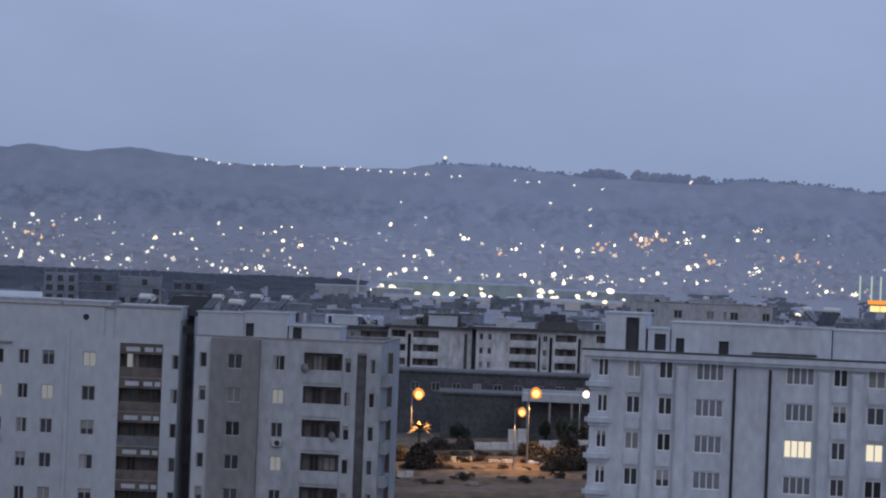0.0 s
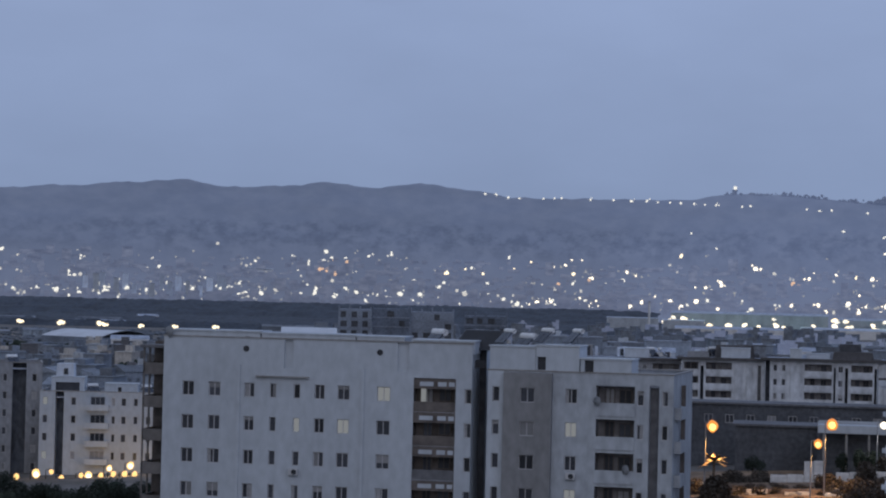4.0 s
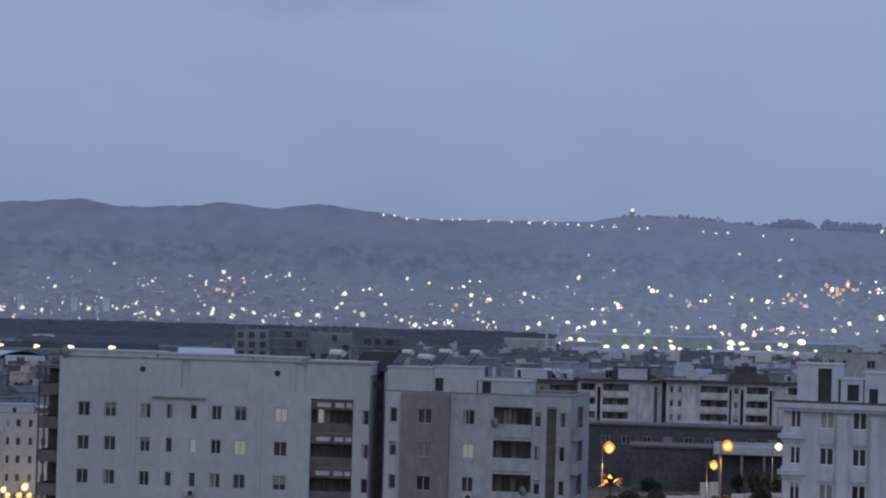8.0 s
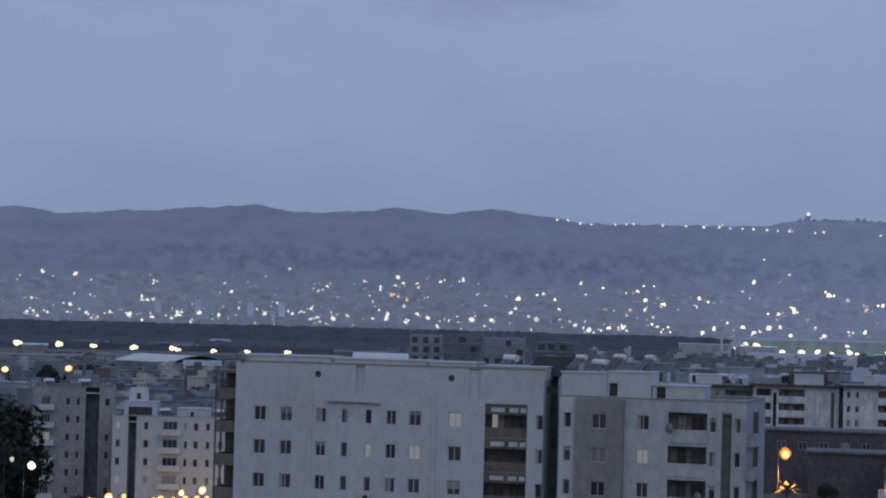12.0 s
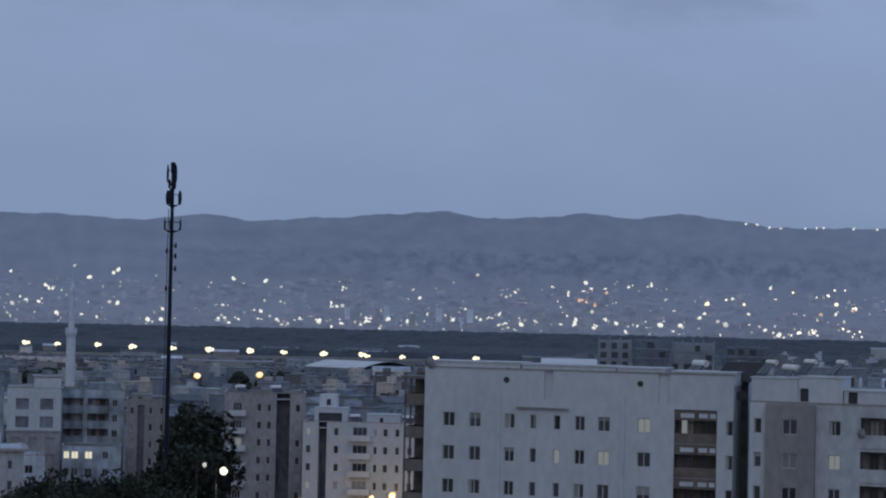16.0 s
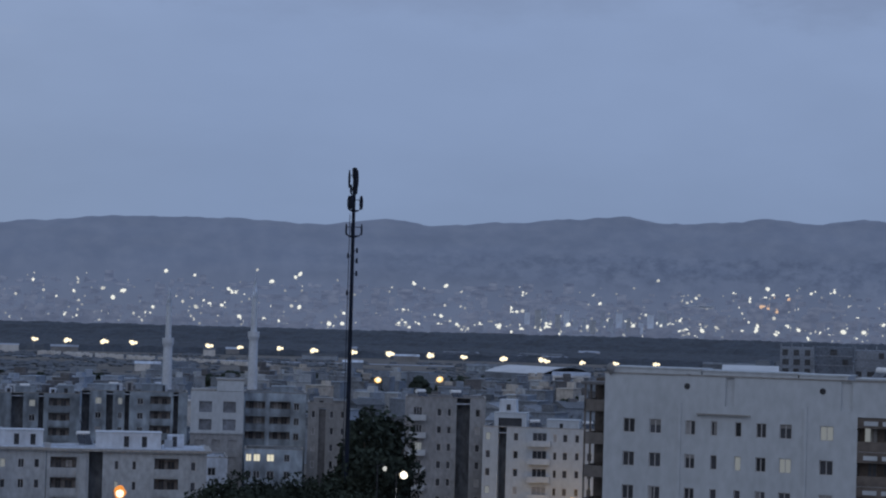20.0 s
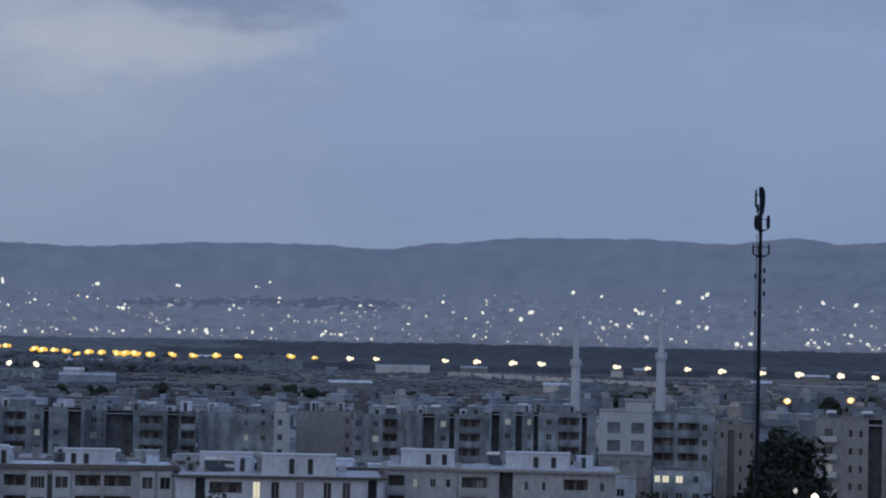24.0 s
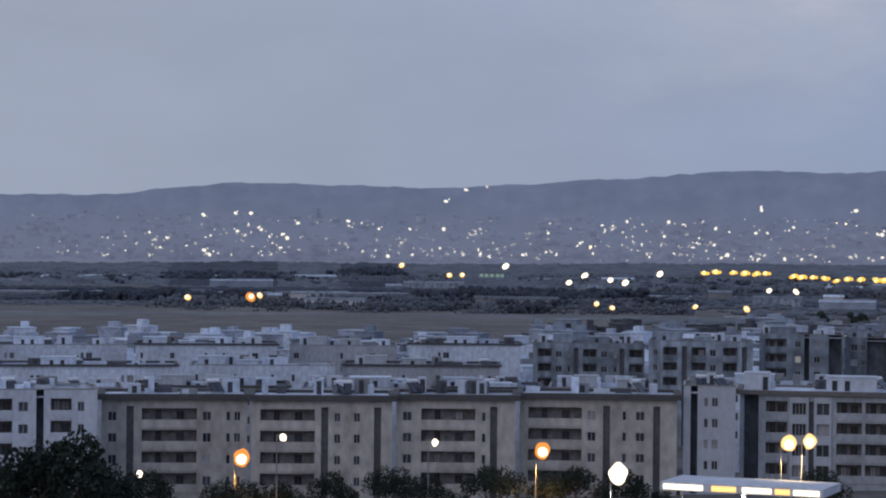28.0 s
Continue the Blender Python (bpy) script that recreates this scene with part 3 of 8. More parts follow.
            part("window_bay" if kind == "fr" else "wall_strip", bm, PLASTER_PALE, root, "pale painted strip", at=(c - w / 2, 0, 0))
        elif kind == "bay":
            bm = bmesh.new()
            wall_faces(bm, w, 0, h - 0.12, [(w / 2 - 0.65, w / 2 + 0.65, z - win_h / 2, z + win_h / 2, 0.3, False) for z in rows], -0.6)
            for x in (0, w):
                bm.faces.new([bm.verts.new(p) for p in ((x, -0.6, 0), (x, 0, 0), (x, 0, h - 0.12), (x, -0.6, h - 0.12))])
            bm.faces.new([bm.verts.new(p) for p in ((0, -0.6, h - 0.12), (w, -0.6, h - 0.12), (w, 0, h - 0.12), (0, 0, h - 0.12))])
            bay = part("bay", bm, PLASTER_DARK, root, "darker grey projecting bay", at=(c - w / 2, 0, 0))
            for z in rows:
                window(root, c, -0.44, z, 1.3, win_h, rng, blinds=blinds)
        elif kind == "ledge":
            bm = bmesh.new()
            box(bm, c - w / 2, c + w / 2, -0.35, 0.0, rows[0] + 1.2, rows[0] + 1.32)
            part("ledge", bm, CONCRETE, root)
        elif kind == "rib":
            bm = bmesh.new()
            box(bm, c - w / 2, c + w / 2, -0.12, 0.0, 0, h - 2.4)
            part("rib", bm, wall, root)
        elif kind == "d":
            bm = bmesh.new()
            tube(bm, (c, -0.12, 0), (c, -0.12, h - 0.9), 0.12, 0.12, 6)
            part("downpipe", bm, METAL_DARK, root)
        elif kind == "hole":
            bm = bmesh.new()
            tube(bm, (c, -0.05, h - 0.92), (c, 0.05, h - 0.92), 0.27, 0.27, 14)
            part("vent", bm, DARK, root, "round dark vent mouth")
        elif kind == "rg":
            # darker back sheet holds the shade of the shallow recess
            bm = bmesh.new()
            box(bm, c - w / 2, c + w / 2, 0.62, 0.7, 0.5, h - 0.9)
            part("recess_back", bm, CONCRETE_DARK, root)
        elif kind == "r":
            # added dark sheet paints the shade of the deep slot
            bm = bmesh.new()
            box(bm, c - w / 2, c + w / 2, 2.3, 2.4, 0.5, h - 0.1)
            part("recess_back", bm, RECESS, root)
    return root, width, h


def ico():
    bm = bmesh.new()
    bmesh.ops.create_icosphere(bm, subdivisions=1, radius=1)
    out = np.array([v.co[:] for v in bm.verts]), np.array([[v.index for v in f.verts] for f in bm.faces])
    bm.free()
    return out


ICO_V, ICO_F = ico()


def blobs(name, mats, material, label, smooth=True):
    """One mesh of many small rounded lumps, a matrix each."""
    vs, fs = [], []
    for i, m in enumerate(mats):
        a = np.array(m)
        vs.append(ICO_V @ a[:3, :3].T + a[:3, 3])
        fs.append(ICO_F + i * len(ICO_V))
    me = bpy.data.meshes.new(name)
    me.from_pydata(np.concatenate(vs).tolist(), [], np.concatenate(fs).tolist())
    me.materials.append(material)
    for f in me.polygons:
        f.use_smooth = smooth
    return tagged(new(name, me), label, kind="stuff")


# ---- ground and hills ----
def make_ground():
    bm = bmesh.new()
    rings = [3.0 * (4850 / 3.0) ** (i / 129) for i in range(130)]
    n = 360
    grid = []
    for d in rings:
        grid.append([bm.verts.new((-d * math.sin(a), d * math.cos(a), ground_z(-d * math.sin(a), d * math.cos(a)))) for a in (2 * math.pi * k / n for k in range(n))])
    for i in range(len(rings) - 1):
        for k in range(n):
            bm.faces.new((grid[i][k], grid[i + 1][k], grid[i + 1][(k + 1) % n], grid[i][(k + 1) % n]))
    bm.faces.new(grid[0][::-1])
    for f in bm.faces:
        f.normal_update()
        if f.normal.z < 0:
            f.normal_flip()
    return solid("ground", bm, EARTH, "wide town ground of bare earth and dry grass at dusk", kind="structure")


make_ground()

# bearing of the ridge and the angle by which it stands over the eye
RIDGE = ((-48, 1.7), (-33.6, 1.96), (-31.5, 2.15), (-30.2, 2.2), (-29.4, 2.08), (-26.5, 2.15), (-24.0, 2.32), (-22.8, 2.32), (-21.8, 2.15), (-17.7, 2.12), (-16.7, 2.28),
         (-15.4, 2.41), (-14.2, 2.29), (-13.0, 2.39), (-12.3, 2.28), (-10.8, 2.21), (-9.6, 2.37), (-8.4, 2.27), (-6.7, 2.14), (-5.1, 2.03), (-4.0, 2.16), (-2.0, 1.99),
         (-0.2, 2.08), (2.4, 2.06), (4.8, 1.87), (6.0, 1.72), (8.3, 1.80), (10.0, 1.79), (13.5, 1.63), (15.4, 1.67), (18.9, 1.44), (21.1, 1.28), (23.2, 1.19),
         (25.3, 1.24), (27.7, 1.28), (29.3, 1.15), (30.8, 0.95), (33.0, 0.93), (48, 0.9))
HILL_FOOT, HILL_TOP = 2300.0, 4400.0


def ridge_angle(az):
    for (a, e), (b, f) in zip(RIDGE, RIDGE[1:]):
        if a <= az <= b:
            u = (az - a) / (b - a)
            u = u * u * (3 - 2 * u)
            return e + (f - e) * u
    return RIDGE[0][1]


def hill_z(az, d):
    top = EYE + HILL_TOP * math.tan(radians(ridge_angle(az)))
    u = (d - HILL_FOOT) / (HILL_TOP - HILL_FOOT)
    p = P(az, d)
    n = noise.fractal(Vector((p.x * 0.0028, p.y * 0.0028, 3.1)), 0.9, 2.0, 5)
    fine = noise.noise(Vector((p.x * 0.05, p.y * 0.05, 1.7)))
    k = clamp(u, 0, 1)
    return -16 + (top + 16) * (k if u < 1 else max(0.0, 1 - (u - 1) * 2.5)) + n * 1.2 * k * (1.1 - k) + fine * 3.0 * clamp((k - 0.93) * 15, 0, 1)


def make_hills():
    bm = bmesh.new()
    azs = [-48 + 0.16 * i for i in range(601)]
    ds = [HILL_FOOT + (HILL_TOP - HILL_FOOT) * i / 40 for i in range(41)] + [4500, 4650, 4850]
    grid = [[bm.verts.new(P(a, d, hill_z(a, d))) for a in azs] for d in ds]
    for i in range(len(ds) - 1):
        for k in range(len(azs) - 1):
            bm.faces.new((grid[i][k + 1], grid[i][k], grid[i + 1][k], grid[i + 1][k + 1]))
    ob = solid("backdrop", bm, HILL, "long wooded hill range, painted with a blue-grey dusk haze", kind="structure")
    for f in ob.data.polygons:
        f.use_smooth = True


make_hills()


def on_hill(az, el):
    """Where a sight line of that bearing and rise meets the hillside."""
    t = math.tan(radians(el))
    d = HILL_FOOT
    while d < HILL_TOP and EYE + d * t > hill_z(az, d):
        d += 12
    return P(az, d, hill_z(az, d)), d


# ---- the pale block with eight storeys, and its grey neighbour ----
K = 0.0518
A_COLS = [("w", (x - 470) * K, w * K * 1.05) for x, w in ((515, 20), (562, 20), (624, 17), (666, 11), (708, 11), (748, 17), (790, 20), (860, 22))]
A_COLS += [("hole", (617 - 470) * K, 0.42), ("hole", (852 - 470) * K, 0.42), ("notch", 11.5, 0.8), ("notch", 21.9, 1.0), ("ledge", 11.0, 4.8), ("rib", 18.3, 0.3), ("rib", 7.0, 0.25), ("ld", (948 - 470) * K, 73 * K), ("w", (1006 - 470) * K, 0.62)]
A_ROOT, A_W, A_H = apartment("pale plastered block of flats with a brown column of loggias", -9.27, 214, -16.72, 208, 24.7, 14, PLASTER_PALE, A_COLS, 20.1,
                             pents=((0.4, 8.8, 0.25, 1.45, ((7.6, 0.5, 0.5, 1.05),)), (8.9, 17.5, 0.35, 1.35, ()), (17.6, 21.9, 0.3, 1.3, ((19.8, 0.5, 0.45, 1.0),)), (22.6, 28.2, 0.4, 1.1, ())),
                             lit=((12.3, 1, LIT_DIM), (20.2, 0, LIT_DIM), (16.6, 1, LIT_DIM)), seed=11, blinds=0.45)
B_COLS = [("ps", 0.8, 1.4), ("bay", 3.7, 4.3), ("w", 7.5, 1.05), ("l", 11.4, 3.4), ("w", 13.6, 0.6), ("rg", 14.8, 0.85), ("w", 15.75, 0.55)]
B_ROOT, B_W, B_H = apartment("grey plastered block of flats with a darker bay and open loggias", -17.1, 208, -21.60, 205.2, 22.5, 13, PLASTER_GREY, B_COLS, 20.45, floor=2.93,
                             pents=((0.1, 4.2, 0.3, 3.0, ()), (4.25, 8.1, 0.25, 3.15, ((4.75, 0.75, 1.05, 2.2),)), (8.2, 12.7, 0.35, 2.1, ((8.95, 0.8, 0.75, 2.0),))),
                             lit=((7.5, 1, LIT_DIM), (7.5, 3, LIT_DIM)), seed=12, blinds=0.45, pent_mat=PLASTER_PALE)


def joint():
    """The slot between the two blocks, closed at its back, with its shade painted on."""
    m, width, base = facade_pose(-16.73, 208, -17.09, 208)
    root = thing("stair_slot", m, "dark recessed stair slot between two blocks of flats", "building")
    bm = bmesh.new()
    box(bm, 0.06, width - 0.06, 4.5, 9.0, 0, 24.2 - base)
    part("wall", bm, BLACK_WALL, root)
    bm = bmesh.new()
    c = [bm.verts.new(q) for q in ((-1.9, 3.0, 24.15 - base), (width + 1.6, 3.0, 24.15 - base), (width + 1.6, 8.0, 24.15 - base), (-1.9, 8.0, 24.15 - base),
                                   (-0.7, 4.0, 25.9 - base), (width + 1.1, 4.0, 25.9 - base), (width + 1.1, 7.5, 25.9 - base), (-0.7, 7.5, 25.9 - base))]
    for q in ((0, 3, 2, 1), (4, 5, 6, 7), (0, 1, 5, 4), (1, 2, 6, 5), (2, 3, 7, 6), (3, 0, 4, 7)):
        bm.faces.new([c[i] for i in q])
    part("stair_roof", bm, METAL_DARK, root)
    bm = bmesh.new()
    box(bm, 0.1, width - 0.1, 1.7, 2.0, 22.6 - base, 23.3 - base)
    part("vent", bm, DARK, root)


joint()


def end_balconies(root, x, h, count, floor, z0, side, mat, out=1.7):
    """Balconies that stick out past the end of a block, seen from the side."""
    for i in range(count):
        z = z0 - i * floor
        x0, x1 = (x - out, x) if side < 0 else (x, x + out)
        bm = bmesh.new()
        box(bm, x0, x1, 1.0, 4.6, z - 0.15, z)
        box(bm, x0, x1, 1.0, 1.12, z, z + 0.9)
        edge = (x0, x0 + 0.12) if side < 0 else (x1 - 0.12, x1)
        box(bm, edge[0], edge[1], 1.12, 4.6, z, z + 0.9)
        b = part("balcony", bm, mat, root)
        bm = bmesh.new()
        box(bm, x0 + 0.1, x1 - 0.1, 4.4, 4.6, z + 0.9, z + 2.75)
        part("screen", bm, BROWN, b)


bm = bmesh.new()
box(bm, -2.25, -0.02, 4.7, 4.9, 0, A_H - 1.1)
part("balcony_back", bm, BROWN, A_ROOT)
end_balconies(A_ROOT, 0.0, A_H, 8, 3.0, A_H - 3.35, -1, UMBER, 2.2)
bm = bmesh.new()
box(bm, -2.45, -0.02, 0.7, 5.2, A_H - 1.1, A_H - 0.85)
part("balcony_roof", bm, CONCRETE_DARK, A_ROOT)
for y in (1.0, 2.8):
    bm = bmesh.new()
    box(bm, -2.2, -2.05, y, y + 0.15, 0, A_H - 1.1)
    part("balcony_post", bm, UMBER, A_ROOT)
end_balconies(B_ROOT, B_W, B_H, 7, 2.93, B_H - 3.7, 1, PLASTER_GREY, 0.6)

# ---- the bluish white block with a cornice ----
W_K = 0.0478


WHITE_ROOF = []


def white_block():
    s = lambda x: (x - 1050) * W_K
    cols = [("w", 1.05, 0.95), ("w", s(1127), 1.25), ("p", s(1155), 1.0), ("w", s(1184), 1.25), ("p", s(1213), 1.0), ("w", s(1262), 2.4), ("d", s(1306), 0), ("d", s(1368), 0),
            ("w", s(1420), 2.4), ("p", s(1462), 0.9), ("w", s(1490), 1.25), ("p", s(1520), 1.0), ("w", s(1552), 1.5), ("p", s(1584), 1.0), ("w", s(1640), 2.4), ("w", s(1720), 1.25), ("p", s(1760), 1.0),
            ("w", s(1800), 1.25)]
    root, w, h = apartment("bluish white block of flats with a wide cornice and pilasters", -26.7, 202, -38.0, 200, 22.7, 14, PLASTER_BLUE, cols, 21.4, floor=3.06, win_h=1.55,
                           lit=((s(1420), 2, LIT), (s(1552), 2, LIT)), seed=13, blinds=0.3, parapet=0.3, sash=SASH, inner=PLASTER_BLUE,
                           pents=((s(1070), s(1142), 1.2, 3.6, ((s(1118), 1.15, 0.35, 3.3),)), (s(1146), s(1185), 1.3, 2.4, ((s(1168), 1.0, 0.6, 2.0),)),
                                  (s(1187), s(1470), 1.6, 3.0, ((s(1203), 0.75, 0.3, 1.7), (s(1281), 0.85, 0.3, 1.6))), (s(1472), s(1800), 2.2, 2.9, ())))
    bm = bmesh.new()
    box(bm, -0.7, w + 0.7, -0.75, -0.07, h - 0.35, h + 0.12)
    box(bm, -0.55, w + 0.55, -0.5, -0.07, h - 0.62, h - 0.352)
    part("cornice", bm, PLASTER_BLUE, root)
    bm = bmesh.new()
    box(bm, -0.74, w + 0.74, -0.8, -0.066, h + 0.124, h + 0.27)
    part("gutter", bm, ROOF_DARK, root)
    bpy.context.view_layer.update()
    for x, turn in ((s(1432), 35), (s(1462), -60)):
        WHITE_ROOF.append((root.matrix_world @ Vector((x, 3.8, h - 0.3 + 3.13)), turn))
    bm = bmesh.new()
    box(bm, s(1332), s(1445), 1.2, 1.55, h + 0.35, h + 0.5)
    part("ledge", bm, ROOF_DARK, root)
    rows = [h - 1.3 - 3.06 * i for i in range(7)]
    for i, z in enumerate(rows):
        # rounded corner balconies that swell out past the end of the front
        bm = bmesh.new()
        box(bm, -0.4, 1.95, -0.5, 0.0, z - 1.95, z - 0.95)
        bmesh.ops.bevel(bm, geom=[e for e in bm.edges if e.verts[0].co.y < -0.45 or e.verts[1].co.y < -0.45], offset=0.3, segments=3, affect="EDGES")
        part("balcony", bm, PLASTER_BLUE, root)
    for x in (1127, 1184, 1490, 1552):
        for z in rows:
            bm = bmesh.new()
            box(bm, s(x) - 0.72, s(x) + 0.72, -0.16, 0.0, z - 2.15, z - 0.95)
            bmesh.ops.bevel(bm, geom=[e for e in bm.edges if abs(e.verts[0].co.y + 0.16) < 1e-4 and abs(e.verts[1].co.y + 0.16) < 1e-4], offset=0.12, segments=2, affect="EDGES")
            part("spandrel", bm, PLASTER_BLUE, root)


white_block()


def auto_cols(width, seed, kinds="wbwlw"):
    """A plain rhythm of windows, balconies and loggias over a facade."""
    rng = random.Random(seed)
    cols, x, i = [], 0.9, 0
    while x < width - 1.2:
        k = kinds[i % len(kinds)]
        i += 1
        if k == "w":
            w = rng.choice((0.9, 1.2, 1.3))
            cols.append(("w", x + w / 2, w))
            x += w + rng.uniform(0.9, 1.3)
        elif k == "l" and x + 3.2 < width:
            cols.append(("l", x + 1.5, 2.8))
            x += 3.7
        elif k == "b" and x + 3.4 < width:
            cols.append(("b", x + 1.5, 1.7))
            x += 3.9
        elif k == "r" and x + 1.6 < width:
            cols.append(("r", x + 0.6, 1.0))
            x += 1.9
        elif k == "p":
            cols.append(("p", x + 0.35, 0.7))
            x += 1.1
        elif k == "L" and x + 9.0 < width:
            cols.append(("l", x + 4.1, 7.6))
            x += 8.7
        elif k == ".":
            x += 2.6
        elif k == "g" and x + 1.6 < width:
            cols.append(("rg", x + 0.6, 1.0))
            x += 1.9
        elif k == "t" and x + 1.2 < width:
            cols.append(("w", x + 0.4, 0.6))
            x += 1.2
        else:
            x += 0.8
    return cols


def block(label, azl, azr, d, top, wall, kinds, seed, depth=11, first=None, dr=None, **more):
    m, width, base = facade_pose(azl, d, azr, dr or d)
    return apartment(label, azl, d, azr, dr or d, top, depth, wall, auto_cols(width, seed, kinds), (top - 2.3) if first is None else first, seed=seed, **more)


# ---- second row, seen between the two near blocks ----
ROW2 = "flats across the open lot"


def lot_flats(label, azl, azr, d, top, first, wall, pieces, rooms, seed, lit=()):
    """Flats given by the bearings of their columns, under a dark overhanging roof edge."""
    k = facade_pose(azl, d, azr, d)[1] / (azl - azr)
    return apartment(label, azl, d, azr, d, top, 11, wall, front(azl, azr, d, pieces), first, floor=2.8, win_h=1.25, seed=seed, parapet=-0.38, roof_over=0.9, eave=0.5, group=ROW2,
                     pents=heads(azl, azr, d, rooms), pent_mat=PLASTER_PALE, lit=[((azl - a) * k, i, m) for a, i, m in lit], blinds=0.4)


def roof_box(root, x0, x1, y0, y1, z0, z1, mat, name="roof_shed"):
    bm = bmesh.new()
    vs = box(bm, x0, x1, y0, y1, z0, z1)
    for v in vs[4:]:
        v.co.x += 0.08 * ((x0 + x1) / 2 - v.co.x)
    return part(name, bm, mat, root)


def front(azl, azr, d, pieces):
    """Columns of a facade given by the bearings of their edges."""
    width = facade_pose(azl, d, azr, d)[1]
    return [(k, width * (azl - (a + b) / 2) / (azl - azr), width * (a - b) / (azl - azr)) for k, a, b in pieces]


def heads(azl, azr, d, rooms):
    """Roof rooms by bearing: edges, set-back, height and the bearings of their doors."""
    k = facade_pose(azl, d, azr, d)[1] / (azl - azr)
    return [((azl - a) * k, (azl - b) * k, y0, h, [((azl - q) * k, 0.75, 0.2, h - 0.5) for q in doors]) for a, b, y0, h, doors in rooms]


lot_flats("dim grey flats with a narrow stack of balconies", -19.3, -21.75, 478, 15.6, 14.1, PLASTER_MID, [("l", -19.6, -20.1), ("w", -20.3, -20.4), ("r", -20.6, -20.72), ("w", -20.84, -20.94), ("l", -21.08, -21.72)],
          [(-20.4, -21.0, 2, 1.8, ())], 21)
flats, _, flats_h = lot_flats("grey flats with stacked balconies under a dark roof edge", -21.77, -23.76, 475, 16.1, 14.7, PLASTER_ASH,
          [("l", -21.83, -22.18), ("r", -22.23, -22.31), ("l", -22.36, -22.98), ("p", -23.06, -23.20), ("p", -23.34, -23.47), ("rg", -23.60, -23.68)],
          [(-22.72, -23.42, 1.2, 2.0, ())], 22, lit=((-22.0, 1, LIT_DIM),))
roof_box(flats, 6.5, 14.6, 4.6, 8.0, flats_h + 0.38, flats_h + 2.9, ROOF_DARK)
roof_box(flats, 1.0, 5.5, 5.2, 8.0, flats_h + 0.38, flats_h + 1.5, PLASTER_DARK)
flats, _, flats_h = lot_flats("pale grey flats with loggias, dark slots and a white turret", -23.77, -26.43, 474, 16.4, 14.9, PLASTER_ASH,
          [("r", -23.78, -23.89), ("w", -23.97, -24.06), ("w", -24.17, -24.26), ("p", -24.38, -24.62), ("l", -24.71, -25.36), ("r", -25.40, -25.45), ("w", -25.51, -25.62), ("r", -25.67, -25.74), ("l", -25.81, -26.32), ("r", -26.36, -26.42)],
          [(-24.36, -24.64, -0.4, 1.9, ()), (-24.75, -25.3, 2.0, 1.0, ())], 23, lit=((-26.06, 1, LIT_DIM),))
roof_box(flats, 13.2, 21.4, 3.2, 8.0, flats_h + 0.38, flats_h + 1.9, ROOF_DARK)
roof_box(flats, 14.4, 19.0, 5.2, 9.0, flats_h + 0.38, flats_h + 3.4, BLACK_WALL)
lot_flats("grey flats with slim white pillars beside the lot", -26.45, -28.9, 474, 16.5, 15.0, PLASTER_ASH, [("p", -26.47, -26.55), ("p", -26.60, -26.69), ("l", -26.8, -27.3), ("r", -27.4, -27.5), ("w", -27.6, -27.7), ("l", -27.8, -28.4)],
          [(-27.0, -27.8, 2, 1.9, ())], 24)


def hall(label, azl, azr, d, top, depth, wall, canopy, windows=True):
    """A low dark hall with a strip of openings and a flat roof."""
    m, width, base = facade_pose(azl, d, azr, d)
    root = thing("low_hall", m, label, "building")
    h = top - base
    bm = bmesh.new()
    n = int(width / 3.2) if windows else 0
    wall_faces(bm, width, 0, h, [(i * 3.2 + 0.9, i * 3.2 + 2.3, h - 2.9, h - 1.5, 0.4, True) for i in range(n)])
    shell(bm, width, depth, 0, h)
    part("wall", bm, wall, root)
    bm = bmesh.new()
    box(bm, -0.4, width + 0.4, -0.4, depth + 0.4, h, h + 0.3)
    part("roof", bm, CONCRETE if canopy else CONCRETE_DARK, root)
    for i in range(n):
        window(root, i * 3.2 + 1.6, 0.12, h - 2.2, 1.3, 1.3, rng_hall)
    if canopy:
        bm = bmesh.new()
        box(bm, -0.3, width, -3.5, -0.42, h - 0.85, h + 0.28)
        part("canopy", bm, PLASTER_PALE, root)
        for i in range(5):
            bm = bmesh.new()
            box(bm, 0.4 + i * (width - 1) / 4, 0.7 + i * (width - 1) / 4, -3.2, -2.9, 0, h - 0.85)
            part("post", bm, CONCRETE, root)


rng_hall = random.Random(4)
hall("dark hall behind the lot, with a row of small windows", -21.7, -26.95, 366, 12.55, 8, BLACK_WALL, False)
hall("low windowless dark hall at the back of the lot", -23.1, -25.04, 345, 10.5, 9, BLACK_WALL, False, False)
hall("low dark hall with a pale flat canopy on posts", -25.12, -27.4, 338, 11.3, 8, BLACK_WALL, True, False)


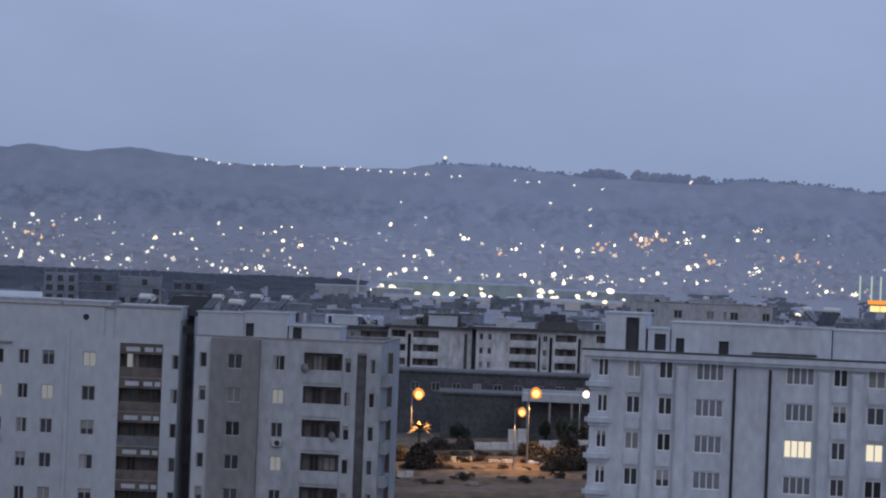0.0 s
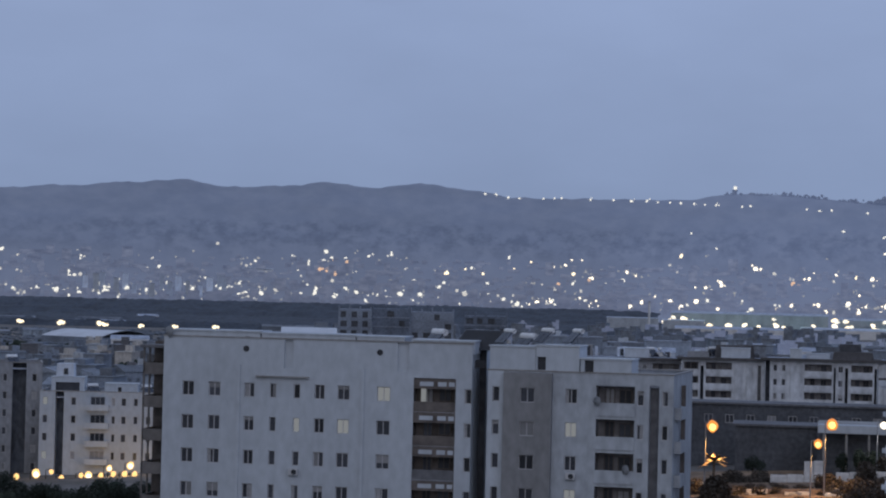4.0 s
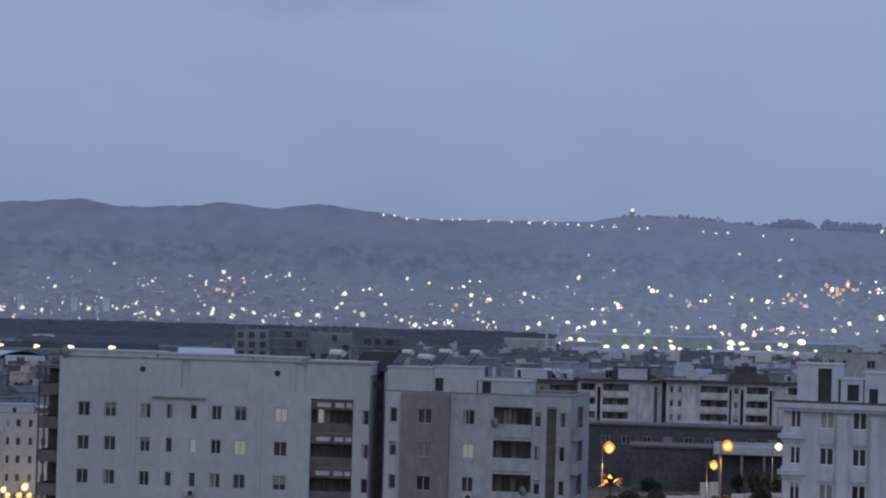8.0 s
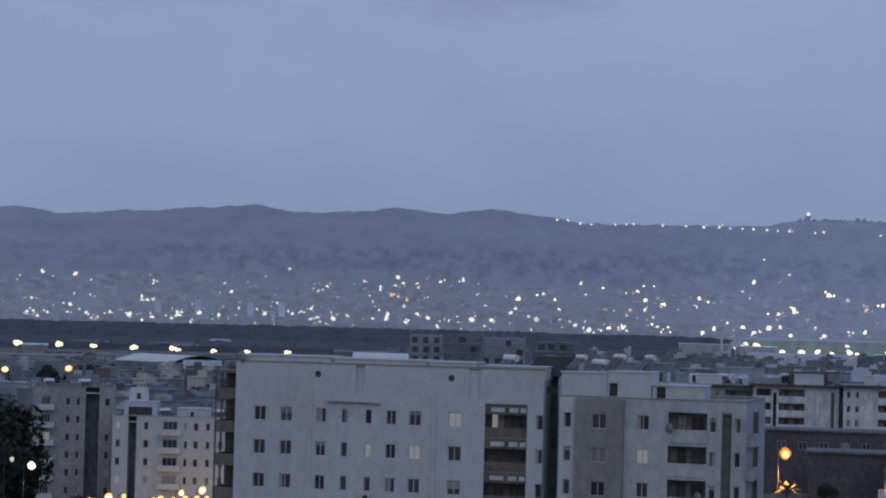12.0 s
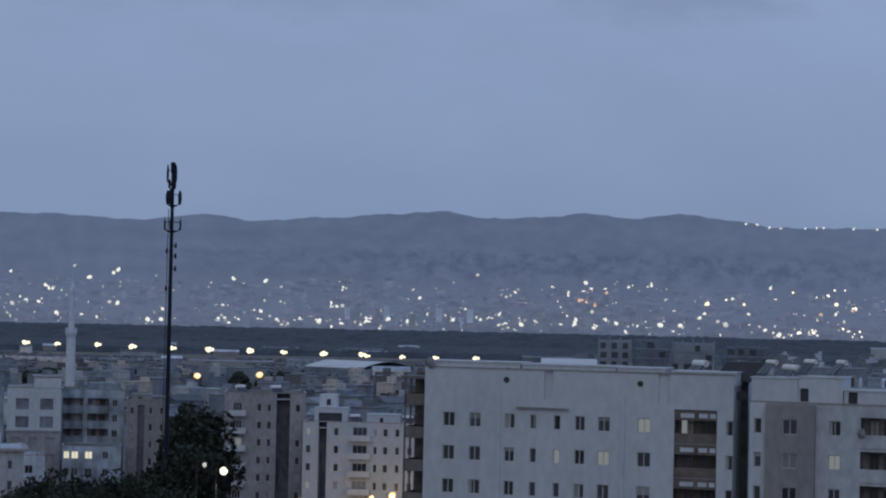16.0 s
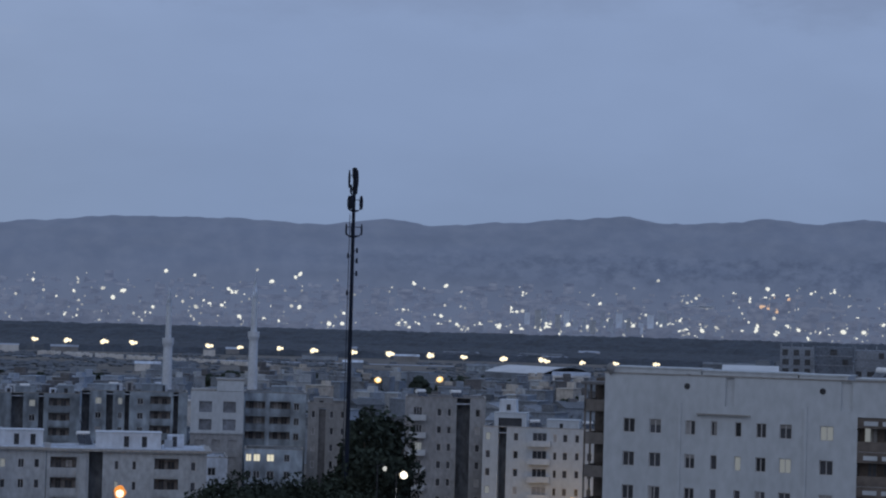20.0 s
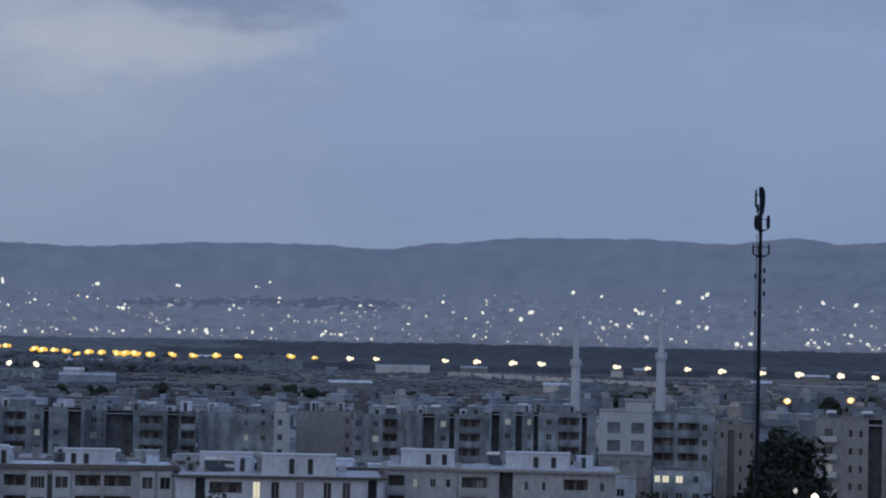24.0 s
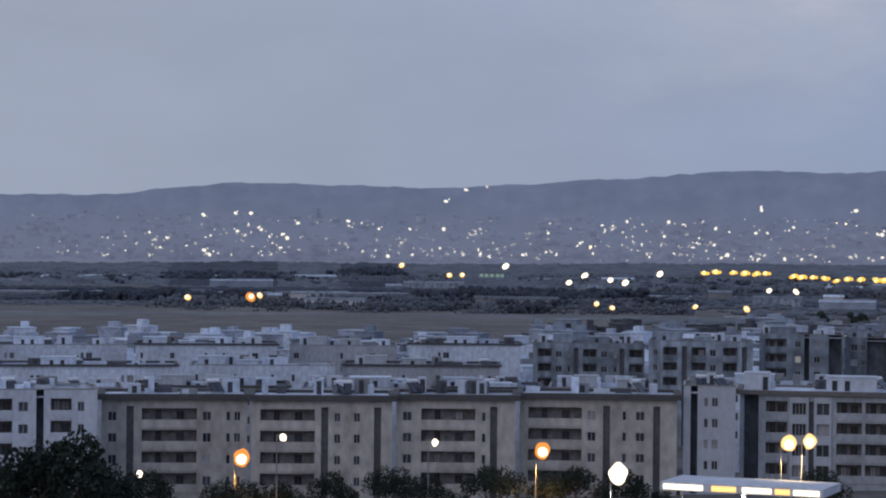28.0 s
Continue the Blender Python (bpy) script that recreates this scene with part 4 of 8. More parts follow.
# ---- bare concrete buildings standing behind the pale block ----
def unfinished(label, azl, azr, d, top, floors, mat, seed, depth=10.0, floor=3.0, share=0.95):
    """A raw block with empty window holes and column stubs on its roof."""
    rng = random.Random(seed)
    m, width, base = facade_pose(azl, d, azr, d)
    root = thing("building_shell", m, label, "building")
    h = top - base
    n = int(width / 3.1)
    holes = [(0.6 + i * width / n, 0.6 + i * width / n + rng.choice((1.6, 1.9, 2.1)), h - 2.2 - floor * k, h - 0.5 - floor * k, 0.5, True) for i in range(n) for k in range(floors) if rng.random() < share]
    bm = bmesh.new()
    wall_faces(bm, width, 0, h, holes)
    shell(bm, width, depth, 0, h)
    part("wall", bm, mat, root)
    for x0, x1, z0, z1, _, _ in holes:
        # near-black sheet paints the shade of the empty window hole
        bm = bmesh.new()
        box(bm, x0, x1, 0.4, 0.45, z0, z1)
        part("opening", bm, BLACK_WALL, root)
    for k in range(floors):
        bm = bmesh.new()
        box(bm, -0.1, width + 0.1, -0.15, 0.0, h - floor * (k + 1) + 0.25, h - floor * (k + 1) + 0.55)
        part("slab", bm, RAW, root)
    bm = bmesh.new()
    box(bm, 0, width, 0, depth, h, h + 0.25)
    part("roof", bm, mat, root)
    for i in range(n + 1):
        bm = bmesh.new()
        x = i * (width - 0.4) / n
        box(bm, x, x + 0.4, 0.6, 1.0, h + 0.25, h + rng.uniform(0.7, 1.6))
        part("column", bm, mat, root)


unfinished("unfinished raw concrete building with empty windows", -13.45, -14.25, 700, 21.6, 4, RAW, 1, floor=2.75)
unfinished("dark slate-grey concrete building beside the bare one", -14.28, -15.17, 703, 21.9, 4, SLATE_RAW, 6, share=0.35, floor=2.75)
unfinished("unfinished concrete building with uneven openings", -15.2, -16.25, 706, 21.2, 4, RAW, 2, share=0.6, floor=2.75)
unfinished("lower dark concrete building with column stubs", -16.5, -17.55, 712, 20.3, 3, SLATE_RAW, 3, share=0.5)

# ---- flats beyond the trees ----
C1, C1W, C1H = apartment("grey flats with a tall dark stair slot and pale balconies", -4.45, 406, -6.4, 406, 14.9, 12, PLASTER_MID,
                         [("b", 2.2, 1.5), ("w", 5.9, 0.8), ("w", 7.6, 0.7), ("r", 10.0, 2.3), ("w", 12.5, 0.8)], 12.4, seed=31, lit=((2.2, 2, LIT_DIM),))
C2, C2W, C2H = apartment("pale flats with stacked balconies and small windows", -6.35, 398, -9.2, 396, 10.6, 11, PLASTER_PALE,
                         [("w", 0.9, 0.8), ("r", 3.3, 1.4), ("w", 5.6, 0.8), ("b", 9.6, 2.4), ("w", 12.2, 0.6), ("w", 13.9, 0.8), ("w", 15.9, 0.7), ("w", 18.0, 0.8)], 9.0,
                         lit=((0.9, 0, LIT_DIM), (0.9, 3, LIT_DIM)), seed=32, pents=((1.5, 7.0, 3.0, 3.1, ((4.2, 4.0, 0.9, 2.3),)), (10.5, 16.0, 2.0, 2.2, ((13.0, 0.6, 0.2, 1.7),))))
roof_box(C2, 2.2, 5.2, 3.4, 6.5, C2H + 2.36, C2H + 4.5, PLASTER_BLUE, "roof_room")
roof_box(C2, 3.5, 4.2, 3.3, 3.45, C2H + 2.7, C2H + 3.7, DARK, "opening")
end_balconies(C2, C2W, C2H, 5, 2.97, C2H - 3.1, 1, PLASTER_PALE, 1.6)
apartment("dim grey flats with open dark balcony floors", -0.55, 432, -2.05, 432, 14.0, 11, PLASTER_DIM, [("l", 2.1, 3.6), ("l", 6.6, 3.8), ("w", 9.6, 1.0)],
          11.6, floor=2.75, seed=33, pents=((5, 9, 2, 2.0, ()),))
apartment("mauve-grey flats half hidden by trees", -2.1, 426, -3.05, 426, 12.6, 11, PLASTER_DARK, [("w", 1.0, 0.7), ("rg", 2.6, 1.2), ("w", 4.3, 0.7), ("w", 6.2, 0.6)], 10.6, seed=34, pents=((1, 4.5, 2, 1.7, ((2.4, 0.7, 0.2, 1.3),)),))
root, width, h = apartment("low flats with lit windows among the trees", -0.6, 420, -2.0, 420, 4.5, 7, PLASTER_DIM, [("w", 0.75, 1.0), ("w", 2.2, 1.2), ("w", 4.6, 1.3), ("w", 7.5, 1.0)], 2.95, seed=35,
                           lit=((0.75, 0, LIT), (2.2, 0, LIT), (4.6, 0, LIT)))


def open_frame_block():
    m, width, base = facade_pose(0.72, 428, -0.55, 428)
    root = thing("building_shell", m, "pale concrete block with four large empty openings", "building")
    h = 14.2 - base
    bm = bmesh.new()
    wall_faces(bm, width, 0, h, [(x, x + 2.3, h - 1.8 - 3.2 * i - 2.0, h - 1.8 - 3.2 * i, 0.6, True) for x in (1.5, 5.8) for i in range(2)])
    shell(bm, width, 10, 0, h)
    part("wall", bm, PLASTER_PALE, root)
    for x in (1.5, 5.8):
        for i in range(2):
            # slate-coloured sheet stands in for the dim inside
            bm = bmesh.new()
            box(bm, x, x + 2.3, 0.45, 0.55, h - 3.8 - 3.2 * i, h - 1.8 - 3.2 * i)
            part("opening", bm, PANE_PALE, root)
    # darker storeys below a ledge
    low = h - 7.6
    bm = bmesh.new()
    wall_faces(bm, width, 0, low, [(x, x + 1.5, low - 2.6 - 3.0 * i, low - 1.1 - 3.0 * i, 0.3, True) for x in (0.9, 3.9, 6.9) for i in range(2)], -0.35)
    shell_sides = [((0, -0.35, 0), (0, -0.005, 0), (0, -0.005, low), (0, -0.35, low)), ((width, -0.35, 0), (width, -0.005, 0), (width, -0.005, low), (width, -0.35, low))]
    for quad in shell_sides:
        bm.faces.new([bm.verts.new(q) for q in quad])
    part("lower_wall", bm, PLASTER_MID, root, "dim grey lower storeys")
    bm = bmesh.new()
    box(bm, -0.2, width + 0.2, -0.6, -0.004, low, low + 0.3)
    part("ledge", bm, PLASTER_GREY, root)
    bm = bmesh.new()
    box(bm, 0.0, 4.55, 0.2, 9, h, h + 0.25)
    part("roof", bm, CONCRETE, root)
    bm = bmesh.new()
    box(bm, 4.6, width - 0.05, 0.12, 8, h, h + 2.0)
    bmesh.ops.bevel(bm, geom=bm.edges[:], offset=0.08, segments=1, affect="EDGES")
    part("roof_room", bm, PLASTER_PALE, root)
    bm = bmesh.new()
    box(bm, 4.4, width + 0.1, 0.0, 8.2, h + 2.0, h + 2.2)
    part("roof_slab", bm, CONCRETE, root)


open_frame_block()

# ---- long rows of flats in the middle distance ----
ROW3 = "long row of mid-rise flats"
ROW4 = "dim flats behind the row"
PA, PB, PC = PLASTER_PALE, PLASTER_BEIGE, PLASTER_GREY


def row_block(label, azl, azr, d, top, wall, pieces, rooms, seed, first, lit=(), **more):
    cols = front(azl, azr, d, pieces)
    k = facade_pose(azl, d, azr, d)[1] / (azl - azr)
    apartment(label, azl, d, azr, d, top, more.pop("depth", 12), wall, cols, first, seed=seed, parapet=-0.38, roof_over=0.7, pents=heads(azl, azr, d, rooms), group=ROW3, pent_mat=PLASTER_BLUE, roof=ROOF_BLUE,
              lit=[((azl - a) * k, i, m) for a, i, m in lit], **more)


row_block("grey flats with loggias, pale window columns and brown eaves", 15.6, 10.95, 345, 7.7, PC,
          [("r", 15.5, 15.15), ("l", 14.98, 14.46), ("fr", 14.4, 13.97), ("rg", 13.95, 13.84), ("fr", 13.82, 13.42), ("l", 13.3, 12.7), ("l", 12.62, 11.98), ("fr", 11.76, 11.41), ("fr", 11.33, 10.99)],
          [(13.55, 12.35, 1.5, 2.2, (13.35, 13.05)), (15.5, 14.9, 0.6, 2.6, (15.0,))], 41, 5.7, eave=0.6, eave_mat=UMBER)
row_block("pale flats with a bright front and tall dark windows", 10.9, 5.93, 340, 7.0, PLASTER_BLUE,
          [("r", 10.44, 10.2), ("l", 10.1, 9.32), ("w", 9.06, 8.88), ("w", 8.62, 8.42), ("w", 8.02, 7.82), ("w", 7.36, 7.16), ("w", 6.9, 6.7), ("r", 6.28, 6.06)],
          [(8.86, 7.06, 0.8, 2.9, (8.13, 7.68)), (10.39, 9.1, 8.0, 2.6, (9.74, 9.32))], 43, 5.3, lit=((8.97, 0, LIT),), win_h=2.45, eave=0.3, depth=14)
row_block("long grey flats with flat overhanging pale roof", 5.88, 4.13, 352, 7.9, PC,
          [("l", 5.8, 5.4), ("w", 5.2, 5.08), ("w", 4.78, 4.64), ("w", 4.4, 4.28)], [(5.5, 4.2, 2.0, 2.3, (4.83, 4.44))], 42, 5.9, lit=((5.14, 0, LIT_DIM),), eave_mat=CONCRETE)
row_block("long grey flats with loggias and a pale roof edge", 4.1, 0.3, 352, 7.8, PC,
          [("l", 4.02, 3.4), ("p", 3.33, 3.17), ("r", 3.11, 2.78), ("w", 2.5, 2.4), ("w", 2.08, 1.98), ("l", 1.55, 0.97), ("w", 0.68, 0.56)],
          [(2.97, 1.4, 2.0, 2.3, (2.23, 1.8))], 44, 5.8, lit=((2.45, 1, LIT_DIM),), eave_mat=CONCRETE)
block("pale narrow flats with one column of small windows", 16.95, 15.7, 338, 9.2, PA, "rtw", 46, roof_over=0.1, group=ROW3, pent_mat=PLASTER_BLUE, roof=ROOF_BLUE)
block("beige flats with loggias and a dark roof edge", 20.9, 17.1, 336, 7.2, PB, "LwgLt", 47, roof_over=0.7, parapet=-0.38, eave=0.8, eave_mat=ROOF_DARK, group=ROW3, pent_mat=PLASTER_BLUE, roof=ROOF_BLUE, lit=((2.0, 1, LIT_DIM),))
block("beige flats with wide balconies and a dark roof edge", 23.9, 21.0, 332, 7.1, PB, "wLtgL", 48, roof_over=0.7, parapet=-0.38, eave=0.8, eave_mat=ROOF_DARK, group=ROW3, pent_mat=PLASTER_BLUE, roof=ROOF_BLUE)
block("brownish flats with a dark roof edge and balconies", 27.4, 24.0, 330, 7.0, PB, "LgwLw", 49, roof_over=0.7, parapet=-0.38, eave=0.8, eave_mat=ROOF_DARK, group=ROW3, pent_mat=PLASTER_BLUE, roof=ROOF_BLUE, lit=((1.6, 0, LIT_DIM),))
block("beige flats with a dark roof edge and recessed stairs", 31.0, 27.5, 330, 7.1, PB, "wgLwLt", 50, roof_over=0.7, parapet=-0.38, eave=0.8, eave_mat=ROOF_DARK, group=ROW3, pent_mat=PLASTER_BLUE, roof=ROOF_BLUE)
block("pale bluish flats with dark window columns", 34.5, 31.1, 322, 9.0, PLASTER_BLUE, "wrlwrl", 51, group=ROW3, pent_mat=PLASTER_BLUE, roof=ROOF_BLUE)

ROOF_ROOMS = (((1.5, 6.5, 3, 2.3, ((3, 0.7, 0.2, 1.8),)), (9, 12.5, 2, 1.6, ())), ((4, 8, 4, 2.5, ()), (11, 15.5, 2, 2.1, ((13, 0.7, 0.2, 1.8),))), ((8, 14.5, 2.5, 2.4, ((10, 0.7, 0.2, 1.9), (12, 0.7, 0.2, 1.9))),))
def dim_block(label, azl, azr, d, top, wall, pieces, rooms, seed, lit=()):
    k = facade_pose(azl, d, azr, d)[1] / (azl - azr)
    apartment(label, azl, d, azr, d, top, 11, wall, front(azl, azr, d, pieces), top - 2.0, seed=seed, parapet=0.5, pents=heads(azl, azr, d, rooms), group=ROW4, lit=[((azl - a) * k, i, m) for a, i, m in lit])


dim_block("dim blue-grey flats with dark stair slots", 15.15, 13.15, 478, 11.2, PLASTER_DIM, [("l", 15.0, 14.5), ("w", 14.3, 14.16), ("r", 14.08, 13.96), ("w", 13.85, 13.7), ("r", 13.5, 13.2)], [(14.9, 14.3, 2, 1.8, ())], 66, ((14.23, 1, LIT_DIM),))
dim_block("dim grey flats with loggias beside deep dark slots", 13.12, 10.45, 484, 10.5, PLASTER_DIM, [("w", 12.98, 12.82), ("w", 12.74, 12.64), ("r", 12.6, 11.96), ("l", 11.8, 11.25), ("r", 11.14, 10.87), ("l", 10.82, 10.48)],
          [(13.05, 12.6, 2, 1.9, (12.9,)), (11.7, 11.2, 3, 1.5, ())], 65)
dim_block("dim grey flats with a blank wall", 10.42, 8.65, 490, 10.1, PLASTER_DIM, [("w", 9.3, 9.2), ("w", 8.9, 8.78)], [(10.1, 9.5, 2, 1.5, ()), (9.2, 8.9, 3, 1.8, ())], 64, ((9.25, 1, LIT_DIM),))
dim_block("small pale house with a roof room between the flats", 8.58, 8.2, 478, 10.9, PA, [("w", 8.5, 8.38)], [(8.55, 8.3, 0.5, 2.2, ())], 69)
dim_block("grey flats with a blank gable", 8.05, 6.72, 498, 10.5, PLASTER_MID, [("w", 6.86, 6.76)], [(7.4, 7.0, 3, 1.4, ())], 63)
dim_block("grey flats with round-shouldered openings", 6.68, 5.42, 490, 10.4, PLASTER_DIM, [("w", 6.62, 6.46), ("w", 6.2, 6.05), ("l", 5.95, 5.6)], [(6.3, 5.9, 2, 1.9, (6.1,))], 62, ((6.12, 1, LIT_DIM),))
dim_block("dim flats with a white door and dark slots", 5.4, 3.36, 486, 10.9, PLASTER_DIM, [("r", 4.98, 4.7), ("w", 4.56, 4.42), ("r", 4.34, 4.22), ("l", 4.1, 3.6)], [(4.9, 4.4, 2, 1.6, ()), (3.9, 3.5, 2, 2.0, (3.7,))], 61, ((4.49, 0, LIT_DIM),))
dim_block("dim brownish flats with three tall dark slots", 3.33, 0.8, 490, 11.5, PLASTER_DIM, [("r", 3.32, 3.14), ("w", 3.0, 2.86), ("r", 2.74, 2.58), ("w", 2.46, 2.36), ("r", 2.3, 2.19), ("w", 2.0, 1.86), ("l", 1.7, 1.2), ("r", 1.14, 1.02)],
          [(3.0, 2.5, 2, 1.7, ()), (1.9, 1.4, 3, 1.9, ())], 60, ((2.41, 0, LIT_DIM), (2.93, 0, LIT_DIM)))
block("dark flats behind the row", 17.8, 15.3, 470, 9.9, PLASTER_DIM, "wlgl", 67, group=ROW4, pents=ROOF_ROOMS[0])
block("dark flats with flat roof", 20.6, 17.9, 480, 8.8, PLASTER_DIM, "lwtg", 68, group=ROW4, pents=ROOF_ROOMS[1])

ROW5 = "pale low flats with bluish flat roofs"
for i, (a, b, d, z) in enumerate(((34, 30.5, 385, 5.2), (30.2, 26.5, 380, 5.6), (26.2, 23.2, 384, 5.4), (23.0, 20.4, 378, 5.8), (20.2, 17.6, 382, 5.9), (33.5, 29.2, 440, 5.6), (28.9, 25.4, 436, 6.1), (25.2, 21.4, 442, 5.8),
                                  (34, 30.4, 510, 6.3), (30.2, 26.8, 505, 6.6), (26.5, 23.9, 515, 6.2), (23.6, 20.9, 508, 6.9), (3.9, -0.2, 392, 4.6), (12.5, 8.0, 395, 5.6), (16.9, 13.0, 392, 6.2), (7.6, 4.5, 398, 4.8))):
    block("pale low flats with a bluish flat roof and roof rooms", a, b, d, z, (PLASTER_SLATE, PLASTER_GREY, PLASTER_SLATE)[i % 3], ("t..w..t.", "w...t..", "..tw...")[i % 3], 70 + i, depth=13, group=ROW5,
          pents=ROOF_ROOMS[i % 3], floors=3, roof_over=0.4 if i % 2 else 0.0, roof=ROOF_BLUE)

# rooftop of the block behind the white one
block("grey flats with roof rooms behind the white block", -27.6, -31.0, 372, 24.6, PLASTER_GREY, "wt.w.wtw.", 91, first=22.9, group=ROW2, pents=((2, 6, 2, 1.7, ((4, 0.7, 0.2, 1.4),)), (9, 16, 3, 1.5, ())))


# ---- sheds, chimneys and stair boxes on the far roofs ----
def roof_clutter():
    rng = random.Random(88)
    for root in [o for o in scene.objects if o.name.startswith("apartment_building") and o.parent is None and o.get("group") in (ROW2, ROW3, ROW4, ROW5)]:
        deck = next(c for c in root.children if c.name.startswith("roof"))
        xs = [v.co.x for v in deck.data.vertices]
        top = max(v.co.z for v in deck.data.vertices)
        deep = max(v.co.y for v in deck.data.vertices)
        low = root.get("group") == ROW5
        for _ in range(rng.randrange(12, 20) if low else rng.randrange(6, 13)):
            w, d, h = rng.uniform(0.6, 5.0 if low else 2.6), rng.uniform(0.6, 1.8), rng.choice((0.7, 1.1, 1.4, 1.9, 2.3))
            x, y = rng.uniform(0.5, max(xs) - w - 0.3), rng.uniform(6.4, deep - d - 0.3)
            bm = bmesh.new()
            box(bm, x, x + w, y, y + d, top, top + h)
            if h > 1.2:
                bmesh.ops.bevel(bm, geom=[e for e in bm.edges if e.verts[0].co.z > top + 0.1 and e.verts[1].co.z > top + 0.1], offset=0.06, segments=1, affect="EDGES")
            part("roof_shed" if w > 1.2 else "chimney", bm, rng.choice((PLASTER_SLATE, PLASTER_SLATE, PLASTER_BLUE, PLASTER_DARK, PLASTER_PALE, BLACK_WALL)), deck)
            if h > 1.2 and w > 1.2:
                bm = bmesh.new()
                box(bm, x + 0.3 * w, x + 0.3 * w + 0.7, y - 0.03, y + 0.01, top + 0.1, top + h - 0.3)
                part("roof_door", bm, DARK, deck)


# ---- air conditioners and dishes on the near fronts ----
def wall_unit(root, x, z):
    at = root.matrix_world @ Vector((x, -0.02, z))
    m = Matrix.Translation(at) @ root.matrix_world.to_3x3().to_4x4()
    ob = thing("air_conditioner", m, "pale air conditioner unit bracketed to the wall", "air conditioner", "air conditioners")
    bm = bmesh.new()
    box(bm, -0.42, 0.42, -0.42, -0.1, -0.3, 0.3)
    bmesh.ops.bevel(bm, geom=bm.edges[:], offset=0.04, segments=1, affect="EDGES")
    part("case", bm, FRAME, ob)
    bm = bmesh.new()
    tube(bm, (0.08, -0.43, 0), (0.08, -0.415, 0), 0.24, 0.24, 14)
    part("fan_grille", bm, METAL_DARK, ob)
    bm = bmesh.new()
    box(bm, -0.35, -0.3, -0.42, 0.02, -0.36, -0.304)
    part("bracket", bm, METAL, ob)
    bm = bmesh.new()
    box(bm, 0.3, 0.35, -0.42, 0.02, -0.36, -0.304)
    part("bracket", bm, METAL, ob)


def dish(root, x, y, z, r=0.45):
    at = root.matrix_world @ Vector((x, y, z))
    m = Matrix.Translation(at) @ root.matrix_world.to_3x3().to_4x4() @ Matrix.Rotation(radians(-35), 4, "Z")
    ob = thing("satellite_dish", m, "small grey satellite dish on a bent arm", "satellite dish", "satellite dishes")
    bm = bmesh.new()
    rings = []
    for k in range(4):
        q = r * k / 3
        rings.append([bm.verts.new((q * math.cos(a), -0.35 + 0.5 * q * q, 0.25 + q * math.sin(a))) for a in (2 * math.pi * i / 12 for i in range(12))] if k else [bm.verts.new((0, -0.35, 0.25))])
    for i in range(12):
        bm.faces.new((rings[0][0], rings[1][i], rings[1][(i + 1) % 12]))
        for k in (1, 2):
            bm.faces.new((rings[k][i], rings[k + 1][i], rings[k + 1][(i + 1) % 12], rings[k][(i + 1) % 12]))
    part("bowl", bm, METAL, ob)
    bm = bmesh.new()
    tube(bm, (0, -0.34, 0.25), (0, 0.03, 0.05), 0.03, 0.03, 6)
    tube(bm, (0, -0.35, 0.0), (0, -0.8, 0.3), 0.02, 0.02, 5)
    part("arm", bm, METAL_DARK, ob)


bpy.context.view_layer.update()
for x, k in (((708 - 470) * K - 0.1, 2), ((515 - 470) * K + 0.2, 4)):
    wall_unit(A_ROOT, x, A_H - 4.6 - 3.0 * k - 1.15)
for x, k in ((7.5, 2),):
    wall_unit(B_ROOT, x + 0.1, B_H - 2.05 - 2.93 * k - 1.1)
for x, k in ((10.0, 0), (12.6, 2)):
    dish(B_ROOT, x, -0.14, B_H - 2.05 - 2.93 * k - 0.6)
for x, z in ((0.6, 0.15),):
    dish(A_ROOT, x, 0.12, A_H + z, 0.55)
door_z = A_H - 6.0
bm = bmesh.new()
box(bm, 23.35, 23.8, 1.2, 1.27, door_z, door_z + 1.95)
part("lit_door", bm, LIT_DIM, A_ROOT, "pale lit balcony door")
roof_clutter()


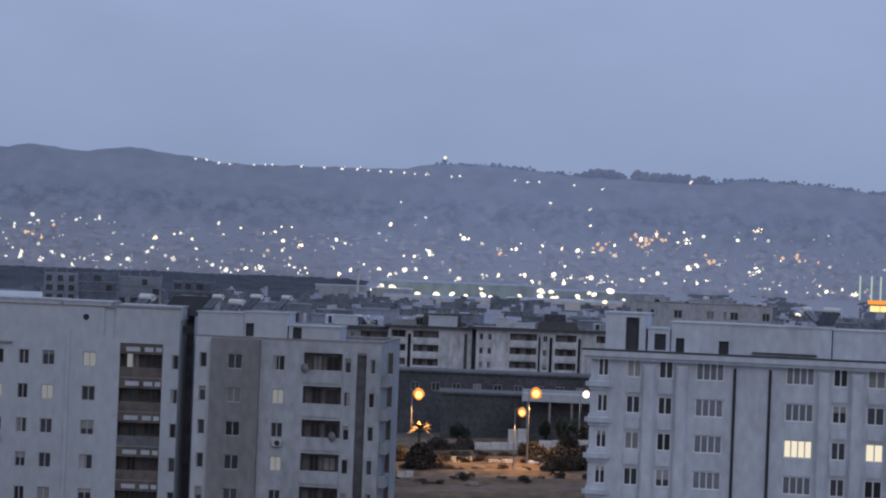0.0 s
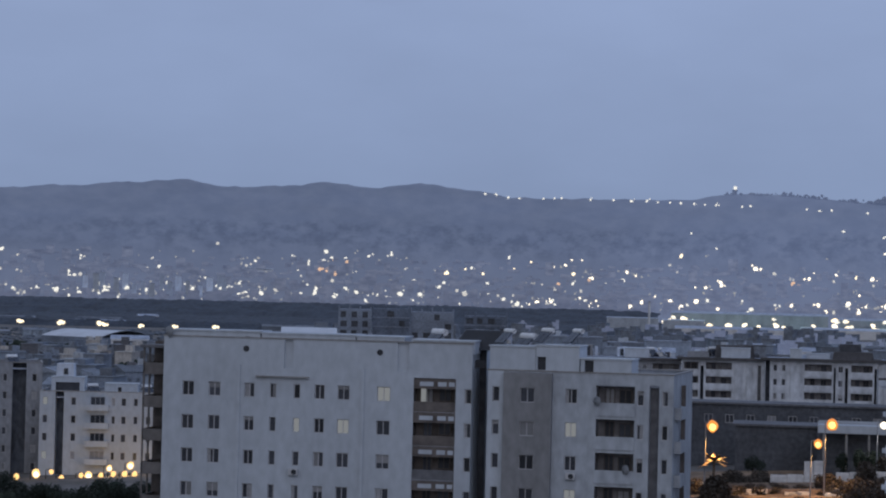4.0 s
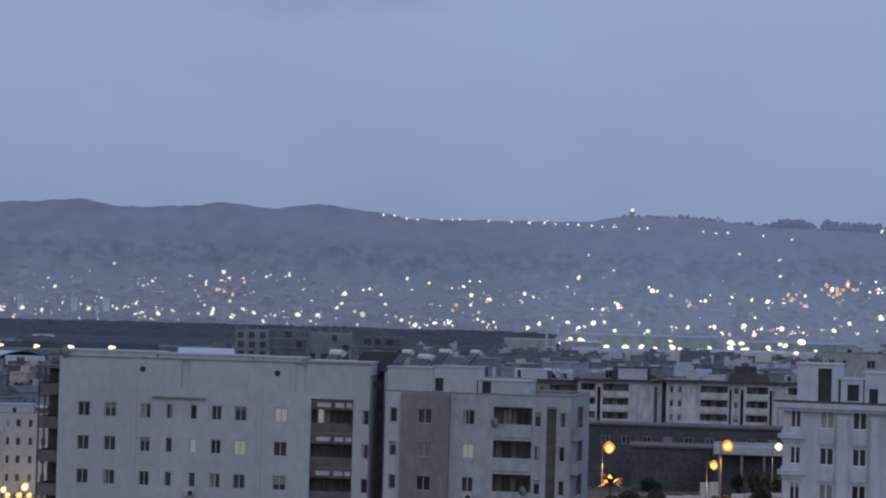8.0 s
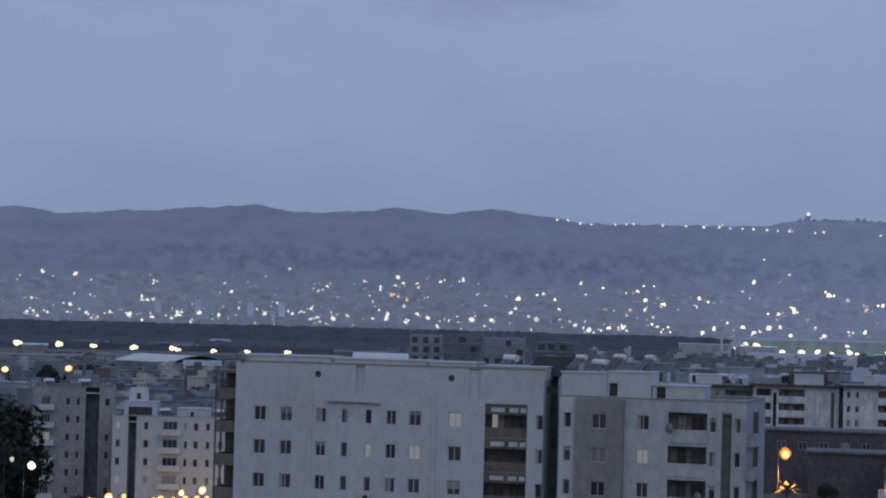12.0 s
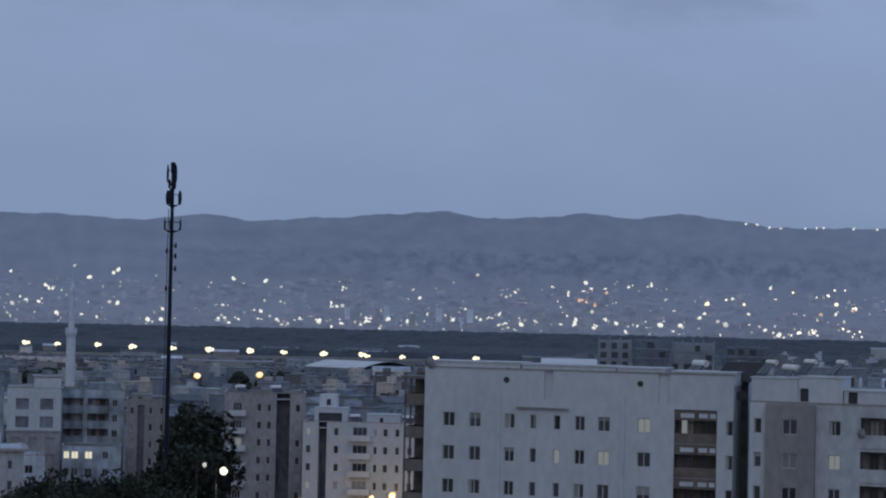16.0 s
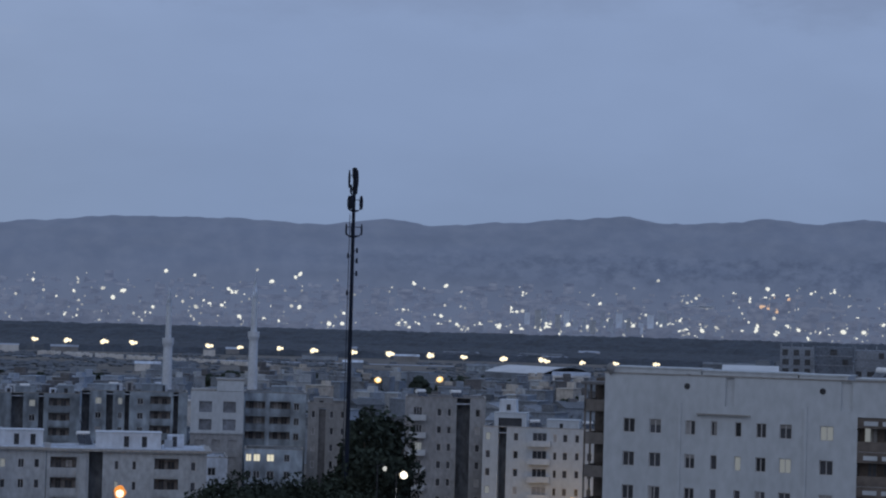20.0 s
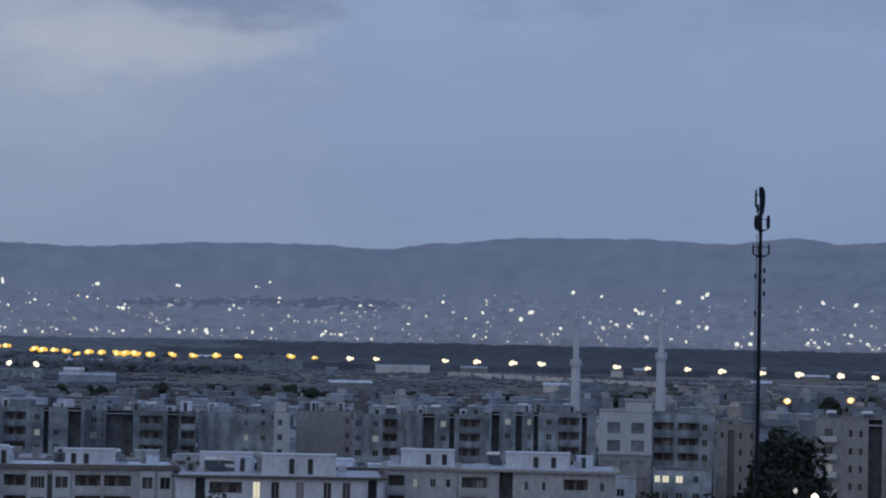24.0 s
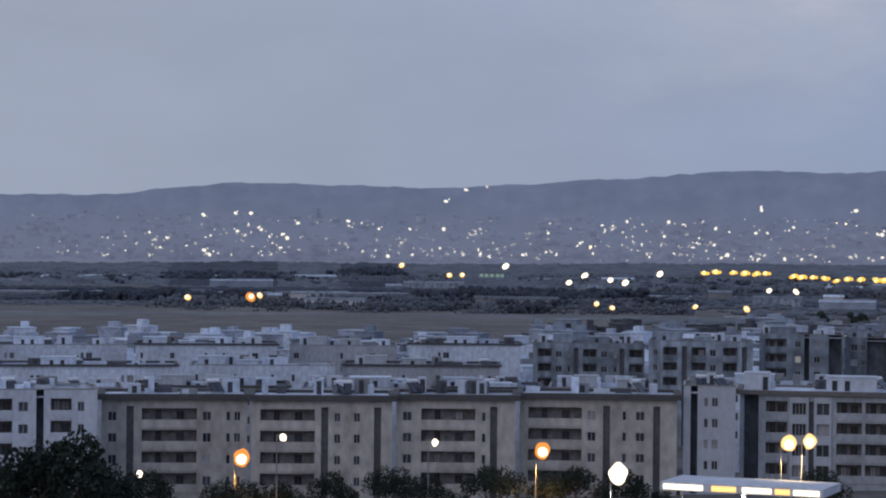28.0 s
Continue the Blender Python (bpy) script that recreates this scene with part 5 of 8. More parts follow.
# ---- mobile phone mast ----
def mast():
    at = P(-3.07, 300)
    at.z = gz(at)
    top = 47.8 - at.z
    root = thing("phone_mast", at, "tall dark steel phone mast with antenna panels", "mast")
    bm = bmesh.new()
    tube(bm, (0, 0, 0), (0, 0, top - 1.0), 0.33, 0.20, 12)
    part("pole", bm, MAST, root)
    # bulging antennas on bent arms, narrow at both ends
    for z, turn, r, hh, fat in ((top - 1.5, 0.9, 0.66, 2.3, 0.15), (top - 2.8, 2.9, 0.42, 1.2, 0.16), (top - 4.5, 0.12, 0.95, 1.8, 0.24), (top - 7.9, 0.3, 1.15, 1.5, 0.12)):
        bm = bmesh.new()
        low = z - hh * 0.55
        for k in range(24):
            a0, a1 = 2 * math.pi * k / 24, 2 * math.pi * (k + 1) / 24
            tube(bm, (r * 0.55 * math.cos(a0), r * 0.55 * math.sin(a0), low), (r * 0.55 * math.cos(a1), r * 0.55 * math.sin(a1), low), 0.06, 0.06, 5)
        for k in range(3):
            a = 2 * math.pi * k / 3 + turn
            c, e = math.cos(a), math.sin(a)
            tube(bm, (0, 0, low - 0.25), (r * 0.7 * c, r * 0.7 * e, low), 0.08, 0.07, 6)
            tube(bm, (r * 0.7 * c, r * 0.7 * e, low), (r * c, r * e, low + hh * 0.3), 0.07, 0.06, 6)
            tube(bm, (0, 0, z + hh * 0.2), (r * c, r * e, z + hh * 0.2), 0.05, 0.05, 5)
        part("ring_bracket", bm, MAST, root)
        for k in range(3):
            a = 2 * math.pi * k / 3 + turn
            bm = bmesh.new()
            steps = ((-0.5, 0.35), (-0.38, 0.8), (-0.15, 1.0), (0.15, 1.0), (0.36, 0.75), (0.5, 0.4))
            for (u, f), (v, g) in zip(steps, steps[1:]):
                tube(bm, (0, 0, u * hh), (0, 0, v * hh), fat * f, fat * g, 10)
            part("antenna", bm, MAST, root, "dark bulging antenna", at=Vector((r * math.cos(a), r * math.sin(a), z)))
    bm = bmesh.new()
    tube(bm, (0, 0, top - 1.4), (0, 0, top - 0.2), 0.28, 0.32, 10)
    ball(bm, (0, 0, top - 0.2), 0.34, 10, 0.5)
    part("mast_cap", bm, MAST, root)
    for z, s in ((top - 10.6, 1), (top - 11.3, -1), (top - 11.9, 1), (top - 13.5, 1), (top - 16.0, -1)):
        bm = bmesh.new()
        tube(bm, (0, 0, z), (0.55 * s, -0.1, z), 0.05, 0.05, 6)
        tube(bm, (0.55 * s, -0.1, z - 0.3), (0.55 * s, -0.1, z + 0.35), 0.15, 0.12, 8)
        part("side_arm", bm, MAST, root)
    bm = bmesh.new()
    for i in range(70):
        tube(bm, (-0.52, -0.25, 2 + i * 0.6), (-0.52, 0.25, 2 + i * 0.6), 0.025, 0.025, 4)
    for y in (-0.25, 0.25):
        tube(bm, (-0.52, y, 1), (-0.45, y, top - 6), 0.03, 0.03, 4)
    part("ladder", bm, MAST, root)


mast()


# ---- mosque with two minarets ----
def minaret(az, d, top):
    at = P(az, d)
    at.z = gz(at)
    root = thing("minaret", at, "slender pale stone minaret with balconies and pointed cap", "minaret", "minarets of the mosque")
    h = top - at.z
    bm = bmesh.new()
    tube(bm, (0, 0, 0), (0, 0, h * 0.64), 1.5, 1.2, 14)
    part("shaft", bm, MINARET, root)
    bm = bmesh.new()
    tube(bm, (0, 0, h * 0.60), (0, 0, h * 0.635), 1.05, 1.6, 14)
    tube(bm, (0, 0, h * 0.635), (0, 0, h * 0.665), 1.6, 1.6, 14)
    part("balcony", bm, MINARET, root)
    bm = bmesh.new()
    tube(bm, (0, 0, h * 0.665), (0, 0, h * 0.86), 0.85, 0.75, 14)
    part("upper_shaft", bm, MINARET, root)
    bm = bmesh.new()
    tube(bm, (0, 0, h * 0.86), (0, 0, h * 0.985), 0.9, 0.08, 14)
    tube(bm, (0, 0, h * 0.985), (0, 0, h), 0.06, 0.03, 6)
    part("cap", bm, ROOF_BLUE, root)


minaret(1.31, 650, 35.2)
minaret(-0.74, 650, 38.4)


def mosque():
    at = P(0.3, 665)
    at.z = gz(at)
    root = thing("mosque", at, "small pale mosque with a low grey dome", "mosque")
    bm = bmesh.new()
    box(bm, -10, 10, -8, 8, 0, 12)
    box(bm, -11, 11, -9, 9, 12, 12.4)
    part("wall", bm, STONE, root)
    bm = bmesh.new()
    ball(bm, (0, 0, 12), 6.0, 20, 0.55)
    part("dome", bm, ROOF, root)


mosque()


# ---- trees ----
def leaf_cloud(bm, rng, centre, radius, count, size):
    for _ in range(count):
        d = Vector((rng.gauss(0, 1), rng.gauss(0, 1), rng.gauss(0, 1)))
        d.normalize()
        c = centre + Vector((d.x * radius.x, d.y * radius.y, d.z * radius.z)) * (rng.uniform(0.35, 1.0) ** 0.6)
        m = Euler((rng.uniform(-1.2, 1.2), rng.uniform(-1.2, 1.2), rng.uniform(0, 6.3))).to_matrix()
        s = size * rng.uniform(0.6, 1.4)
        vs = [bm.verts.new(c + m @ Vector(p)) for p in ((-s, 0, 0), (0, -0.55 * s, 0.12 * s), (s, 0, 0), (0, 0.55 * s, 0.12 * s))]
        bm.faces.new(vs)


def tree_meshes(seed, height, spread, tall=False):
    rng = random.Random(seed)
    bm = bmesh.new()
    tube(bm, (0, 0, 0), (0.1, 0.05, height * 0.5), 0.03 * height * 0.7, 0.012 * height, 8)
    tips = []
    for k in range(7):
        a = k * 2.4 + rng.uniform(-0.4, 0.4)
        z0 = height * rng.uniform(0.25, 0.48)
        r = spread * rng.uniform(0.35, 0.75)
        tip = Vector((r * math.cos(a), r * math.sin(a), z0 + height * rng.uniform(0.15, 0.4)))
        tube(bm, (0.05, 0.03, z0), tip, 0.01 * height, 0.004 * height, 6)
        tips.append(tip)
    trunk = to_mesh("trunk", bm, BARK)
    bm = bmesh.new()
    for tip in tips:
        leaf_cloud(bm, rng, tip, Vector((spread * 0.42, spread * 0.42, height * (0.2 if not tall else 0.26))) * rng.uniform(0.75, 1.2), 240, 0.028 * height)
    leaf_cloud(bm, rng, Vector((0, 0, height * 0.72)), Vector((spread * 0.6, spread * 0.6, height * 0.28)), 420, 0.028 * height)
    return trunk, to_mesh("crown", bm, LEAF)


def bush_meshes(seed, height, spread):
    """A bush that is leafy down to the ground, on a few short stems."""
    rng = random.Random(seed)
    bm = bmesh.new()
    for k in range(5):
        a = k * 1.3
        tube(bm, (0.1 * math.cos(a), 0.1 * math.sin(a), 0), (0.5 * spread * math.cos(a), 0.5 * spread * math.sin(a), height * 0.6), 0.06, 0.02, 6)
    stem = to_mesh("stems", bm, BARK)
    bm = bmesh.new()
    for k in range(9):
        a, q = rng.uniform(0, 6.3), rng.uniform(0.1, 0.7)
        leaf_cloud(bm, rng, Vector((q * spread * math.cos(a), q * spread * math.sin(a), height * rng.uniform(0.2, 0.68))), Vector((spread * 0.42, spread * 0.42, height * 0.28)), 150, 0.06 * height)
    return stem, to_mesh("foliage", bm, LEAF_DRY)


BUSHES = [bush_meshes(11, 3.0, 2.2), bush_meshes(12, 2.4, 2.6), bush_meshes(13, 4.2, 2.0)]


def bush(az, d, k, scale, label="dusk-dark bush on the open lot"):
    at = P(az, d)
    at.z = gz(at) - 0.05
    root = thing("bush", Matrix.Translation(at) @ Matrix.Rotation(az * 5.1 + d, 4, "Z") @ Matrix.Scale(scale, 4), label, "bush", "bushes on the lot")
    part("stems", BUSHES[k][0], None, root)
    part("foliage", BUSHES[k][1], None, root)


KINDS = [tree_meshes(1, 9, 4.0), tree_meshes(2, 11, 4.4), tree_meshes(3, 7, 3.6), tree_meshes(4, 13, 3.2, True), tree_meshes(5, 4, 2.4)]


def tree(az, d, k, scale=1.0, label="dark leafy tree at dusk", group="", z=None):
    at = P(az, d)
    at.z = gz(at) - 0.1 if z is None else z
    m = Matrix.Translation(at) @ Matrix.Rotation(az * 7.3 + d, 4, "Z") @ Matrix.Scale(scale, 4)
    root = thing("tree", m, label, "tree", group)
    part("trunk", KINDS[k][0], None, root)
    part("crown", KINDS[k][1], None, root)


rng_t = random.Random(77)
# the dark grove at the foot of the mast
for az, d, k, s in ((-3.62, 308, 3, 1.46), (-3.98, 312, 3, 1.36), (-3.5, 300, 1, 1.25), (-4.1, 318, 1, 1.1), (-3.75, 302, 1, 1.25), (-3.35, 312, 1, 1.3), (-2.9, 300, 1, 0.95), (-2.45, 310, 0, 1.12), (-1.9, 305, 0, 1.2), (-2.2, 296, 2, 1.25),
                    (-1.2, 312, 0, 1.1), (-0.5, 315, 0, 1.2), (0.05, 318, 0, 1.08), (-0.8, 300, 2, 1.3), (-1.5, 292, 2, 1.35), (-3.1, 290, 2, 1.3), (0.3, 308, 2, 1.15), (-4.5, 306, 4, 1.2), (-5.2, 318, 4, 1.0),
                    (-5.6, 322, 2, 0.75)):
    tree(az, d, k, s, group="grove by the mast")
for i in range(18):
    tree(-5.5 - 0.24 * i + rng_t.uniform(-0.06, 0.06), rng_t.uniform(292, 312), 4, rng_t.uniform(0.95, 1.2), "dark bushy tree before the lit courtyard", "trees by the courtyard")
# the trees before the beige row
for i in range(26):
    az = 17.5 + i * 0.62 + rng_t.uniform(-0.2, 0.2)
    tree(az, rng_t.uniform(292, 312), rng_t.choice((2, 2, 4, 4)), rng_t.uniform(0.72, 1.0) * (1.35 if i > 20 else 1.0), "dark street tree before the flats", "street trees")
for az, d, k, s in ((10.0, 302, 1, 1.08), (10.45, 305, 0, 1.0), (9.62, 306, 0, 1.1), (13.75, 298, 2, 0.9), (13.4, 300, 4, 1.2), (31.5, 280, 1, 1.2), (32.4, 282, 1, 1.1), (33.3, 285, 0, 1.1), (30.8, 285, 0, 1.0)):
    tree(az, d, k, s, "dark street tree before the flats", "street trees")
# bushes on the lot
for az, d, k, sc in ((-22.60, 283, 2, 1.0), (-22.70, 282, 2, 1.15), (-22.65, 280, 2, 0.85), (-23.0, 316, 1, 0.8), (-23.25, 318, 1, 0.9), (-23.55, 318, 1, 0.8), (-23.75, 320, 0, 0.7), (-25.85, 280, 0, 1.1), (-26.1, 282, 1, 1.4), (-26.45, 283, 0, 1.25), (-26.0, 284, 2, 0.9), (-26.9, 284, 1, 1.2), (-26.25, 279, 0, 1.0),
                     (-23.1, 318, 0, 0.8), (-23.5, 320, 1, 0.6), (-25.45, 300, 2, 0.8), (-25.3, 303, 0, 0.9), (-24.15, 322, 0, 0.5), (-26.2, 322, 2, 0.9), (-26.75, 326, 2, 1.0), (-22.3, 296, 0, 0.9), (-22.1, 300, 1, 0.9)):
    bush(az, d, k, sc)
rng_s = random.Random(31)
for d, step in ((266, 0.37), (283, 0.42), (298, 0.34), (309, 0.3)):
    az = -21.9
    while az > -26.9:
        bush(az + rng_s.uniform(-0.12, 0.12), d + rng_s.uniform(-2.5, 2.5), rng_s.randrange(2), rng_s.uniform(0.28, 0.55), "low dry shrub on the brown lot")
        az -= step * rng_s.uniform(0.7, 1.8)
for az, d, k, sc in ((-26.05, 330, 3, 0.34), (-26.35, 331, 3, 0.32), (-25.65, 331, 3, 0.3), (-23.55, 330, 0, 0.4)):
    tree(az, d, k, sc, "dark tree before the canopy of the hall", "trees on the lot")


def palm(az, d, height, label):
    """A spiky palm: a rough trunk and a crown of arching split fronds."""
    at = P(az, d)
    at.z = gz(at) - 0.1
    root = thing("palm", at, label, "palm")
    rng = random.Random(71)
    bm = bmesh.new()
    for k in range(8):
        z0, z1 = height * k / 8, height * (k + 1) / 8
        tube(bm, (0, 0, z0), (0, 0, z1), 0.24 - 0.008 * k, 0.19 - 0.008 * k, 9)
    part("trunk", bm, BARK, root)
    for k in range(17):
        bm = bmesh.new()
        a, up, long = k * 2.4, rng.uniform(0.15, 1.2), rng.uniform(1.5, 2.1)
        last = None
        for q in range(7):
            u = q / 6
            r = long * u * math.cos(up * (1 - u * 0.8))
            z = height + long * (math.sin(up) * u - (0.75 - 0.35 * up) * u * u)
            half = 0.30 * math.sin(math.pi * min(1, u + 0.12)) + 0.02
            c, sn = math.cos(a), math.sin(a)
            pair = [bm.verts.new((r * c - w * sn, r * sn + w * c, z - abs(w) * 0.5)) for w in (-half, 0, half)]
            if last:
                bm.faces.new((last[0], pair[0], pair[1], last[1]))
                bm.faces.new((last[1], pair[1], pair[2], last[2]))
            last = pair
        part("frond", bm, FROND, root)


palm(-22.60, 291, 4.9, "spiky palm lit orange by the lamp over it")


def lot_soil():
    bm = bmesh.new()
    grid = []
    # shallow terraces step up towards the back
    for k in range(57):
        d = 246 + 1.8 * k
        grid.append([])
        for i in range(41):
            p = P(-20.8 - 8.0 * i / 40, d)
            edge = 0.0 if 0 < k < 56 and 0 < i < 40 else -0.2
            u = (d + 3.0 * noise.noise(Vector((p.x * 0.05, 7.0, 0)))) / 12.5
            edge += 0.75 * (clamp((u % 1.0) * 5.0, 0, 1) - (u % 1.0)) if 0 < k < 56 and 0 < i < 40 else 0
            grid[-1].append(bm.verts.new((p.x, p.y, gz(p) + 0.07 + edge + 0.09 * noise.noise(Vector((p.x * 0.2, p.y * 0.2, 0))))))
    for k in range(56):
        for i in range(40):
            bm.faces.new((grid[k][i], grid[k + 1][i], grid[k + 1][i + 1], grid[k][i + 1]))
    for f in bm.faces:
        f.normal_update()
        if f.normal.z < 0:
            f.normal_flip()
    solid("lot_ground", bm, SOIL, "brown bare soil of the open lot", kind="structure")


lot_soil()


def lot_wall(azl, azr, d, h, label):
    m, width, base = facade_pose(azl, d, azr, d)
    root = thing("low_wall", m, label, "wall", "low walls of the lot")
    n = max(2, int(width / 2.4))
    for i in range(n):
        bm = bmesh.new()
        box(bm, i * width / n + 0.03, (i + 1) * width / n - 0.03, 0, 0.3, 0, h + 0.4 + 0.15 * math.sin(i * 2.3))
        part("panel", bm, STONE, root)
    bm = bmesh.new()
    box(bm, -0.05, width + 0.05, -0.05, 0.35, 0, 0.55)
    part("footing", bm, CONCRETE, root)


lot_wall(-24.75, -25.2, 322, 3.0, "pale blank panel wall at the back of the lot")
lot_wall(-25.5, -26.15, 322, 1.5, "low pale wall at the back of the lot")
lot_wall(-26.4, -27.0, 322, 1.6, "low pale wall under the canopy")
lot_wall(-23.95, -24.75, 318, 1.5, "low pale wall beside the dark hall")
lot_wall(-23.2, -23.9, 300, 0.8, "low broken wall across the lot")
lot_wall(-24.3, -24.9, 296, 0.7, "low earth-stained wall across the lot")
lot_wall(-22.1, -22.5, 274, 0.8, "low broken wall at the near side of the lot")
lot_wall(-23.3, -24.6, 268, 0.5, "low stained wall at the near side of the lot")
lot_wall(-22.0, -22.45, 302, 1.5, "low stained wall before the hall")


def boulders():
    """Rounded boulders left on the lot."""
    rng = random.Random(37)
    for i in range(18):
        at = P(rng.uniform(-26.3, -22.1), rng.uniform(262, 314))
        at.z = gz(at) + 0.1
        bm = bmesh.new()
        bmesh.ops.create_icosphere(bm, subdivisions=2, radius=rng.uniform(0.3, 0.7), matrix=Matrix.Translation((0, 0, 0.2)) @ Matrix.Diagonal((rng.uniform(1.0, 2.2), 1, 0.7, 1)))
        for v in bm.verts:
            v.co += v.co * 0.28 * noise.noise(v.co * 1.3 + Vector((i, 0, 0)))
        ob = solid("boulder", bm, RUBBLE, "rounded pale boulder on the brown lot", "boulder", "boulders on the lot")
        ob.location = at


boulders()


def car(az, d, turn, paint, label):
    at = P(az, d)
    at.z = gz(at)
    root = thing("car", Matrix.Translation(at) @ Matrix.Rotation(radians(turn), 4, "Z"), label, "car")
    bm = bmesh.new()
    vs = box(bm, -2.05, 2.05, -0.82, 0.82, 0.3, 0.85)
    bmesh.ops.bevel(bm, geom=bm.edges[:], offset=0.12, segments=2, affect="EDGES")
    part("body", bm, paint, root)
    bm = bmesh.new()
    c = [bm.verts.new(q) for q in ((-1.4, -0.76, 0.83), (1.0, -0.76, 0.83), (1.0, 0.76, 0.83), (-1.4, 0.76, 0.83), (-0.95, -0.6, 1.42), (0.35, -0.6, 1.42), (0.35, 0.6, 1.42), (-0.95, 0.6, 1.42))]
    for q in ((0, 3, 2, 1), (4, 5, 6, 7), (0, 1, 5, 4), (1, 2, 6, 5), (2, 3, 7, 6), (3, 0, 4, 7)):
        bm.faces.new([c[i] for i in q])
    part("cabin", bm, SOLAR, root, "dark glazed cabin")
    bm = bmesh.new()
    box(bm, -0.9, 0.3, -0.58, 0.58, 1.425, 1.47)
    part("roof", bm, paint, root)
    for x in (-1.3, 1.3):
        for y in (-0.8, 0.8):
            bm = bmesh.new()
            tube(bm, (x, y - 0.1, 0.32), (x, y + 0.1, 0.32), 0.32, 0.32, 14)
            part("wheel", bm, METAL_DARK, root)


car(-25.67, 291, -15, TANK, "white car parked under the street lamp")


# ---- street lamps that are near ----
def street_lamp(az, d, z_head, mat, power=0, color=(1, 0.55, 0.18), size=0.55, group="street lamps", label="steel street lamp with a glowing sodium head", steel=METAL, bare=False, core=None):
    at = P(az, d)
    at.z = gz(at)
    root = thing("street_lamp", at, label, "street lamp", group)
    h = z_head - at.z
    bm = bmesh.new()
    tube(bm, (-0.9, 0, 0), (-0.9, 0, h + 0.35), 0.11, 0.06, 8)
    part("pole", bm, steel, root)
    bm = bmesh.new()
    tube(bm, (-0.9, 0, h + 0.3), (0.0, 0, h + 0.55), 0.05, 0.04, 6)
    part("arm", bm, steel, root)
    # ball sized to the lamp's glare; orange round the bulb imitates its halo
    bm = bmesh.new()
    ball(bm, (0, 0, h), size, 14, 1.12)
    for v in bm.verts:
        v.co += (v.co - Vector((0, 0, h))) * 0.22 * noise.noise(v.co * (1.1 / size) + Vector((az, 0, 0)))
    part("lamp_head", bm, mat, root, "glowing lamp head")
    if power:
        bm = bmesh.new()
        near = Vector((-at.x, -at.y, 0)).normalized() * 0.6 * size
        ball(bm, (near.x, near.y, h - 0.12 * size), size * 0.72, 10)
        part("bulb", bm, core or (LAMP_CORE if mat is LAMP_ORANGE else LAMP_WHITE), root, "bright bulb")
        la = bpy.data.lights.new("street_light", "POINT" if bare else "SPOT")
        if not bare:
            la.spot_size, la.spot_blend = radians(150), 0.6
        la.energy, la.color, la.shadow_soft_size, la.specular_factor = power, color, 0.4, 0.0
        new("street_light", la).location = at + (Vector((0, 1.2, h)) if bare else Vector((0, -0.3, h - size - 0.7)))


street_lamp(-22.55, 292, 13.3, LAMP_ORANGE, 4200, size=0.66)
street_lamp(-25.39, 294, 13.9, LAMP_ORANGE, 4200, size=0.66)
street_lamp(-25.07, 282, 12.2, LAMP_ORANGE, 2200, size=0.5)
street_lamp(-26.60, 328, 12.1, LAMP_WHITE, 700, (1, 0.97, 0.9), 0.46, label="steel street lamp with a white head")
street_lamp(27.64, 296, 2.2, LAMP_ORANGE, 4000, size=1.0, core=LAMP_CREAM)
street_lamp(20.34, 298, 3.2, LAMP_ORANGE, 4000, size=0.95, core=LAMP_CREAM)
street_lamp(34.0, 292, 2.7, LAMP_ORANGE, 800, size=0.9)
street_lamp(13.93, 266, 7.7, LAMP_WARM, 3000, (1, 0.75, 0.4), 0.75)
street_lamp(14.42, 266, 7.4, LAMP_WARM, 3000, (1, 0.75, 0.4), 0.8)
street_lamp(18.5, 262, 4.0, LAMP_WHITE, 3000, (1, 0.96, 0.9), 1.05, label="tall street lamp with a white head")
for az, z, s in ((26.63, 4.4, 0.45), (30.07, -0.2, 0.4), (22.95, 3.9, 0.42)):
    street_lamp(az, 300, z, LAMP_WHITE, 0, size=s, label="slim street lamp with a white head")
street_lamp(2.35, 322, 4.2, LAMP_ORANGE, 3000, size=0.8, core=LAMP_CREAM)
street_lamp(7.9, 318, 0.6, LAMP_ORANGE, 3000, size=0.7, core=LAMP_CREAM)
street_lamp(-4.46, 290, 9.6, LAMP_WHITE, 600, (1, 0.96, 0.85), 0.45, label="white lamp among dark trees", steel=METAL_DARK)
street_lamp(-4.0, 288, 10.5, LAMP_PALE, 0, size=0.25, label="small pale lamp among dark trees", steel=METAL_DARK)
for az, z, s, power in ((-5.85, -2.8, 0.55, 0), (-6.31, -2.3, 0.85, 45), (-6.67, -2.0, 0.45, 0), (-6.91, -3.0, 0.55, 0), (-7.38, -2.5, 0.5, 0), (-7.55, -2.5, 0.75, 80), (-7.85, -2.5, 0.55, 0), (-8.04, -1.3, 0.6, 130),
                        (-8.14, -2.2, 0.55, 0), (-8.41, -2.2, 0.6, 0), (-8.54, -0.8, 0.75, 270), (-8.65, -2.2, 0.55, 0), (-6.59, -6.0, 0.8, 0)):
    street_lamp(az, 388, z, LAMP_WARM, power, (1, 0.66, 0.3), s * 0.78, "lamps of the courtyard", "low courtyard lamp with a warm glowing head", METAL_DARK, True)


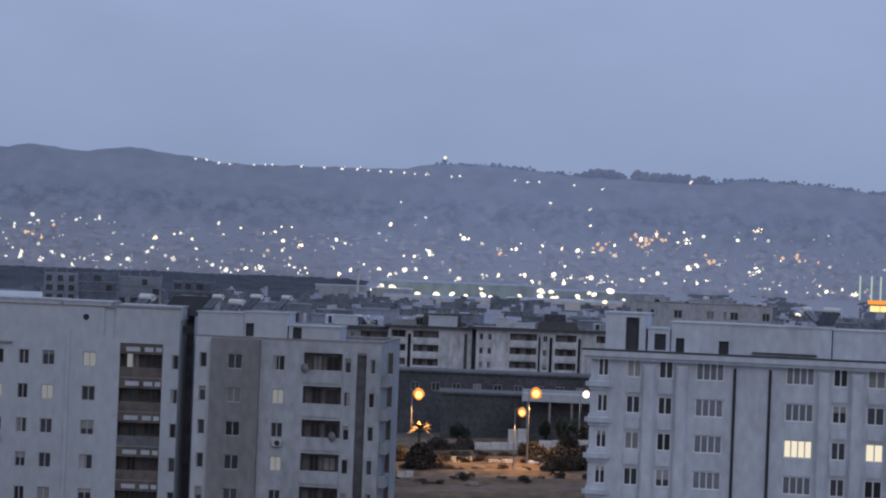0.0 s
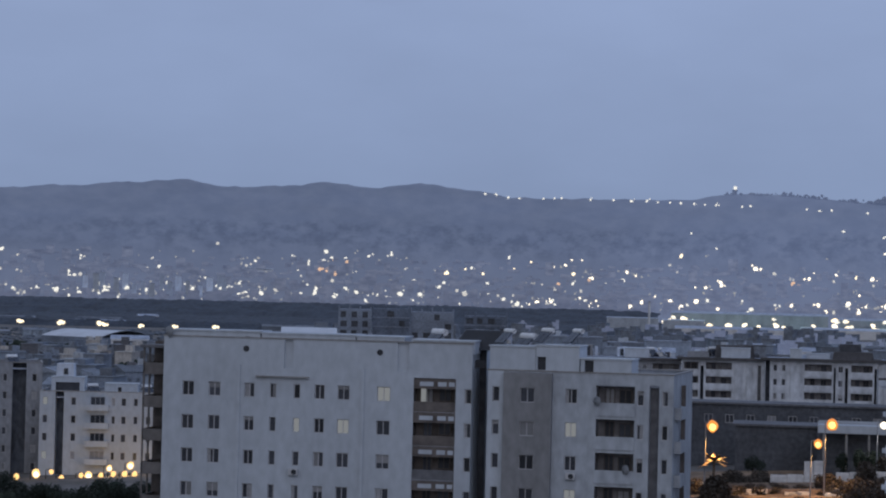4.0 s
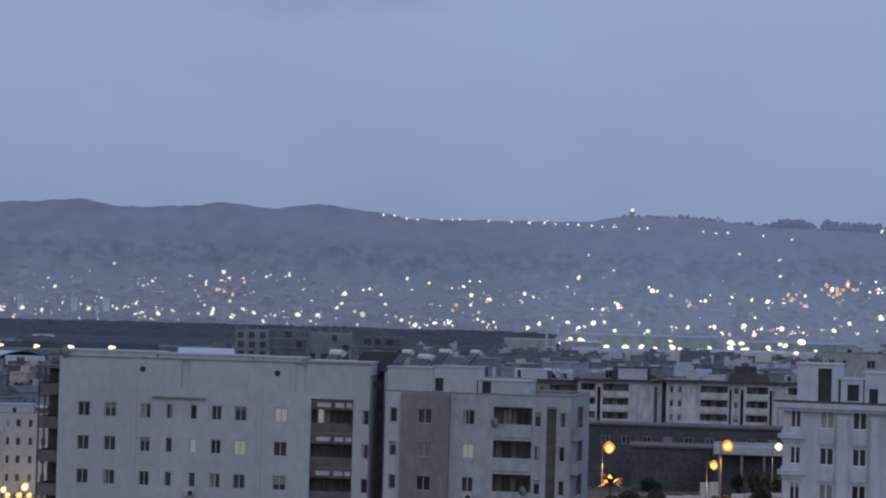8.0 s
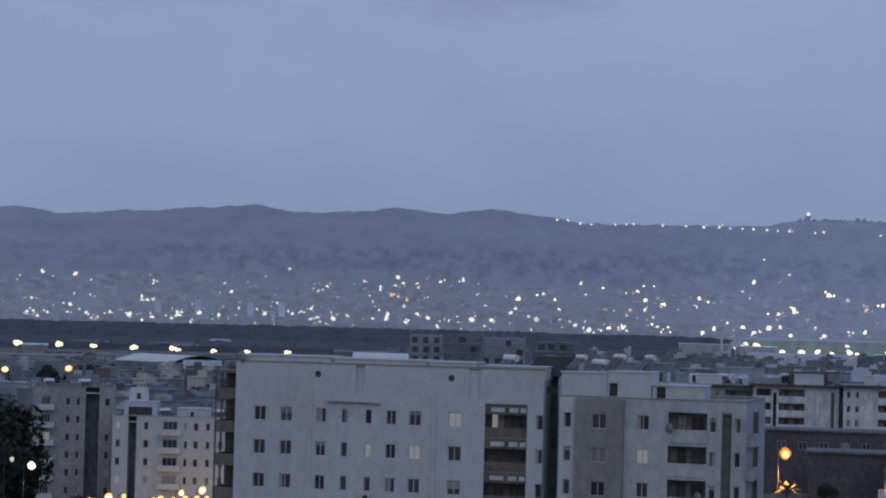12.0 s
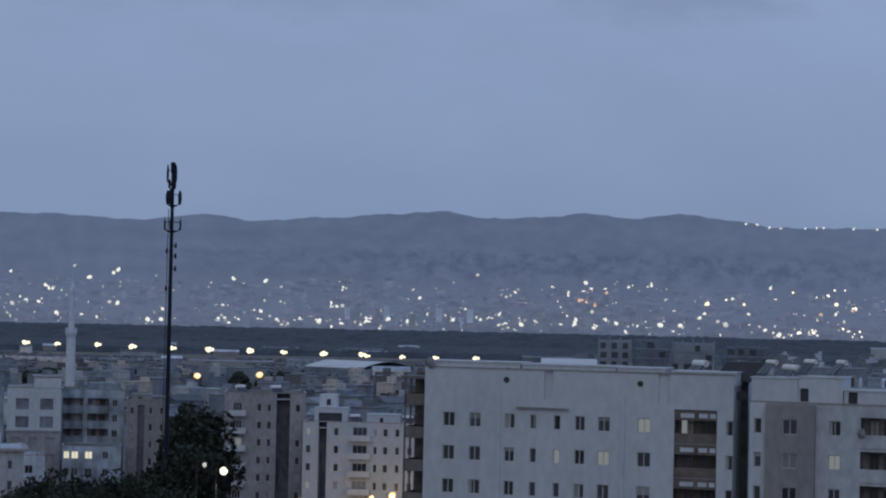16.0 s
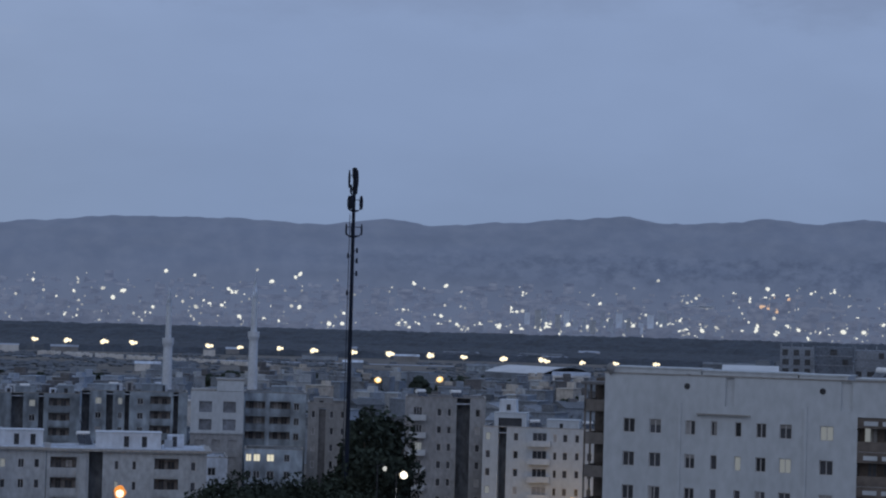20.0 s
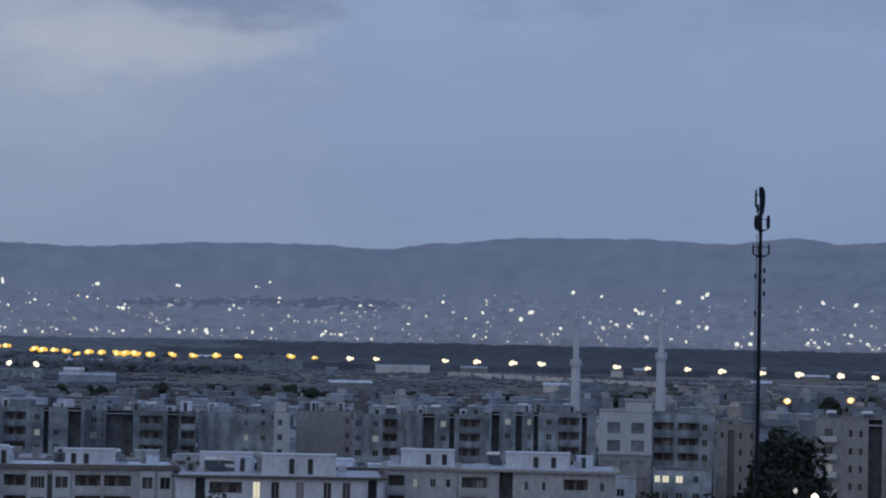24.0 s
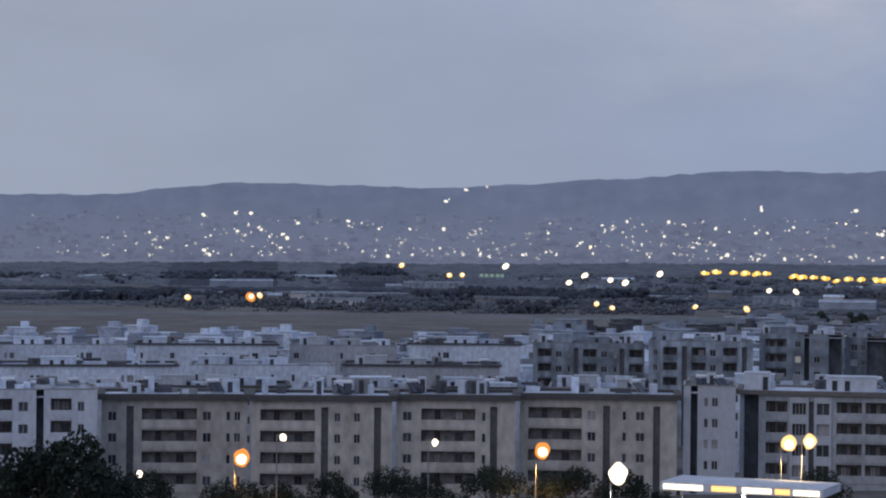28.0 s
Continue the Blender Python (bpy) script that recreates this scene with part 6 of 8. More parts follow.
# ---- lit kiosk roof at the end of the row ----
def station():
    at = P(15.6, 258)
    at.z = gz(at)
    root = thing("petrol_station", at, "lit station canopy with white and yellow light bands", "petrol station")
    h = 3.7 - at.z
    bm = bmesh.new()
    box(bm, -8.0, 10.0, -3, 5, h - 0.9, h)
    part("canopy", bm, PLASTER_BLUE, root)
    for x0, x1, mat in ((-7.6, -3.2, LAMP_WHITE), (-2.2, 0.5, LAMP_WARM), (1.2, 4.4, LAMP_WHITE), (4.8, 6.4, LAMP_WARM), (6.8, 9.6, LAMP_WHITE)):
        bm = bmesh.new()
        box(bm, x0, x1, -3.12, -3.003, h - 0.75, h - 0.2)
        part("light_band", bm, mat, root)
    for x in (-6.5, 0.5, 8):
        bm = bmesh.new()
        tube(bm, (x, 0, 0), (x, 0, h - 0.9), 0.2, 0.2, 10)
        part("post", bm, METAL, root)
    la = bpy.data.lights.new("station_light", "POINT")
    la.energy, la.color, la.shadow_soft_size, la.specular_factor = 1800, (1, 0.93, 0.8), 0.6, 0.0
    new("station_light", la).location = at + Vector((1, -1, h - 1.6))


station()


# ---- rooftop water heaters ----
def heater_base():
    root = thing("solar_water_heater", Matrix.Identity(4), "rooftop solar water heater with white tank and dark panel", "water heater", "rooftop water heaters")
    for x in (-1.0, 0.05):
        bm = bmesh.new()
        vs = box(bm, x, x + 0.95, -0.06, 0.06, -1.25, 1.25)
        p = part("collector", bm, SOLAR, root, at=(0, 0, 1.1))
        p.rotation_euler = (radians(-48), 0, 0)
    bm = bmesh.new()
    tube(bm, (-1.0, 0.75, 1.75), (1.0, 0.75, 1.75), 0.32, 0.32, 12)
    part("tank", bm, TANK, root)
    for x in (-0.95, 0.9):
        bm = bmesh.new()
        tube(bm, (x, 0.75, 0), (x, 0.75, 1.5), 0.04, 0.04, 5)
        tube(bm, (x, -0.6, 0), (x, 0.75, 1.5), 0.04, 0.04, 5)
        part("stand", bm, METAL, root)
    return root


HEATER = heater_base()
first_used = False


def heater(at, turn, size=1.0):
    global first_used
    m = Matrix.Translation(at) @ Matrix.Rotation(radians(turn), 4, "Z") @ Matrix.Scale(size, 4)
    if not first_used:
        HEATER.matrix_world = m
        first_used = True
        return HEATER
    return copy_thing(HEATER, m)


bpy.context.view_layer.update()
rng_h = random.Random(5)


def on_roof(root, width, z, spots, turn=70):
    for x, y in spots:
        heater(root.matrix_world @ Vector((x, y, z)), turn + rng_h.uniform(-12, 12))


on_roof(A_ROOT, A_W, A_H - 0.9, ((23.2, 7.5), (27.0, 8.8)), -78)
on_roof(B_ROOT, B_W, B_H - 0.9 + 2.1, ((2.2, 4.0),), -80)
on_roof(B_ROOT, B_W, B_H - 0.9, ((3.9, 7.0), (6.2, 7.2), (8.4, 7.4), (10.6, 7.6)), -80)
for root in [o for o in bpy.data.objects if o.parent is None and o.name.startswith("apartment_building")]:
    if not root.get("group"):
        continue
    roof_ob = next(c for c in root.children if c.name.startswith("roof"))
    xs = [v.co.x for v in roof_ob.data.vertices]
    top = max(v.co.z for v in roof_ob.data.vertices)
    for k in range(rng_h.choice((0, 1, 1, 2))):
        heater(root.matrix_world @ Vector((rng_h.uniform(1.5, max(xs) - 1.5), rng_h.uniform(7.3, 8.3), top)), rng_h.choice((20, 60, 75)))
for x, y, turn in ((1.1, 1.8, -75), (4.6, 1.6, -70), (7.2, 2.0, -80)):
    heater(B_ROOT.matrix_world @ Vector((x, y, B_H - 0.9 + (3.12 if x < 4.2 else 3.27))), turn, 0.7)
for at, turn in WHITE_ROOF:
    heater(at, turn, 0.8)
on_roof(C1, C1W, C1H - 0.9, ((3, 5), (9, 6)), 30)
on_roof(C2, C2W, C2H - 0.9, ((8.5, 5), (17.5, 5)), 30)


# ---- far halls and the long white wall ----
def far_hall(label, azl, azr, d, z1, depth, roof_rise, sheet=ROOF, wall=STONE, dr=None):
    m, width, base = facade_pose(azl, d, azr, dr or d)
    root = thing("warehouse", m, label, "warehouse")
    h = z1 - base
    bm = bmesh.new()
    wall_faces(bm, width, 0, h, [(3 + 6 * i, 5 + 6 * i, h - 3, h - 1.4, 0.3, True) for i in range(int(width / 6.5))])
    shell(bm, width, depth, 0, h)
    part("wall", bm, wall, root)
    bm = bmesh.new()
    n = 8
    for i in range(n):
        y0, y1 = depth * i / n, depth * (i + 1) / n
        za, zb = (h + roof_rise * math.sin(math.pi * k / n) for k in (i, i + 1))
        bm.faces.new([bm.verts.new(p) for p in ((-0.5, y0, za), (width + 0.5, y0, za), (width + 0.5, y1, zb), (-0.5, y1, zb))])
        bm.faces.new([bm.verts.new(p) for p in ((-0.5, y0, za - 0.3), (-0.5, y1, zb - 0.3), (width + 0.5, y1, zb - 0.3), (width + 0.5, y0, za - 0.3))])
    part("roof", bm, sheet, root)


far_hall("far white-roofed hall in the plain", -6.35, -7.7, 1490, -7.9, 46, 4.2, ROOF_WHITE, PLASTER_TOWN, 1452)
far_hall("far low hall with a pale roof", -8.0, -8.9, 1380, -6.5, 30, 2)
far_hall("far pale hall with a flat sheet roof", 6.16, 4.85, 1880, -6.4, 25, 0.8)
far_hall("far pale shed roof", -12.1, -13.4, 950, 8.9, 30, 2, ROOF_WHITE)
far_hall("far pale works hall", -20.4, -21.6, 900, 6.0, 20, 1.5)
far_hall("far pale works hall with lamps", -22.5, -24.0, 1350, -2.0, 40, 2)
far_hall("far pale hall at the foot of the hills", -21.6, -24.3, 2120, -4.5, 50, 2)
far_hall("far pale long hall at the foot of the hills", -24.6, -27.4, 2180, -4.0, 50, 2)
far_hall("far pale shed by the works", -24.6, -26.2, 1250, -1.0, 30, 2)
far_hall("far pale shed roof among low houses", 15.0, 13.4, 880, -3.6, 14, 2)

far_hall("long pale works hall in greenish floodlight", -21.5, -25.25, 2262, 7.6, 30, 2, ROOF, PLASTER_TOWN)
far_hall("pale works building beside a chimney", -19.95, -21.2, 2200, 2.6, 22, 0.6, ROOF_BLUE, PLASTER_GREY)
far_hall("lower pale works building", -21.3, -22.3, 2205, 1.4, 22, 0.6, ROOF_BLUE, PLASTER_GREY)
far_hall("pale works hall in floodlight", -25.5, -28.4, 2266, 4.5, 30, 2, ROOF, PLASTER_TOWN)


def works_chimney():
    at = P(-20.97, 2190)
    at.z = gz(at)
    root = thing("chimney", at, "slim white works chimney", "chimney")
    bm = bmesh.new()
    tube(bm, (0, 0, 0), (0, 0, 17.4 - at.z), 1.3, 0.9, 12)
    part("shaft", bm, STONE, root)
    bm = bmesh.new()
    tube(bm, (0, 0, 17.4 - at.z), (0, 0, 18.2 - at.z), 1.1, 1.1, 12)
    part("rim", bm, CONCRETE, root)


works_chimney()


# made-up shed: its green glow stands in for a floodlit pitch
def lit_shed():
    at = P(21.62, 2180)
    at.z = gz(at)
    root = thing("lit_shed", at, "long shed with glowing panes in place of a lit pitch", "shed")
    h = 30 + 2180 * math.tan(radians(-0.86)) - at.z
    bm = bmesh.new()
    box(bm, -13, 13, 0, 12, 0, h)
    part("wall", bm, PLASTER_TOWN, root)
    bm = bmesh.new()
    box(bm, -13.6, 13.6, -0.6, 12.6, h + 0.004, h + 0.5)
    part("roof", bm, ROOF_TOWN, root)
    for x in (-11.5, -6.5, -1.0, 4.5, 9.0):
        bm = bmesh.new()
        box(bm, x, x + 3.2, -0.12, -0.004, h - 3.6, h - 0.8)
        part("lit_window", bm, LAMP_GREEN_DIM, root, "greenish pane standing for the lit pitch")


lit_shed()


for az in (-22.0, -23.3, -24.6, -26.6):
    la = bpy.data.lights.new("works_floodlight", "POINT")
    la.energy, la.color, la.shadow_soft_size, la.specular_factor = 9000, (0.72, 1.0, 0.84), 1.5, 0.0
    new("works_floodlight", la).location = P(az, 2225, 4.0)

bm = bmesh.new()
for i in range(82):
    a0 = 4.4 - i * 0.068
    d = 1800 - 2.4 * i
    if i % 11 != 8:
        p, q = P(a0, d), P(a0 - 0.062, d)
        box(bm, p.x, q.x, min(p.y, q.y), max(p.y, q.y) + 4, -13, -8.4 - 0.5 * (i % 3 == 0) - 0.012 * i)
solid("long_wall", bm, STONE, "long pale wall of low sheds across the plain", "wall")


# ---- small houses of the far town ----
def house_mesh(seed):
    rng = random.Random(seed)
    w, d, h = rng.uniform(9, 15), rng.uniform(8, 12), rng.uniform(5.5, 9.5)
    bm = bmesh.new()
    holes = []
    for i in range(int(w / 2.8)):
        for z in range(int(h / 2.9)):
            holes.append((0.9 + i * 2.8, 2.1 + i * 2.8, 1.0 + z * 2.9, 2.3 + z * 2.9, 0.5, True))
    wall_faces(bm, w, 0, h, holes)
    shell(bm, w, d, 0, h)
    wall = to_mesh("house", bm, PLASTER_TOWN)
    bm = bmesh.new()
    if seed % 3 == 0:
        e = 0.5
        zs = h + 1.8
        c = [bm.verts.new(p) for p in ((-e, -e, h), (w + e, -e, h), (w + e, d + e, h), (-e, d + e, h), (-e, d / 2, zs), (w + e, d / 2, zs))]
        for q in ((0, 1, 5, 4), (2, 3, 4, 5), (0, 4, 3), (1, 2, 5), (3, 2, 1, 0)):
            bm.faces.new([c[i] for i in q])
    else:
        box(bm, -0.3, w + 0.3, -0.3, d + 0.3, h, h + 0.25)
        box(bm, w * 0.55, w * 0.85, d * 0.3, d * 0.7, h + 0.25, h + 2.3)
    roof = to_mesh("roof", bm, ROOF_TOWN)
    return wall, roof, holes


HOUSES = [house_mesh(s) for s in range(9)]


def house(az, d, turn, rng, label):
    wall, roof, holes = HOUSES[rng.randrange(9)]
    at = P(az, d)
    at.z = gz(at) - 0.3
    ob = tagged(new("house", wall), label, "house", "small houses of the town")
    ob.matrix_world = Matrix.Translation(at) @ Matrix.Rotation(radians(az + turn), 4, "Z")
    part("roof", roof, None, ob)
    if d < 720:
        for x0, x1, z0, z1, _, _ in holes[:5]:
            part("window", pane_mesh(1.2, 1.3, GLASS if rng.random() < 0.8 else CURTAIN), None, ob, at=((x0 + x1) / 2, 0.15, (z0 + z1) / 2))


rng_b = random.Random(9)
for i in range(290):
    az = rng_b.uniform(-33, 34)
    house(az, 545 + 275 * rng_b.random(), rng_b.choice((-20, 8, 25, 70)), rng_b, "small flat-roofed town house in dim light" if i % 2 else "low town house with dark windows")


def far_town(label, seed, count, a0, a1, d0, d1, mats):
    """Crowded low houses that only show as roofs and walls."""
    rng = random.Random(seed)
    for mat, share in mats:
        bm = bmesh.new()
        for _ in range(int(count * share)):
            az = rng.uniform(a0, a1)
            p = P(az, rng.uniform(d0, d1))
            z = gz(p)
            w, dp, h = rng.uniform(2.5, 6), rng.uniform(3, 6), rng.uniform(4, 11)
            t = radians(az + rng.choice((-20, 8, 25, 70)))
            c, s = math.cos(t), math.sin(t)
            vs = box(bm, -w, w, -dp, dp, -0.5, h)
            vs += box(bm, -w - 0.3, w + 0.3, -dp - 0.3, dp + 0.3, h + 0.004, h + 0.3)
            if rng.random() < 0.6:
                k = rng.uniform(-0.5, 0.4) * w
                vs += box(bm, k, k + 2.6, -dp * 0.5, dp * 0.4, h + 0.304, h + rng.uniform(2.0, 2.8))
            for i in range(int(w / 1.5)):
                x = -w + 1.2 + i * 2.9
                vs += box(bm, x, x + 1.1, -dp - 0.25, -dp - 0.004, h - 2.3, h - 0.9)
            for v in vs:
                x, y = v.co.x, v.co.y
                v.co = Vector((x * c - y * s + p.x, x * s + y * c + p.y, v.co.z + z))
        solid("far_town_houses", bm, mat, label, kind="stuff")


far_town("crowd of far low houses beyond the flats", 55, 360, 2, 15.5, 800, 1040, ((PLASTER_TOWN, 0.36), (ROOF_TOWN, 0.3), (CONCRETE_DARK, 0.2), (PLASTER_GREY, 0.14)))
far_town("crowd of far low houses, dim grey walls and flat roofs", 51, 640, -33, 2, 800, 1280, ((PLASTER_TOWN, 0.32), (ROOF_TOWN, 0.26), (CONCRETE_DARK, 0.2), (PLASTER_GREY, 0.12), (PLASTER_BEIGE, 0.10)))
far_town("crowd of far pale low houses with bluish roofs", 52, 460, 15, 35, 600, 900, ((PLASTER_SLATE, 0.45), (ROOF, 0.3), (PLASTER_TOWN, 0.25)))


def works_blocks():
    """Taller town houses that stand before the works."""
    rng = random.Random(61)
    for i in range(46):
        az = rng.uniform(-32.5, -17.5)
        p = P(az, rng.uniform(1080, 1300))
        p.z = gz(p)
        w, d, h = rng.uniform(9, 24), rng.uniform(8, 12), rng.uniform(13.0, 17.5)
        m = Matrix.Translation(p) @ Matrix.Rotation(radians(az + rng.choice((-12, 4, 15))), 4, "Z")
        root = thing("town_block", m, rng.choice(("grey mid-rise block in the far town", "pale flat-roofed block in the far town")), "building", "far town blocks")
        bm = bmesh.new()
        holes = [(x, x + 1.3, z, z + 1.4, 0.4, True) for z in (h - 2.2, h - 5.2) for x in [1.0 + 2.9 * q for q in range(int((w - 2) / 2.9))]]
        wall_faces(bm, w, 0, h, holes)
        shell(bm, w, d, 0, h)
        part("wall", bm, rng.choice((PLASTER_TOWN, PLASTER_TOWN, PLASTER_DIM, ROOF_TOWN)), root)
        bm = bmesh.new()
        box(bm, -0.4, w + 0.4, -0.4, d + 0.4, h, h + 0.4)
        part("roof", bm, rng.choice((ROOF, ROOF_TOWN, ROOF_DARK)), root)
        x = rng.uniform(1, w - 4)
        bm = bmesh.new()
        box(bm, x, x + rng.uniform(2, 3.5), 2, 6, h + 0.4, h + rng.uniform(1.6, 2.8))
        part("stair_head", bm, rng.choice((PLASTER_TOWN, PLASTER_PALE, ROOF_TOWN)), root)


works_blocks()
far_town("dim far houses beyond the row", 54, 70, 14.5, 20.5, 860, 1000, ((PLASTER_TOWN, 0.6), (ROOF_TOWN, 0.4)))

# ---- woods of the plain and hedges ----
def woods(name, label, spots, material, flat=1.0):
    rng = random.Random(3)
    mats = []
    for c, r, h in spots:
        for _ in range(26):
            q = c + Vector((rng.gauss(0, 0.7) * r, rng.gauss(0, 0.7) * r, 0))
            s = rng.uniform(0.16, 0.36) * h
            mats.append(Matrix.Translation(q + Vector((0, 0, s * 0.6 + h * 0.75 * rng.random() ** 1.6))) @ Euler((rng.uniform(0, 3), rng.uniform(0, 3), 0)).to_matrix().to_4x4() @ Matrix.Diagonal((s * 1.2, s * 1.2, s, 1)) if flat == 1.0 else Matrix.Translation(q + Vector((0, 0, s * 0.3))) @ Matrix.Diagonal((s * flat, s * flat, s * 0.7, 1)))
    return blobs(name, mats, material, label, False)


def spots(seed, count, a0, a1, d0, d1, h0, h1, r=9):
    rng = random.Random(seed)
    out = []
    for _ in range(count):
        p = P(rng.uniform(a0, a1), rng.uniform(d0, d1))
        p.z = gz(p)
        out.append((p, r, rng.uniform(h0, h1)))
    return out


def bearing_of(p):
    return math.degrees(math.atan2(-p.x, p.y))


def wood_belt():
    """The closed canopy of the far wood: uneven tree tops over plain and lowest slope."""
    azs = [-35.2 + 0.08 * i for i in range(916)]
    rows = 26
    vs, fs = [], []
    for k in range(rows):
        for az in azs:
            d = 1960 + 560 * k / (rows - 1)
            p = P(az, d)
            z = max(gz(p), hill_z(az, d) if d > HILL_FOOT else -99)
            low = EYE + d * math.tan(radians(-0.54 + 0.02 * noise.noise(Vector((az * 1.7, 2.0, 0.3))) + 0.03 * noise.noise(Vector((az * 9.0, 4.0, 0.3)))))
            n = 0.6 * noise.noise(Vector((p.x * 0.06, p.y * 0.06, 5.0))) + 0.3 * noise.noise(Vector((p.x * 0.02, p.y * 0.02, 9.0))) + 0.7 * noise.noise(Vector((p.x * 0.21, p.y * 0.21, 2.0)))
            fade = clamp(max((az + 21.9) / 1.6, 0.36 + 0.25 * noise.noise(Vector((az * 0.7, 8.0, 1.3)))), 0, 1)
            if az > 8 and k < rows - 7 and not (23.8 < az < 25.4 or 26.6 < az < 29.4):
                fade *= 1 - clamp((az - 8) / 4, 0, 1) * clamp(0.25 - 1.1 * noise.noise(Vector((p.x * 0.045, p.y * 0.045, 6.0))), 0, 0.55)
            h = (5.0 + 2.2 * n) * fade - 4.0 * (1 - fade) if 0 < k < rows - 1 else -2
            vs.append((p.x, p.y, min(z + h, low) if d > 2300 else z + h))
    w = len(azs)
    for k in range(rows - 1):
        for i in range(w - 1):
            fs.append((k * w + i + 1, k * w + i, (k + 1) * w + i, (k + 1) * w + i + 1))
    me = bpy.data.meshes.new("far_woods")
    me.from_pydata(vs, [], fs)
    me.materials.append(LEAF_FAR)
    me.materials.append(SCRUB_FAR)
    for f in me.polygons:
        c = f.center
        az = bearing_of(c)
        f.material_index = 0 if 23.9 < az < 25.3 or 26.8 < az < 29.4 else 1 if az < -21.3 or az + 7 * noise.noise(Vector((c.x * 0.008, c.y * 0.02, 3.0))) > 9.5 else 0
    tagged(new("far_woods", me), "dark belt of woods across the plain", kind="stuff")


wood_belt()
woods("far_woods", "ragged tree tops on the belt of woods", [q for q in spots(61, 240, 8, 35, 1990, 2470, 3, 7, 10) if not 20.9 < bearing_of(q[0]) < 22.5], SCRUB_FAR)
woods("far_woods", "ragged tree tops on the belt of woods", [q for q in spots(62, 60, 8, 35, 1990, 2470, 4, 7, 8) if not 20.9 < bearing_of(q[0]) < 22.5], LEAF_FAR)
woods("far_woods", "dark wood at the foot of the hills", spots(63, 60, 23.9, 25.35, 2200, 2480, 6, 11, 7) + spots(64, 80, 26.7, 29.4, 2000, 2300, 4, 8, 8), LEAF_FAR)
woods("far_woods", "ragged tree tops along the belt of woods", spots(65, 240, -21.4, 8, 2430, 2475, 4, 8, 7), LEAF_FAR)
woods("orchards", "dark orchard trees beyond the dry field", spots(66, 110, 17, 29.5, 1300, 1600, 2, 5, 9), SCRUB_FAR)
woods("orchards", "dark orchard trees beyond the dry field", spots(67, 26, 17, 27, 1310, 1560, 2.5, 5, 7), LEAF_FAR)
# ridge trees wear the hill material, painted haze glow included
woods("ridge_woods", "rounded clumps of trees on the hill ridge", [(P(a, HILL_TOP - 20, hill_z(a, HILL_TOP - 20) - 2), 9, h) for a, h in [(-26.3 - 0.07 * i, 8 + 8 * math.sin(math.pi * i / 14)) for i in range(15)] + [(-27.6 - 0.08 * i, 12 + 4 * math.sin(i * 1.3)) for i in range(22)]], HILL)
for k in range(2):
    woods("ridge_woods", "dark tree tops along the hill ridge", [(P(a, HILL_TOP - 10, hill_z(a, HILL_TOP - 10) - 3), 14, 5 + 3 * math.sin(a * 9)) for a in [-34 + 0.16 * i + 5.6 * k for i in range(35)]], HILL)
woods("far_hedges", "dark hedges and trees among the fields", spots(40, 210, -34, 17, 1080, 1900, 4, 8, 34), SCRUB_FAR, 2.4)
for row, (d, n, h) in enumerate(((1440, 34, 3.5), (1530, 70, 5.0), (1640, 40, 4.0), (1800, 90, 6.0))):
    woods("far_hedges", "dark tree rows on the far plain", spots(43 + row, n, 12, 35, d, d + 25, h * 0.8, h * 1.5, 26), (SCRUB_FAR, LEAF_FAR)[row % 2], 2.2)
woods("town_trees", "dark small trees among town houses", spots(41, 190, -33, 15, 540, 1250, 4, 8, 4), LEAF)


FIELDS = []


def field(label, a0, a1, d0, d1, mat):
    bm = bmesh.new()
    n = 24
    rows = []
    for d in (d0, d1):
        rows.append([])
        for i in range(n + 1):
            p = P(a0 + (a1 - a0) * i / n, d)
            rows[-1].append(bm.verts.new((p.x, p.y, gz(p) + 0.08 + 0.04 * (len(FIELDS) % 5))))
    for i in range(n):
        bm.faces.new((rows[0][i], rows[1][i], rows[1][i + 1], rows[0][i + 1]))
    for f in bm.faces:
        f.normal_update()
        if f.normal.z < 0:
            f.normal_flip()
    FIELDS.append(solid("field", bm, mat, label, kind="structure"))


field("dry brown field beyond the flats", 17, 36, 1085, 1300, FIELD)
field("dry brown field strip by the road", -12, 12, 1130, 1380, FIELD)
for a0, a1, d0, d1, mat in ((19, 35, 1405, 1500, FIELD_DARK), (22, 36, 1560, 1625, FIELD), (-4, 18, 1180, 1280, FIELD_DARK), (-10, -3, 1390, 1480, FIELD_DARK), (3, 14, 1400, 1520, FIELD_DARK), (14, 34, 1660, 1735, FIELD)):
    field("far strip of dry or ploughed land", a0, a1, d0, d1, mat)
field("far pale road across the plain", -14, 34, 1745, 1775, ROOF)
field("pale dust track across the plain", -2, 16, 1290, 1302, STONE)


